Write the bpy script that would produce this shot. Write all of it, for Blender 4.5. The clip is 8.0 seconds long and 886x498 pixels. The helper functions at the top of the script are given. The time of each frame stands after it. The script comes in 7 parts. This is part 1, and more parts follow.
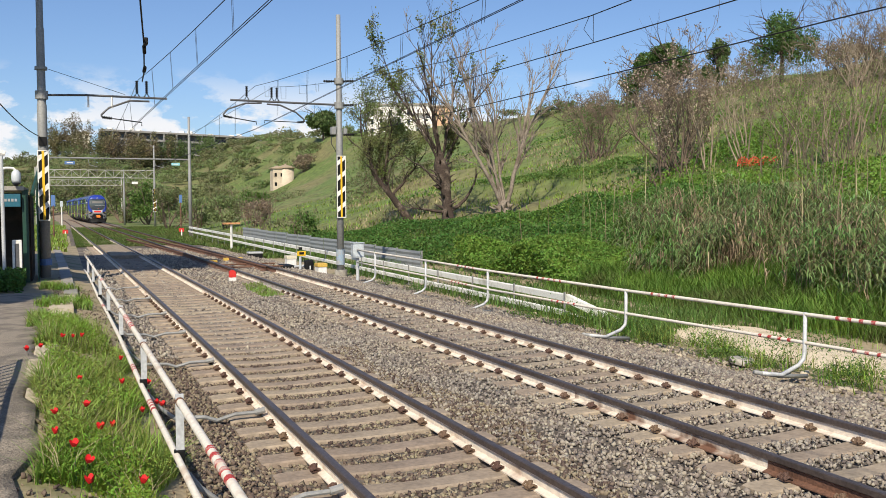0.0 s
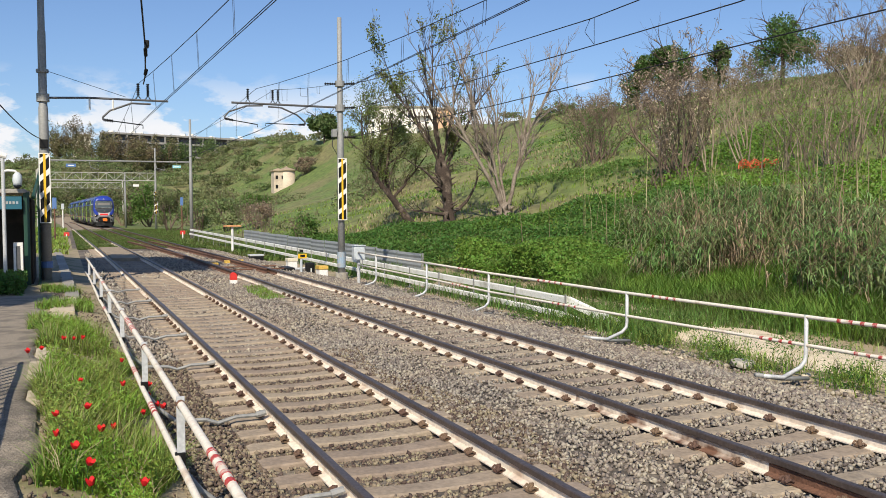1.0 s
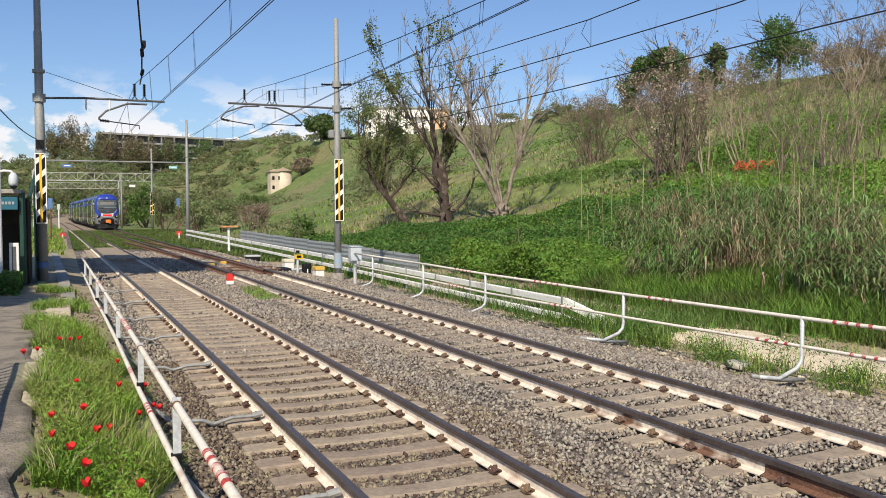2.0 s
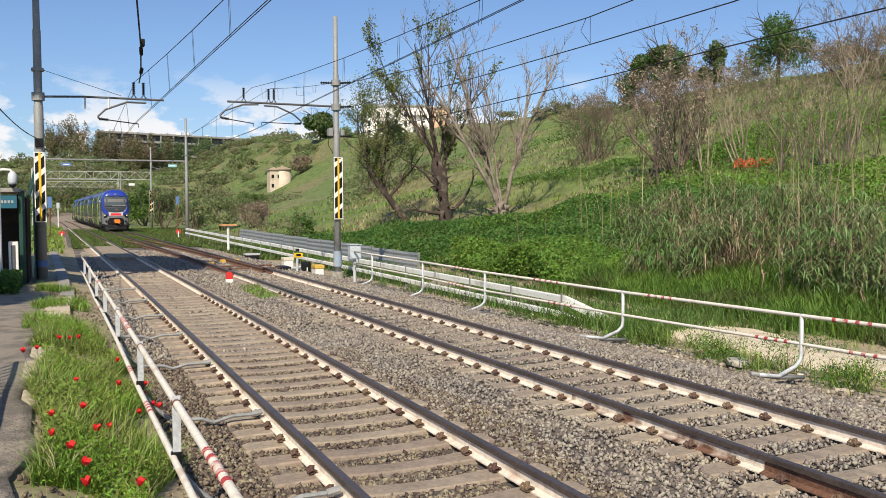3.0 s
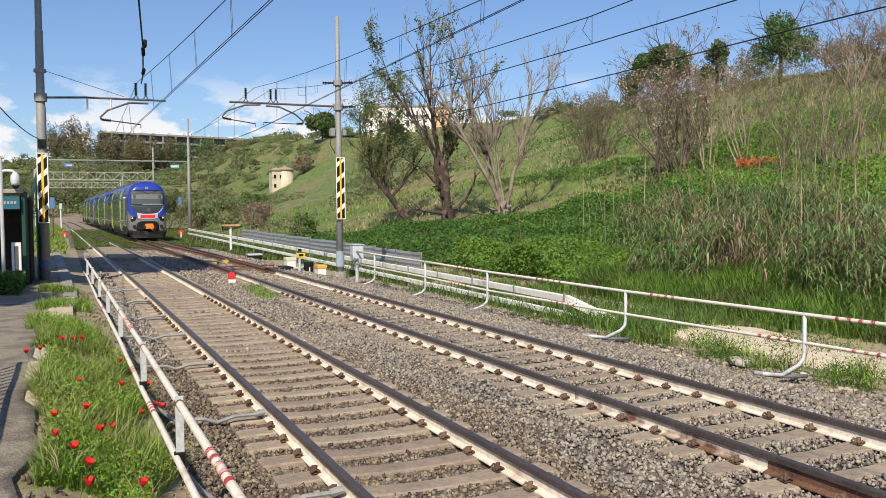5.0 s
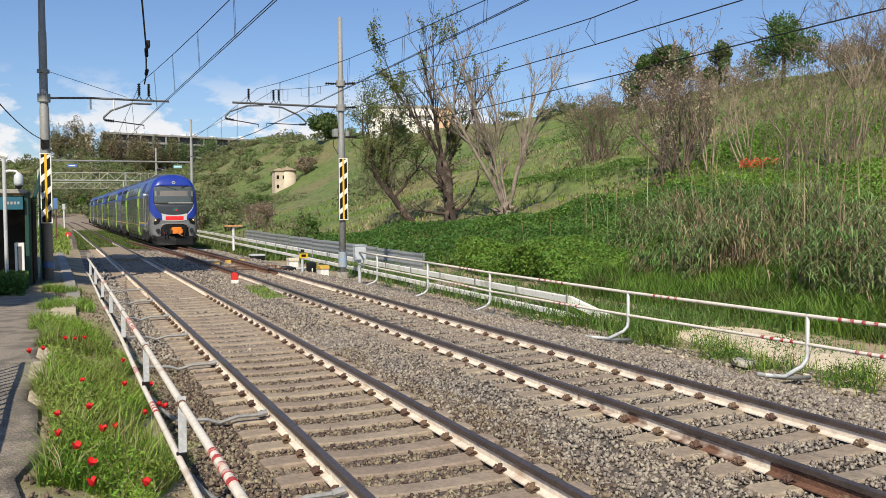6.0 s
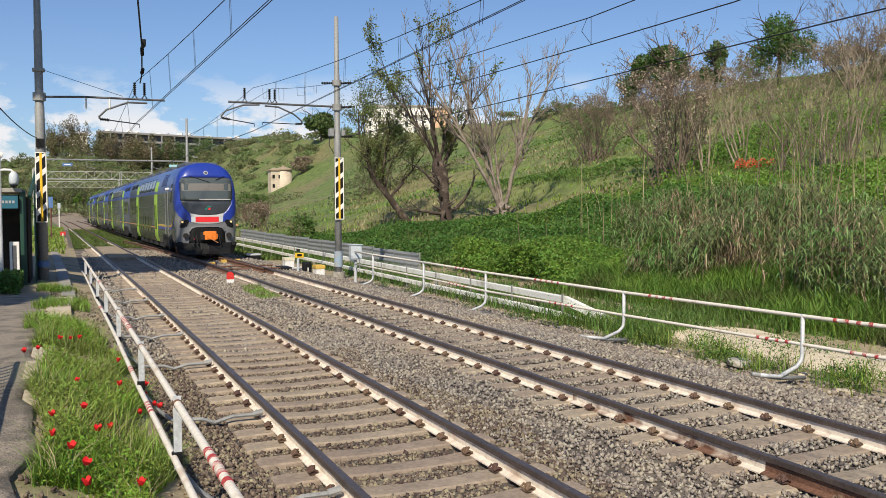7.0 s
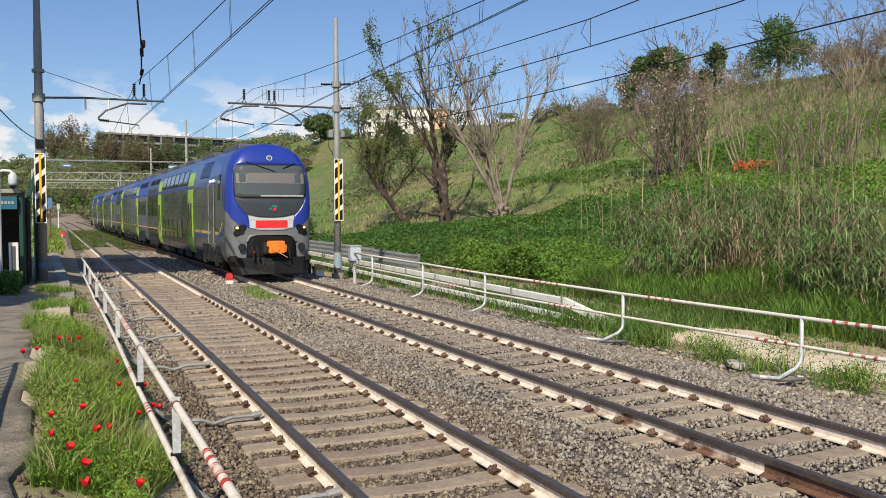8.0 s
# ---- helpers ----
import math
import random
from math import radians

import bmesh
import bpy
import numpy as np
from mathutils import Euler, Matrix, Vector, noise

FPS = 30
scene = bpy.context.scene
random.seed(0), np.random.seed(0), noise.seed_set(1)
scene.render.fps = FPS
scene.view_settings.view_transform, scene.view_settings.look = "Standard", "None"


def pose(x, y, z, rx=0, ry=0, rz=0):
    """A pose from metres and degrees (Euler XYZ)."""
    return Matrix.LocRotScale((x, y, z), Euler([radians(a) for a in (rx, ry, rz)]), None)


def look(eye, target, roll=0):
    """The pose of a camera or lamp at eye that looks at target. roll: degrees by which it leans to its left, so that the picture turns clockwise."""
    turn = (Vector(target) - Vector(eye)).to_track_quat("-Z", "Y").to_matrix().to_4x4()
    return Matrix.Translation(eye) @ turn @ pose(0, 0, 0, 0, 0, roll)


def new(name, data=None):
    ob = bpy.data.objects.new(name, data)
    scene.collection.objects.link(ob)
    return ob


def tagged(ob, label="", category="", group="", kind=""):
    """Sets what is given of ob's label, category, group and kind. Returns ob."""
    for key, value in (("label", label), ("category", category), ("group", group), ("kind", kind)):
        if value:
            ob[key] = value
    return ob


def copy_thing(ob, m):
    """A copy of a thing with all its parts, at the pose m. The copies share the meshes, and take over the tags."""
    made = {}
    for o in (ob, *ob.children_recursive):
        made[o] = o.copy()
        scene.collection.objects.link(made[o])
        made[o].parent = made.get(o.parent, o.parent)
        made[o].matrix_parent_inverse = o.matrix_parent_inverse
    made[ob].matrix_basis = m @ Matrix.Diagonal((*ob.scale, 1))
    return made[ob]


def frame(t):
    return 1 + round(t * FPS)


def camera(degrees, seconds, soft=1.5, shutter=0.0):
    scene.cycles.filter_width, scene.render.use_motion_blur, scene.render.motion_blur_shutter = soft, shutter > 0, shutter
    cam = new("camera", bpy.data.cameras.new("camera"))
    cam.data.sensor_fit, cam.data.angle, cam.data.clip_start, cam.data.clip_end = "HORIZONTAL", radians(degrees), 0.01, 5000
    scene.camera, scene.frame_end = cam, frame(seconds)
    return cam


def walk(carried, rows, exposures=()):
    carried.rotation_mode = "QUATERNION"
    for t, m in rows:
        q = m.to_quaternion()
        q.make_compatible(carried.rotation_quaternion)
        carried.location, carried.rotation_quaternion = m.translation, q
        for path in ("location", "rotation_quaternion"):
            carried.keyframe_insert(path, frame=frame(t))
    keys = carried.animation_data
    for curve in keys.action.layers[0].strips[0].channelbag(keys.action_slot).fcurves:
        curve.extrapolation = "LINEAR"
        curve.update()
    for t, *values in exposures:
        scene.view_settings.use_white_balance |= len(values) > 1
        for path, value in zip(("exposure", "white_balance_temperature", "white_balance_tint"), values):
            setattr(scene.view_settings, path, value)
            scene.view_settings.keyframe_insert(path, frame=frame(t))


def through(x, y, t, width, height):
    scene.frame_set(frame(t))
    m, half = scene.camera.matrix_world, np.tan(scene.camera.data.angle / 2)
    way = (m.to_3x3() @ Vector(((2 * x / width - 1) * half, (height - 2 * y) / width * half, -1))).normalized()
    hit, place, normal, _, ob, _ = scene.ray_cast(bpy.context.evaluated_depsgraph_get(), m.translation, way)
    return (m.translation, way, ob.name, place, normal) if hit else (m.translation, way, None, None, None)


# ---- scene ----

# ---- camera ----
EYE = Vector((-2.837, -7.591, 2.174))


def aim(yaw, pitch, roll):
    y, p = radians(yaw), radians(pitch)
    return look(EYE, EYE + 50 * Vector((math.sin(y) * math.cos(p), math.cos(y) * math.cos(p), math.sin(p))), roll)


cam = camera(53.06, 8.0, soft=0.7)
walk(cam, [(t, aim(*a)) for t, *a in (
    (0.0, 23.073, -2.694, -0.283), (0.5, 22.983, -2.591, -0.295), (1.0, 23.011, -2.533, -0.291),
    (1.5, 23.196, -2.455, -0.178), (3.0, 23.262, -2.592, -0.286), (3.5, 23.210, -2.667, -0.363),
    (4.0, 23.203, -2.668, -0.384), (4.5, 23.193, -2.643, -0.443), (6.0, 22.941, -2.559, -0.383),
    (6.5, 23.150, -2.544, -0.298), (7.0, 23.207, -2.576, -0.277), (7.5, 23.182, -2.596, -0.187),
    (8.0, 23.254, -2.490, -0.203))], [(0.0, 0.15), (4.5, 0.16), (6.5, 0.07), (8.0, 0.04)])

# ---- world and sun ----
SUN_EL, LIGHT = 42, Vector((0.52, 0.854, 0)).normalized()
world = bpy.data.worlds.new("sky")
scene.world = world
world.use_nodes = True
wn, wl = world.node_tree.nodes, world.node_tree.links
back = wn["Background"]
sky = wn.new("ShaderNodeTexSky")
sky.sky_type, sky.sun_disc = "NISHITA", False
sky.sun_elevation, sky.sun_rotation = radians(SUN_EL), math.atan2(-LIGHT.x, -LIGHT.y)
sky.altitude, sky.air_density, sky.dust_density, sky.ozone_density = 50, 1.0, 0.6, 2.5
# white cumulus low over the horizon
co = wn.new("ShaderNodeTexCoord")
mp = wn.new("ShaderNodeMapping")
mp.inputs["Scale"].default_value = (1, 1, 2.0)
cn = wn.new("ShaderNodeTexNoise")
cn.inputs["Scale"].default_value, cn.inputs["Detail"].default_value, cn.inputs["Roughness"].default_value = 10.0, 10, 0.6
cr = wn.new("ShaderNodeMapRange")
cr.inputs["From Min"].default_value, cr.inputs["From Max"].default_value = 0.49, 0.55
sep = wn.new("ShaderNodeSeparateXYZ")
low = wn.new("ShaderNodeMapRange")
low.inputs["From Min"].default_value, low.inputs["From Max"].default_value = 0.15, 0.09
mul = wn.new("ShaderNodeMath")
mul.operation = "MULTIPLY"
mix = wn.new("ShaderNodeMix")
mix.data_type = "RGBA"
mix.inputs["B"].default_value = (9.4, 9.5, 9.8, 1)
wl.new(co.outputs["Generated"], mp.inputs["Vector"])
wl.new(mp.outputs["Vector"], cn.inputs["Vector"])
wl.new(cn.outputs["Fac"], cr.inputs["Value"])
wl.new(co.outputs["Generated"], sep.inputs["Vector"])
wl.new(sep.outputs["Z"], low.inputs["Value"])
wl.new(cr.outputs["Result"], mul.inputs[0])
wl.new(low.outputs["Result"], mul.inputs[1])
wl.new(mul.outputs["Value"], mix.inputs["Factor"])
tint = wn.new("ShaderNodeMix")
tint.data_type, tint.blend_type = "RGBA", "MULTIPLY"
tint.inputs["Factor"].default_value, tint.inputs["B"].default_value = 1.0, (0.93, 1.04, 1.25, 1)
wl.new(sky.outputs["Color"], tint.inputs["A"])
wl.new(tint.outputs["Result"], mix.inputs["A"])
wl.new(mix.outputs["Result"], back.inputs["Color"])
back.inputs["Strength"].default_value = 0.088
sun = new("sun", bpy.data.lights.new("sun", "SUN"))
sun.data.energy, sun.data.angle, sun.data.color = 5.0, radians(0.55), (1.0, 0.905, 0.745)
sun.matrix_world = look((0, 0, 60), Vector((0, 0, 60)) + LIGHT * math.cos(radians(SUN_EL)) - Vector((0, 0, math.sin(radians(SUN_EL)))))


# ---- materials ----
def mat(name, color, rough=0.7, metal=0.0, vary=0.15, scale=3.0, fine=40.0, bump=0.0, second=None, patch=(0.5, 0.65), per=0.0, island=False, spec=0.5, coord="Object"):
    """A surface with grain at two scales; second: a colour that shows in patches; per: variation from piece to piece."""
    m = bpy.data.materials.new(name)
    m.use_nodes = True
    n, l = m.node_tree.nodes, m.node_tree.links
    b = n["Principled BSDF"]
    b.inputs["Roughness"].default_value, b.inputs["Metallic"].default_value = rough, metal
    b.inputs["Specular IOR Level"].default_value = spec
    tc = n.new("ShaderNodeTexCoord")
    n1, n2 = n.new("ShaderNodeTexNoise"), n.new("ShaderNodeTexNoise")
    for k, s in ((n1, scale), (n2, fine)):
        k.inputs["Scale"].default_value, k.inputs["Detail"].default_value = s, 4
        l.new(tc.outputs[coord], k.inputs["Vector"])
    base = n.new("ShaderNodeMix")
    base.data_type = "RGBA"
    base.inputs["A"].default_value = (*color, 1)
    base.inputs["B"].default_value = (*(second or tuple(c * 0.6 for c in color)), 1)
    r = n.new("ShaderNodeMapRange")
    r.inputs["From Min"].default_value, r.inputs["From Max"].default_value = patch
    r.inputs["To Max"].default_value = 1.0 if second else vary * 2
    l.new(n1.outputs["Fac"], r.inputs["Value"])
    l.new(r.outputs["Result"], base.inputs["Factor"])
    hs = n.new("ShaderNodeHueSaturation")
    v = n.new("ShaderNodeMapRange")
    v.inputs["From Min"].default_value, v.inputs["From Max"].default_value = 0.3, 0.7
    v.inputs["To Min"].default_value, v.inputs["To Max"].default_value = 1 - vary, 1 + vary
    l.new(n2.outputs["Fac"], v.inputs["Value"])
    value = v.outputs["Result"]
    if per:
        if island:
            src = n.new("ShaderNodeNewGeometry").outputs["Random Per Island"]
        else:
            src = n.new("ShaderNodeObjectInfo").outputs["Random"]
        pr = n.new("ShaderNodeMapRange")
        pr.inputs["To Min"].default_value, pr.inputs["To Max"].default_value = 1 - per, 1 + per
        l.new(src, pr.inputs["Value"])
        mm = n.new("ShaderNodeMath")
        mm.operation = "MULTIPLY"
        l.new(value, mm.inputs[0])
        l.new(pr.outputs["Result"], mm.inputs[1])
        value = mm.outputs["Value"]
        hr = n.new("ShaderNodeMapRange")
        hr.inputs["To Min"].default_value, hr.inputs["To Max"].default_value = 0.5 - per * 0.06, 0.5 + per * 0.06
        l.new(src, hr.inputs["Value"])
        l.new(hr.outputs["Result"], hs.inputs["Hue"])
    l.new(value, hs.inputs["Value"])
    l.new(base.outputs["Result"], hs.inputs["Color"])
    l.new(hs.outputs["Color"], b.inputs["Base Color"])
    if bump:
        bp = n.new("ShaderNodeBump")
        bp.inputs["Strength"].default_value, bp.inputs["Distance"].default_value = min(1, bump), 0.02
        l.new(n2.outputs["Fac"], bp.inputs["Height"])
        l.new(bp.outputs["Normal"], b.inputs["Normal"])
    return m


def leafy(name, color, second, per=0.35, rough=0.6, through=0.35, scale=0.6):
    """Leaves and blades: colour varies from clump to clump and leaf to leaf, and light passes through."""
    m = mat(name, color, rough, 0, 0.12, scale, 6, 0, second, (0.42, 0.6), per, True, 0.3)
    n, l = m.node_tree.nodes, m.node_tree.links
    b, out = n["Principled BSDF"], n["Material Output"]
    hs = [k for k in n if k.bl_idname == "ShaderNodeHueSaturation"][0]
    t = n.new("ShaderNodeBsdfTranslucent")
    mx = n.new("ShaderNodeMixShader")
    mx.inputs["Fac"].default_value = through
    l.new(hs.outputs["Color"], t.inputs["Color"])
    l.new(b.outputs["BSDF"], mx.inputs[1])
    l.new(t.outputs["BSDF"], mx.inputs[2])
    l.new(mx.outputs["Shader"], out.inputs["Surface"])
    return m


M = {}
M["soil"] = mat("soil", (0.33, 0.265, 0.17), 0.95, 0, 0.2, 0.8, 12, 0.6, (0.17, 0.17, 0.07), (0.5, 0.68))
M["hill"] = mat("hill_grass", (0.112, 0.158, 0.038), 0.95, 0, 0.38, 0.07, 1.1, 0.8, (0.175, 0.162, 0.068), (0.44, 0.64))
M["bed"] = mat("ballast_bed", (0.085, 0.07, 0.056), 0.95, 0, 0.45, 1.2, 22, 1.0, (0.24, 0.20, 0.15), (0.45, 0.7))
M["bed_far"] = mat("ballast_bed_dusty", (0.27, 0.215, 0.16), 0.95, 0, 0.3, 0.5, 9, 0.5, (0.19, 0.16, 0.11), (0.45, 0.7))
M["stone"] = mat("ballast_stone", (0.255, 0.222, 0.187), 0.9, 0, 0.25, 0.5, 30, 0.3, (0.295, 0.245, 0.19), (0.4, 0.65), 0.42, True)
M["stone_warm"] = mat("ballast_stone_dusty", (0.158, 0.118, 0.086), 0.9, 0, 0.2, 0.5, 30, 0.3, (0.195, 0.15, 0.108), (0.4, 0.65), 0.68, True)
M["sleeper"] = mat("sleeper_concrete", (0.33, 0.262, 0.193), 0.9, 0, 0.18, 2.2, 25, 0.35, (0.235, 0.187, 0.138), (0.45, 0.75), 0.14)
M["rail_paint"] = mat("rail_white_paint", (0.76, 0.665, 0.555), 0.8, 0, 0.14, 3, 18, 0.2, (0.42, 0.29, 0.20), (0.50, 0.78))
M["rail_worn"] = mat("rail_paint_flaking", (0.72, 0.63, 0.52), 0.8, 0, 0.15, 1.6, 20, 0.3, (0.17, 0.085, 0.052), (0.44, 0.54))
M["rail_rust"] = mat("rail_rust", (0.16, 0.078, 0.047), 0.85, 0, 0.3, 4, 40, 0.4)
M["rail_top"] = mat("rail_head_steel", (0.155, 0.125, 0.115), 0.46, 0.65, 0.25, 2, 30)
M["clip"] = mat("clip_rust", (0.145, 0.086, 0.057), 0.85, 0, 0.3, 8, 60, 0.4, None, (0.5, 0.65), 0.3)
M["steel"] = mat("galvanised_steel", (0.53, 0.54, 0.54), 0.55, 0.15, 0.14, 2, 30, 0.1)
M["pole"] = mat("pole_steel", (0.29, 0.29, 0.28), 0.65, 0.2, 0.15, 1.2, 20, 0.15)
M["black"] = mat("black_paint", (0.008, 0.008, 0.008), 0.6, 0, 0.2, spec=0.25)
M["rubber"] = mat("black_rubber", (0.015, 0.015, 0.016), 0.8, 0, 0.2)
M["white"] = mat("white_paint", (0.78, 0.76, 0.71), 0.55, 0, 0.1, 4, 30, 0.1, (0.62, 0.56, 0.46), (0.55, 0.8))
M["red"] = mat("red_paint", (0.62, 0.04, 0.03), 0.5, 0, 0.15, 5, 30)
M["yellow"] = mat("yellow_paint", (0.80, 0.48, 0.02), 0.5, 0, 0.1, 5, 30)
M["concrete"] = mat("concrete", (0.42, 0.39, 0.33), 0.9, 0, 0.15, 1.5, 25, 0.3, (0.30, 0.27, 0.22), (0.45, 0.7))
M["asphalt"] = mat("path_asphalt", (0.285, 0.24, 0.185), 0.95, 0, 0.5, 2.6, 55, 1.0, (0.17, 0.145, 0.115), (0.46, 0.62))
M["arm_steel"] = mat("dark_arm_steel", (0.11, 0.11, 0.112), 0.6, 0.3, 0.2, 2, 20)
M["wire"] = mat("copper_wire", (0.025, 0.025, 0.028), 0.6, 0.4, 0.1)
M["pale_bark"] = mat("pale_bark", (0.25, 0.205, 0.16), 0.9, 0, 0.25, 1.5, 14, 0.6, (0.13, 0.098, 0.072), (0.48, 0.66))
M["dkgreen"] = mat("dark_green_paint", (0.012, 0.055, 0.035), 0.5, 0, 0.2, 2, 20)
M["plaster"] = mat("plaster", (0.60, 0.50, 0.38), 0.9, 0, 0.12, 0.4, 5, 0.2, (0.45, 0.36, 0.27), (0.45, 0.7))
M["bark"] = mat("bark", (0.060, 0.042, 0.032), 0.95, 0, 0.35, 2, 16, 1.0, (0.20, 0.155, 0.12), (0.52, 0.7))
M["twig"] = mat("twig", (0.17, 0.125, 0.09), 0.95, 0, 0.25, 1, 8)
M["stem"] = mat("pale_sapling_stem", (0.33, 0.265, 0.185), 0.95, 0, 0.25, 0.6, 6, 0.2, (0.20, 0.155, 0.11), (0.45, 0.65))
M["dark_panel"] = mat("dark_brown_panel", (0.030, 0.022, 0.016), 0.9, 0, 0.3, 2, 20, 0.2, (0.06, 0.045, 0.03), (0.5, 0.7))
M["teal_sign"] = mat("dark_teal_enamel", (0.02, 0.12, 0.17), 0.5, 0, 0.1, 3, 20)
M["leaf"] = leafy("poplar_leaf", (0.175, 0.225, 0.062), (0.225, 0.23, 0.09), 0.35, 0.55, 0.45)
M["dark_leaf"] = leafy("holm_oak_leaf", (0.095, 0.145, 0.046), (0.135, 0.185, 0.062))
M["leaf_oak"] = leafy("oak_spring_leaf", (0.085, 0.15, 0.038), (0.125, 0.20, 0.055), 0.45)
M["bush"] = leafy("bramble_leaf", (0.095, 0.175, 0.035), (0.14, 0.22, 0.05))
# lightened leaf colour: the haze of distance is put into it
M["wood"] = leafy("hazy_wood_leaf", (0.18, 0.225, 0.085), (0.22, 0.205, 0.11), 0.35, 0.6, 0.45)
M["brown_wood"] = leafy("brown_wood_leaf", (0.21, 0.165, 0.10), (0.15, 0.15, 0.065), 0.4, 0.7, 0.3, 0.12)
M["dry"] = leafy("dry_shrub", (0.33, 0.255, 0.18), (0.23, 0.18, 0.115))
M["grass"] = leafy("grass_blade", (0.18, 0.30, 0.04), (0.235, 0.31, 0.07), 0.5)
M["reed"] = leafy("reed_leaf", (0.165, 0.265, 0.075), (0.24, 0.29, 0.12), 0.6, 0.5, 0.4)
M["mown"] = leafy("low_track_grass", (0.10, 0.165, 0.030), (0.145, 0.17, 0.05), 0.4)
M["dry_reed"] = leafy("dry_reed_leaf", (0.34, 0.255, 0.165), (0.22, 0.165, 0.10), 0.4, 0.7, 0.2)
M["train_blue"] = mat("train_blue", (0.020, 0.045, 0.30), 0.3, 0, 0.06, 0.8, 14)
M["train_grey"] = mat("train_grey", (0.088, 0.097, 0.113), 0.22, 0.05, 0.10, 0.8, 14)
M["cab_grey"] = mat("cab_silver_grey", (0.175, 0.178, 0.182), 0.38, 0.1, 0.10, 1.2, 14)
M["plough"] = mat("plough_black_steel", (0.010, 0.010, 0.010), 0.55, 0.0, 0.3, 2.5, 20, 0.15, (0.022, 0.020, 0.018), (0.6, 0.8), spec=0.2)
# blue of the reflected sky put into the upper windows' glass colour
M["sky_blue_glass"] = mat("train_sky_blue_glass", (0.030, 0.050, 0.120), 0.12, 0.0, 0.06, 0.8, 14)
M["emblem_green"] = mat("emblem_green", (0.01, 0.22, 0.16), 0.4, 0, 0.05)
M["train_light"] = mat("train_light_grey", (0.42, 0.42, 0.41), 0.4, 0, 0.06, 1.2, 14)
M["train_dark"] = mat("train_dark_grey", (0.045, 0.052, 0.060), 0.32, 0, 0.12, 1.2, 14)
M["train_black"] = mat("train_underframe", (0.008, 0.008, 0.008), 0.8, 0, 0.3, 2, 20, 0.2, (0.024, 0.021, 0.018))
M["train_green"] = mat("train_green", (0.36, 0.56, 0.07), 0.4, 0, 0.06, 1.2, 14)
M["train_red"] = mat("train_red", (0.80, 0.03, 0.035), 0.4, 0, 0.06, 1.2, 14)
M["orange"] = mat("coupler_orange", (0.85, 0.22, 0.02), 0.55, 0, 0.1, 3, 20)
M["roof"] = mat("train_roof", (0.10, 0.11, 0.14), 0.6, 0, 0.2, 1, 12)
M["glass"] = mat("train_glass", (0.016, 0.019, 0.022), 0.08, 0, 0.05, spec=0.4)
M["screen_glass"] = mat("windscreen_glass", (0.085, 0.100, 0.100), 0.07, 0, 0.05)
# paler than train_blue: sky reflection put into the flank colour
M["sky_lit_blue"] = mat("train_sky_lit_blue", (0.055, 0.095, 0.30), 0.28, 0.1, 0.10, 0.5, 9)
M["orange_mesh"] = mat("orange_plastic_mesh", (0.60, 0.09, 0.035), 0.6, 0, 0.2, 3, 20)

M["brick"] = mat("old_brick", (0.22, 0.13, 0.085), 0.95, 0, 0.25, 4, 30, 0.5, (0.30, 0.24, 0.18), (0.45, 0.65))
M["blue_sign"] = mat("blue_enamel", (0.10, 0.19, 0.40), 0.45, 0, 0.1, 3, 20)
M["pale_blue"] = mat("faded_blue_paint", (0.28, 0.37, 0.46), 0.7, 0, 0.15, 4, 30, 0, (0.36, 0.36, 0.35), (0.45, 0.6))
M["sign_cyan"] = mat("cyan_enamel", (0.30, 0.62, 0.68), 0.45, 0, 0.08, 3, 20)
M["pale_steel"] = mat("pale_steel", (0.50, 0.48, 0.42), 0.6, 0.2, 0.15, 2, 20)
M["pipe"] = mat("weathered_white_pipe", (0.74, 0.68, 0.58), 0.6, 0, 0.10, 5, 25, 0.1, (0.55, 0.43, 0.32), (0.55, 0.75))
M["red_worn"] = mat("worn_red_band", (0.42, 0.05, 0.045), 0.65, 0, 0.2, 14, 50, 0, (0.60, 0.40, 0.34), (0.48, 0.62))
M["red_bright"] = mat("signal_red_paint", (0.62, 0.03, 0.022), 0.6, 0, 0.08, 6, 30)
M["trough"] = mat("whitewashed_concrete", (0.76, 0.76, 0.71), 0.8, 0, 0.10, 2.5, 25, 0.2, (0.46, 0.45, 0.38), (0.5, 0.75))
M["sheet"] = mat("grey_sheet", (0.25, 0.27, 0.28), 0.8, 0.0, 0.14, 1.0, 18, 0.1)
M["pale_grey"] = mat("pale_grey_enamel", (0.52, 0.56, 0.58), 0.5, 0, 0.08, 3, 20)
M["orange_faded"] = mat("faded_orange", (0.62, 0.30, 0.13), 0.7, 0, 0.15, 4, 20)
M["yellow_faded"] = mat("faded_yellow", (0.62, 0.40, 0.08), 0.7, 0, 0.2, 6, 30)
M["cream"] = mat("cream_render", (0.66, 0.60, 0.45), 0.8, 0, 0.1, 1.5, 12)
M["timber"] = mat("worn_timber", (0.32, 0.25, 0.17), 0.9, 0, 0.2, 3, 30, 0.3, (0.22, 0.18, 0.13), (0.45, 0.65))
M["pale_stone"] = mat("pale_worn_stone", (0.52, 0.44, 0.32), 0.9, 0, 0.15, 3, 30, 0.4, (0.36, 0.30, 0.20), (0.5, 0.7))
M["slab"] = mat("path_slab", (0.31, 0.285, 0.25), 0.85, 0, 0.15, 2, 25, 0.2, (0.26, 0.25, 0.22), (0.5, 0.7), 0.12)
M["roof_tile"] = mat("roof_tile", (0.36, 0.28, 0.19), 0.9, 0, 0.2, 2, 16, 0.3)
M["grey_concrete"] = mat("grey_concrete", (0.25, 0.24, 0.225), 0.9, 0, 0.12, 0.3, 4)
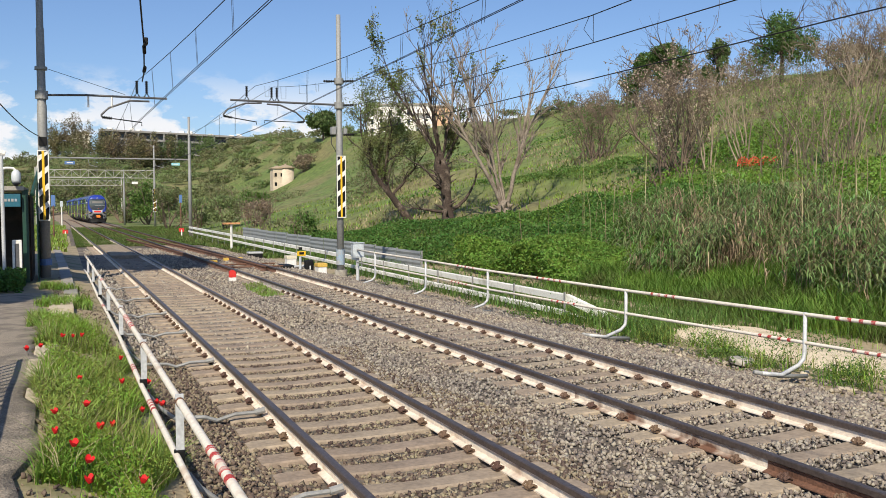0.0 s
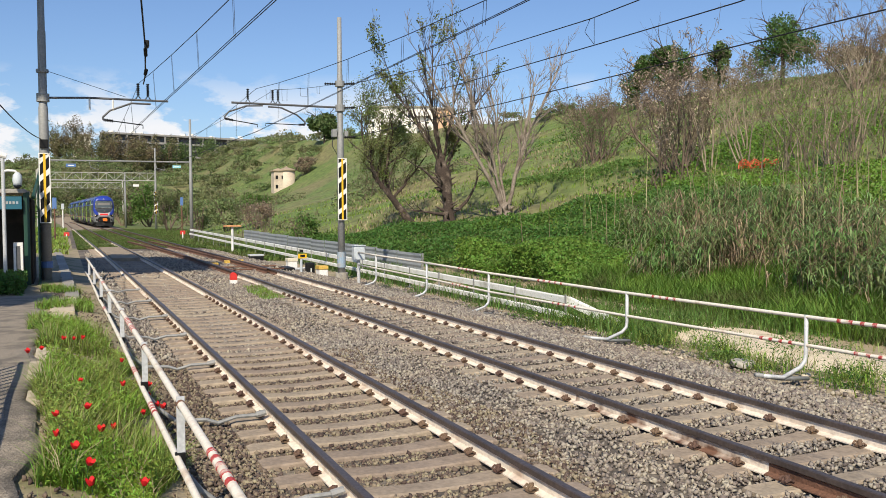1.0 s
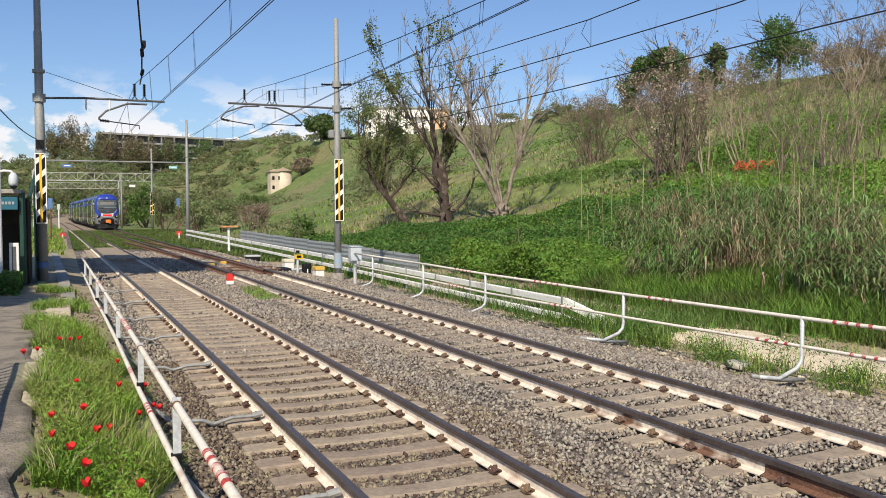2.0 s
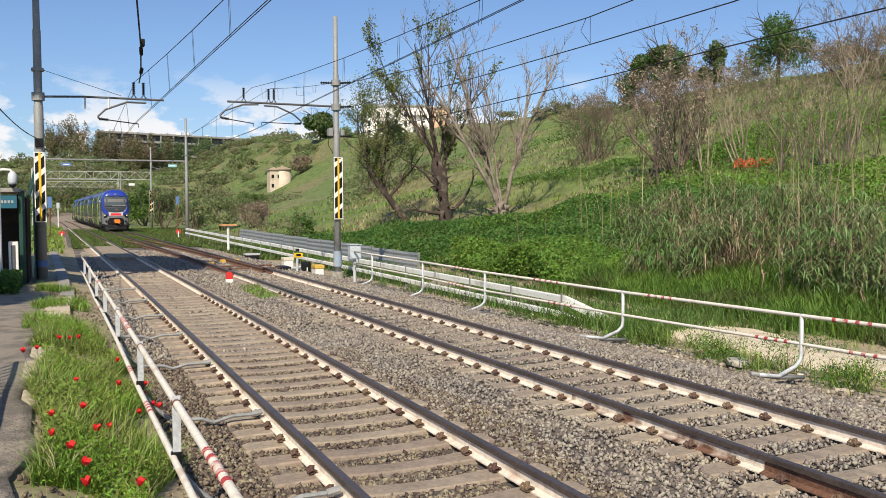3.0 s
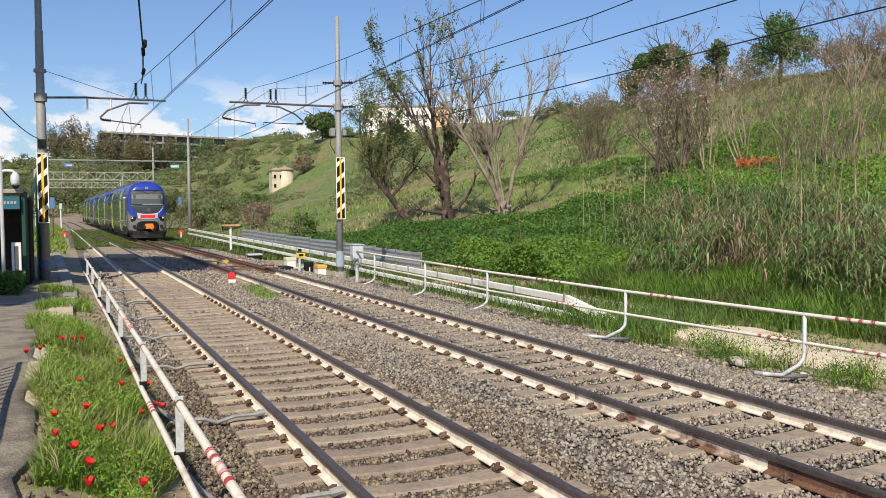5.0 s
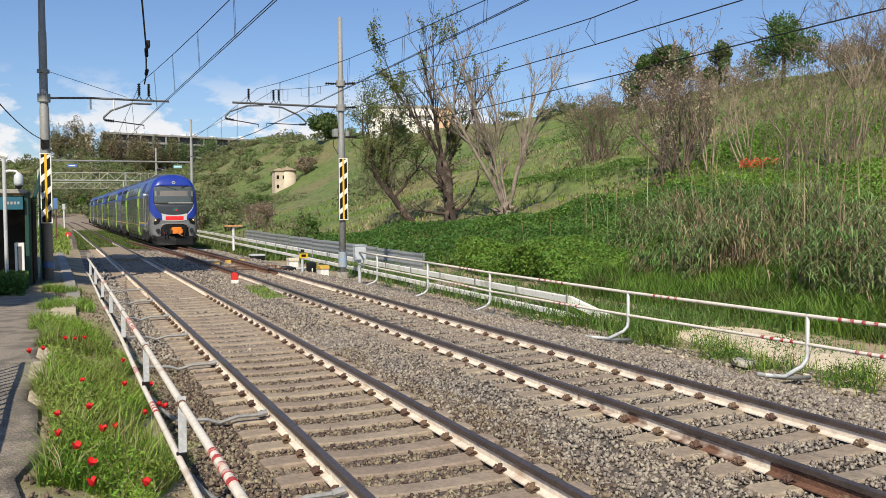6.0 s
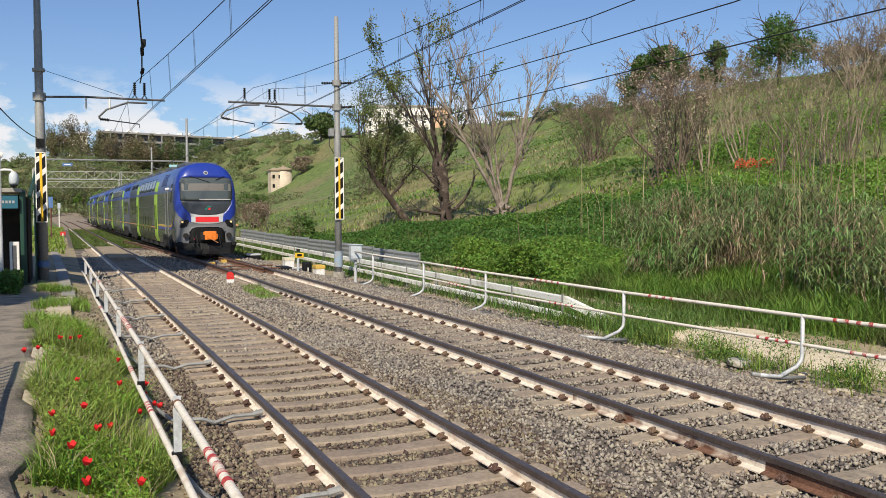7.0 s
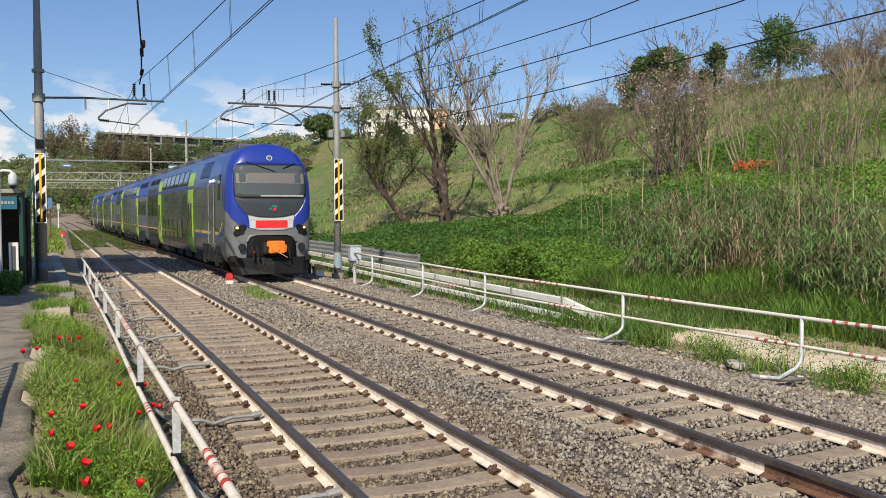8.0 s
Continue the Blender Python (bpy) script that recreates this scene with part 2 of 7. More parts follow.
# darker copy of grey_concrete: shade of the loggias put into the colour
M["shaded_concrete"] = mat("shaded_concrete", (0.16, 0.15, 0.145), 0.9, 0, 0.15, 0.3, 4)
M["white_wall"] = mat("white_render", (0.76, 0.72, 0.66), 0.85, 0, 0.06, 0.3, 4)
M["orange_wall"] = mat("orange_render", (0.66, 0.42, 0.26), 0.85, 0, 0.08, 0.3, 4)
M["poppy"] = mat("poppy_petal", (0.66, 0.010, 0.014), 0.75, 0, 0.1, 30, 90)
M["ivy"] = leafy("ivy_leaf", (0.072, 0.155, 0.030), (0.110, 0.205, 0.040))
M["verge"] = leafy("verge_grass", (0.205, 0.315, 0.040), (0.275, 0.335, 0.075), 0.5)
M["seed"] = leafy("dry_seed_head", (0.52, 0.42, 0.33), (0.38, 0.29, 0.20))
M["cane"] = leafy("dry_cane", (0.40, 0.32, 0.20), (0.26, 0.22, 0.12), 0.3, 0.7, 0.15)
# distance haze put into the far scrub's leaf colour; plain olive on the bushes
M["hazy_olive"] = leafy("hazy_olive_leaf", (0.22, 0.29, 0.11), (0.27, 0.265, 0.135), 0.35, 0.6, 0.45, 0.05)
M["lime"] = leafy("spring_leaf", (0.175, 0.29, 0.045), (0.125, 0.225, 0.038))
M["sand"] = mat("sandy_soil", (0.68, 0.57, 0.41), 0.95, 0, 0.2, 2, 25, 0.6, (0.42, 0.33, 0.21), (0.5, 0.75))


def glow(name, color, strength):
    m = bpy.data.materials.new(name)
    m.use_nodes = True
    b = m.node_tree.nodes["Principled BSDF"]
    b.inputs["Base Color"].default_value = b.inputs["Emission Color"].default_value = (*color, 1)
    b.inputs["Emission Strength"].default_value = strength
    return m


M["headlight"] = glow("headlight_glow", (1, 0.66, 0.26), 0.75)


# ---- mesh helpers ----
def mesh(name, verts, faces, material, smooth=False):
    me = bpy.data.meshes.new(name)
    me.from_pydata([tuple(v) for v in verts], [], [tuple(f) for f in faces])
    me.materials.append(material)
    if smooth:
        me.polygons.foreach_set("use_smooth", [True] * len(me.polygons))
    me.update()
    return me


def soup(name, v, f, material, smooth=False):
    """A mesh from arrays: v (n, 3), f (m, k)."""
    me = bpy.data.meshes.new(name)
    v, f = np.ascontiguousarray(v, np.float32), np.ascontiguousarray(f, np.int32)
    me.vertices.add(len(v))
    me.vertices.foreach_set("co", v.ravel())
    me.loops.add(f.size)
    me.loops.foreach_set("vertex_index", f.ravel())
    me.polygons.add(len(f))
    me.polygons.foreach_set("loop_start", np.arange(0, f.size, f.shape[1], dtype=np.int32))
    if smooth:
        me.polygons.foreach_set("use_smooth", np.ones(len(f), bool))
    me.update(calc_edges=True)
    me.materials.append(material)
    return me


def part(name, bm, material, parent=None, label="", smooth=False):
    """Links a bmesh, or a finished mesh, as one object under its thing."""
    if isinstance(bm, bmesh.types.BMesh):
        bmesh.ops.recalc_face_normals(bm, faces=bm.faces)
        me = bpy.data.meshes.new(name)
        bm.to_mesh(me)
        bm.free()
        me.materials.append(material)
        if smooth:
            me.polygons.foreach_set("use_smooth", [True] * len(me.polygons))
    else:
        me = bm
    ob = new(name, me)
    if parent:
        ob.parent = parent
    return tagged(ob, label)


def box(bm, x0, x1, y0, y1, z0, z1, bevel=0.0, m=None):
    r = bmesh.ops.create_cube(bm, size=1)
    vs = r["verts"]
    for v in vs:
        v.co = Vector(((x0 + x1) / 2 + v.co.x * (x1 - x0), (y0 + y1) / 2 + v.co.y * (y1 - y0), (z0 + z1) / 2 + v.co.z * (z1 - z0)))
        if m:
            v.co = m @ v.co
    if bevel:
        es = list({e for v in vs for e in v.link_edges})
        bmesh.ops.bevel(bm, geom=es, offset=bevel, segments=2, affect="EDGES", profile=0.7)
    return bm


def boxed(*a, **k):
    return box(bmesh.new(), *a, **k)


def tube(bm, pts, radii, seg=8, cap=True):
    """A tube through points, with one radius or one a point."""
    pts = [Vector(q) for q in pts]
    if not hasattr(radii, "__len__"):
        radii = [radii] * len(pts)
    rings, side = [], None
    for i, q in enumerate(pts):
        d = (pts[min(i + 1, len(pts) - 1)] - pts[max(i - 1, 0)]).normalized()
        if side is None:
            side = d.orthogonal().normalized()
        side = (side - d * side.dot(d)).normalized()
        up = d.cross(side)
        rings.append([bm.verts.new(q + radii[i] * (side * math.cos(a) + up * math.sin(a))) for a in (2 * math.pi * k / seg for k in range(seg))])
    for a, b in zip(rings, rings[1:]):
        for k in range(seg):
            bm.faces.new((a[k], a[(k + 1) % seg], b[(k + 1) % seg], b[k]))
    if cap:
        bm.faces.new(rings[0][::-1])
        bm.faces.new(rings[-1])
    return bm


def tubed(pts, radii, seg=8):
    return tube(bmesh.new(), pts, radii, seg)


def empty(name, m, label, category, group="", kind=""):
    ob = new(name)
    ob.empty_display_size = 0.2
    ob.matrix_world = m
    return tagged(ob, label, category, group, kind)


# ---- the lie of the land ----
def bend(y):
    """How far the tracks lie to the left of a straight line."""
    y = np.asarray(y, float)
    return -0.1 * np.logaddexp(0, (y - 18) / 8) - 3.2 * sstep(160, 290, y)


def sstep(a, b, x):
    t = np.clip((np.asarray(x, float) - a) / (b - a), 0, 1)
    return t * t * (3 - 2 * t)


def land(x, y):
    """Height of the ground."""
    x, y = np.asarray(x, float), np.asarray(y, float)
    u = x - bend(y)
    z = -0.22 - 0.33 * sstep(5.5, 7.4, u) + 0.0 * y
    z = z + (0.42 - 0.17 * sstep(2, 16, y) - 0.2 * sstep(30, 70, y)) * sstep(-1.7, -3.3, u)
    s = np.clip((u - 11.5) / 58.0, 0, 1.0)
    power = 1.15 + 1.5 * sstep(70, 230, y)
    rise = 16.8 + 0.035 * np.clip(y - 90, 0, 190)
    z = z + rise * s ** power
    z = z - 0.05 * np.clip(u - 69.5, 0, 200)
    far = sstep(190, 420, y)
    z = z + 25 * far * (1 - 0.75 * s) * (0.45 + 0.55 * sstep(-60, 15, u))
    z = z + 31 * sstep(-8, -70, u) * sstep(150, 380, y) + 12 * sstep(-25, -150, u) * (0.3 + 0.7 * sstep(60, 260, y))
    bumps = 0.5 * np.sin(x * 0.21 + 1.3 * np.sin(y * 0.09)) * np.sin(y * 0.17 + 0.8) + 0.2 * np.sin(x * 0.63 + y * 0.41)
    z = z + bumps * sstep(13, 26, u)
    return z


# ---- ground ----
def grid_lines(stops):
    out = []
    for (a, s), (b, _) in zip(stops, stops[1:]):
        out += list(np.arange(a, b, s))
    return np.array(out + [stops[-1][0]])


def build_ground():
    gx = grid_lines([(-1500, 150), (-300, 30), (-60, 6), (-12, 0.8), (-4, 0.3), (9, 0.6), (30, 1.5), (80, 4), (140, 40), (420, 180), (1500, 180)])
    gy = grid_lines([(-300, 40), (-40, 4), (-8, 0.6), (40, 1.6), (110, 4), (300, 10), (460, 40), (900, 200), (2500, 200)])
    X, Y = np.meshgrid(gx, gy)
    Z = land(X, Y)
    n, k = len(gx), len(gy)
    v = np.stack([X, Y, Z], -1).reshape(-1, 3)
    i = (np.arange(k - 1)[:, None] * n + np.arange(n - 1)[None]).reshape(-1)
    f = np.stack([i, i + 1, i + n + 1, i + n], 1)
    me = soup("ground", v, f, M["hill"], True)
    me.materials.append(M["bed"])
    me.materials.append(M["soil"])
    c = v[f].mean(1)
    u = c[:, 0] - bend(c[:, 1])
    idx = np.where((u > -1.9) & (u < 7.0) & (c[:, 1] < 240), 1, np.where((u > -12) & (u < 13) & (c[:, 1] < 100), 2, 0))
    me.polygons.foreach_set("material_index", idx.astype(np.int32))
    tagged(new("ground", me), "ballast bed, bare soil and a long grassy hillside", "ground", kind="structure")


build_ground()

# ---- tracks ----
TRACK_B = 3.589
RAIL = [(-0.070, -0.172), (0.070, -0.172), (0.070, -0.160), (0.012, -0.140), (0.010, -0.068), (0.036, -0.052), (0.036, -0.008), (0.026, 0.0),
        (-0.026, 0.0), (-0.036, -0.008), (-0.036, -0.052), (-0.010, -0.068), (-0.012, -0.140), (-0.070, -0.160)]


def rail_mesh(x, y0, y1, step, side_mat, top=True):
    """A rail along the bent line; sides in side_mat, the head in bare steel."""
    ys = np.linspace(y0, y1, max(2, int(round((y1 - y0) / step)) + 1))
    n = len(RAIL)
    v = np.array([(x + px + bend(y), y, pz) for y in ys for px, pz in RAIL])
    f = [(i * n + k, i * n + (k + 1) % n, (i + 1) * n + (k + 1) % n, (i + 1) * n + k) for i in range(len(ys) - 1) for k in range(n)]
    me = mesh("rail", v, f + [tuple(range(n))[::-1]], side_mat)
    me.materials.append(M["rail_top"] if top else M["rail_rust"])
    head = [1 if i % n in (4, 5, 6, 7, 8, 9, 10) and i < len(f) else 0 for i in range(len(f) + 1)]
    me.polygons.foreach_set("material_index", head)
    return me


def sleeper_mesh():
    """A concrete sleeper 2.4 m long, waisted, with canted rail seats and sloped sides."""
    bm = bmesh.new()
    rows = []
    for x, w, top in ((-1.2, 0.13, -0.183), (-1.14, 0.146, -0.174), (-0.62, 0.146, -0.168), (-0.50, 0.135, -0.175), (-0.2, 0.122, -0.188), (0.2, 0.122, -0.188),
                      (0.50, 0.135, -0.175), (0.62, 0.146, -0.168), (1.14, 0.146, -0.174), (1.2, 0.13, -0.183)):
        rows.append([bm.verts.new(q) for q in ((x, -w - 0.03, -0.36), (x, -w, top - 0.015), (x, -w + 0.015, top), (x, w - 0.015, top), (x, w, top - 0.015), (x, w + 0.03, -0.36))])
    for a, b in zip(rows, rows[1:]):
        for k in range(5):
            bm.faces.new((a[k], b[k], b[k + 1], a[k + 1]))
    bm.faces.new(rows[0])
    bm.faces.new(rows[-1][::-1])
    bmesh.ops.recalc_face_normals(bm, faces=bm.faces)
    me = bpy.data.meshes.new("sleeper")
    bm.to_mesh(me)
    bm.free()
    me.materials.append(M["sleeper"])
    return me


def clip_mesh():
    """A rail fastening: a coiled spring clip over a clamp block, with its bolt."""
    bm = bmesh.new()
    box(bm, -0.045, 0.035, -0.042, 0.042, -0.172, -0.150, 0.006)
    tube(bm, [(-0.05, -0.048, -0.146), (0.0, -0.058, -0.122), (0.042, -0.046, -0.142), (0.030, -0.022, -0.150), (-0.015, -0.018, -0.112), (-0.03, 0.0, -0.106), (-0.015, 0.018, -0.112),
              (0.030, 0.022, -0.150), (0.042, 0.046, -0.142), (0.0, 0.058, -0.122), (-0.05, 0.048, -0.146)], 0.0125, 6)
    tube(bm, [(0.0, 0, -0.16), (0.0, 0, -0.108), (0.0, 0, -0.095)], [0.02, 0.02, 0.014], 6)
    bmesh.ops.recalc_face_normals(bm, faces=bm.faces)
    me = bpy.data.meshes.new("rail_clip")
    bm.to_mesh(me)
    bm.free()
    me.materials.append(M["clip"])
    return me


SLEEPER, CLIP = sleeper_mesh(), clip_mesh()


def track(name, x0, phase, painted, y_end, label):
    t = empty(name, pose(0, 0, 0), label, "railway track", "tracks", "structure")
    for side in (-1, 1):
        x = x0 + side * 0.7535
        a, b = painted[side]
        if a > -24:
            part("rail", rail_mesh(x, -24, a, 1.0, M["rail_rust"]), None, t, "rusty steel rail")
            part("rail", rail_mesh(x, a, a + 3.2, 0.8, M["rail_worn"]), None, t, "rail with flaking white paint")
            a += 3.2
        part("rail", rail_mesh(x, a, b, 1.0, M["rail_paint"]), None, t, "white-painted rail with worn steel head")
        part("rail", rail_mesh(x, b, 230, 2.0, M["rail_rust"]), None, t, "rusty steel rail")
    y = phase - 0.6 * math.floor((phase + 12) / 0.6)
    while y < y_end:
        s = new("sleeper", SLEEPER)
        s.parent = t
        s.location = (x0 + float(bend(y)) + random.uniform(-0.012, 0.012), y + random.uniform(-0.01, 0.01), random.uniform(-0.006, 0.004))
        s.rotation_euler = (0, 0, random.uniform(-0.006, 0.006))
        for side in (-1, 1):
            for inner in (-1, 1):
                xx = x0 + float(bend(y)) + side * 0.7535 + inner * 0.115
                if -6 < y < 17:
                    c = new("rail_clip", CLIP)
                    c.parent = t
                    c.location, c.rotation_euler = (xx - 0.022 * inner, y, 0.004), (0, 0, (0 if inner > 0 else math.pi) + random.uniform(-0.15, 0.15))
                    c.scale = (0.85, 0.95, 0.95)
        y += 0.6
    return t


track("track_near", 0.0, 0.0, {-1: (-24, 120.0), 1: (-24, 62.0)}, 62, "straight ballasted track with white rails on concrete sleepers")
track("track_far", TRACK_B, -1.29, {-1: (-1.6, 24.0), 1: (-24, 24.5)}, 62, "ballasted track with white rails and a rusty turnout")

# ---- train ----
HALF = [(0.0, 0.42), (1.02, 0.42), (1.28, 0.50), (1.385, 0.80), (1.405, 1.30), (1.415, 1.9), (1.41, 2.6), (1.392, 3.06), (1.345, 3.4), (1.245, 3.76), (1.07, 4.06), (0.77, 4.28), (0.39, 4.39), (0.0, 4.42)]


def body_ring():
    return HALF + [(-x, z) for x, z in HALF[-2:0:-1]]


def nose(x, z):
    """How far the front lies behind its foremost plane."""
    ref = np.interp(z, [q[1] for q in HALF[2:]], [q[0] for q in HALF[2:]])
    e = min(1.0, abs(x) / max(ref, 0.05))
    side = 0.42 * (1 - math.sqrt(max(0.0, 1 - e ** 9)))
    t = max(0.0, (z - 2.4) / 2.02)
    return side + 0.75 * (1 - math.sqrt(max(0.0, 1 - min(1, t) ** 3.2))) + 0.10 * t + 0.10 * (x / 1.4) ** 2


def patch(name, outline, material, parent, label="", out=0.012, rings=5, inward=False):
    """A panel that follows the train's rounded front, a little proud of it."""
    bm = bmesh.new()
    cx, cz = sum(q[0] for q in outline) / len(outline), sum(q[1] for q in outline) / len(outline)
    prev, centre = None, bm.verts.new((cx, nose(cx, cz) - out, cz))
    dense = []
    for a, b in zip(outline, outline[1:] + outline[:1]):
        n = max(1, int(math.hypot(b[0] - a[0], b[1] - a[1]) / 0.12))
        dense += [(a[0] + (b[0] - a[0]) * k / n, a[1] + (b[1] - a[1]) * k / n) for k in range(n)]
    for r in range(1, rings + 2):
        s = min(1.0, r / rings)
        o = out if r <= rings else -0.02
        ring = [bm.verts.new((cx + (x - cx) * s, nose(cx + (x - cx) * s, cz + (z - cz) * s) - o, cz + (z - cz) * s)) for x, z in dense]
        for k in range(len(ring)):
            j = (k + 1) % len(ring)
            bm.faces.new((centre, ring[k], ring[j]) if prev is None else (prev[k], ring[k], ring[j], prev[j]))
        prev = ring
    return part(name, bm, material, parent, label, rings > 3)


def rounded(x0, x1, z0, z1, r, n=5):
    pts = []
    for cx, cz, a0 in ((x1 - r, z1 - r, 0), (x0 + r, z1 - r, 90), (x0 + r, z0 + r, 180), (x1 - r, z0 + r, 270)):
        pts += [(cx + r * math.cos(radians(a0 + 90 * k / n)), cz + r * math.sin(radians(a0 + 90 * k / n))) for k in range(n + 1)]
    return pts


def side_x(z):
    return float(np.interp(z, [q[1] for q in HALF[1:]], [q[0] for q in HALF[1:]]))


def side_panel(name, y0, y1, z0, z1, material, parent, out=0.006, label="", sides=(-1, 1), r=0.0):
    """A panel on the car's flank that follows its section."""
    for s in sides:
        zs = sorted({z0, z1, *[q[1] for q in HALF if z0 < q[1] < z1]})
        bm = bmesh.new()
        rows = [[bm.verts.new((s * (side_x(z) + o), y, z)) for y in (y0 + (r if z in (z0, z1) else 0), y1 - (r if z in (z0, z1) else 0))] for z in zs for o in (out,)]
        inner = [[bm.verts.new((s * (side_x(z) - 0.02), y, z)) for y in (y0, y1)] for z in (z0, z1)]
        for a, b in zip(rows, rows[1:]):
            bm.faces.new((a[0], a[1], b[1], b[0]))
        bm.faces.new((inner[0][0], inner[0][1], rows[0][1], rows[0][0]))
        bm.faces.new((rows[-1][0], rows[-1][1], inner[1][1], inner[1][0]))
        bm.faces.new([inner[0][0]] + [q[0] for q in rows] + [inner[1][0]])
        bm.faces.new([inner[0][1]] + [q[1] for q in rows] + [inner[1][1]])
        part(name, bm, material, parent, label)


def car_shell(y0, y1, front, back):
    """The car's shell, closed by a rounded cab where front or back is set. Faces: grey, blue above the upper windows' sill."""
    ring = body_ring()
    n = len(ring)
    v, f = [], []
    steps = 14
    for y in (y0, y1):
        for k in range(steps + 1 if (front and y == y0) or (back and y == y1) else 1):
            s = 1 - k / steps if y == y0 else k / steps
            cab = (front and y == y0) or (back and y == y1)
            sgn = 1 if y == y0 else -1
            if not cab:
                v.append([(x, y, z) for x, z in ring])
            else:
                s = (k + 0.35) / (steps + 0.35) if y == y0 else (steps - k + 0.35) / (steps + 0.35)
                s = s ** 0.6
                cz = 2.0
                v.append([(x * s, y + sgn * nose(x * s, cz + (z - cz) * s), cz + (z - cz) * s) for x, z in ring])
    flat = [q for r in v for q in r]
    for i in range(len(v) - 1):
        f += [(i * n + k, i * n + (k + 1) % n, (i + 1) * n + (k + 1) % n, (i + 1) * n + k) for k in range(n)]
    f += [tuple(range(n)), tuple(range((len(v) - 1) * n, len(v) * n))]
    bm = bmesh.new()
    vs = [bm.verts.new(q) for q in flat]
    for q in f:
        bm.faces.new([vs[i] for i in q])
    bmesh.ops.recalc_face_normals(bm, faces=bm.faces)
    me = bpy.data.meshes.new("body")
    bm.to_mesh(me)
    bm.free()
    for k in ("train_grey", "cab_grey", "roof", "sky_lit_blue"):
        me.materials.append(M[k])
    for p in me.polygons:
        z = p.center.z
        p.material_index = 1 if p.center.y < 1.3 and front else (3 if z > 2.95 else 0)
        if z > 4.3 and (p.center.y > 1.6):
            p.material_index = 2
        p.use_smooth = True
    return me


def bogie(parent, y):
    bm = bmesh.new()
    for s in (-1, 1):
        box(bm, s * 1.37 - 0.06, s * 1.37 + 0.06, y - 1.75, y + 1.75, 0.42, 0.66, 0.03)
        for w in (-1.25, 1.25):
            box(bm, s * 1.36 - 0.10, s * 1.36 + 0.10, y + w - 0.2, y + w + 0.2, 0.3, 0.62, 0.04)
            tube(bm, [(s * 1.38, y + w, 0.55), (s * 1.38, y + w, 0.9)], 0.09, 8)
        tube(bm, [(s * 1.34, y - 0.3, 0.4), (s * 1.34, y - 0.3, 0.9)], 0.14, 10)
        tube(bm, [(s * 1.34, y + 0.3, 0.4), (s * 1.34, y + 0.3, 0.9)], 0.14, 10)
    box(bm, -1.3, 1.3, y - 0.3, y + 0.3, 0.45, 0.75)
    b = part("bogie", bm, M["train_black"], parent, "dark dusty bogie frame")
    for w in (-1.25, 1.25):
        bm = bmesh.new()
        for s in (-1, 1):
            tube(bm, [(s * 0.70, y + w, 0.43), (s * 0.72, y + w, 0.43), (s * 0.735, y + w, 0.43), (s * 0.83, y + w, 0.43)], [0.46, 0.46, 0.43, 0.42], 24)
        tube(bm, [(-0.8, y + w, 0.43), (0.8, y + w, 0.43)], 0.08, 10)
        part("wheelset", bm, M["rail_rust"], b)


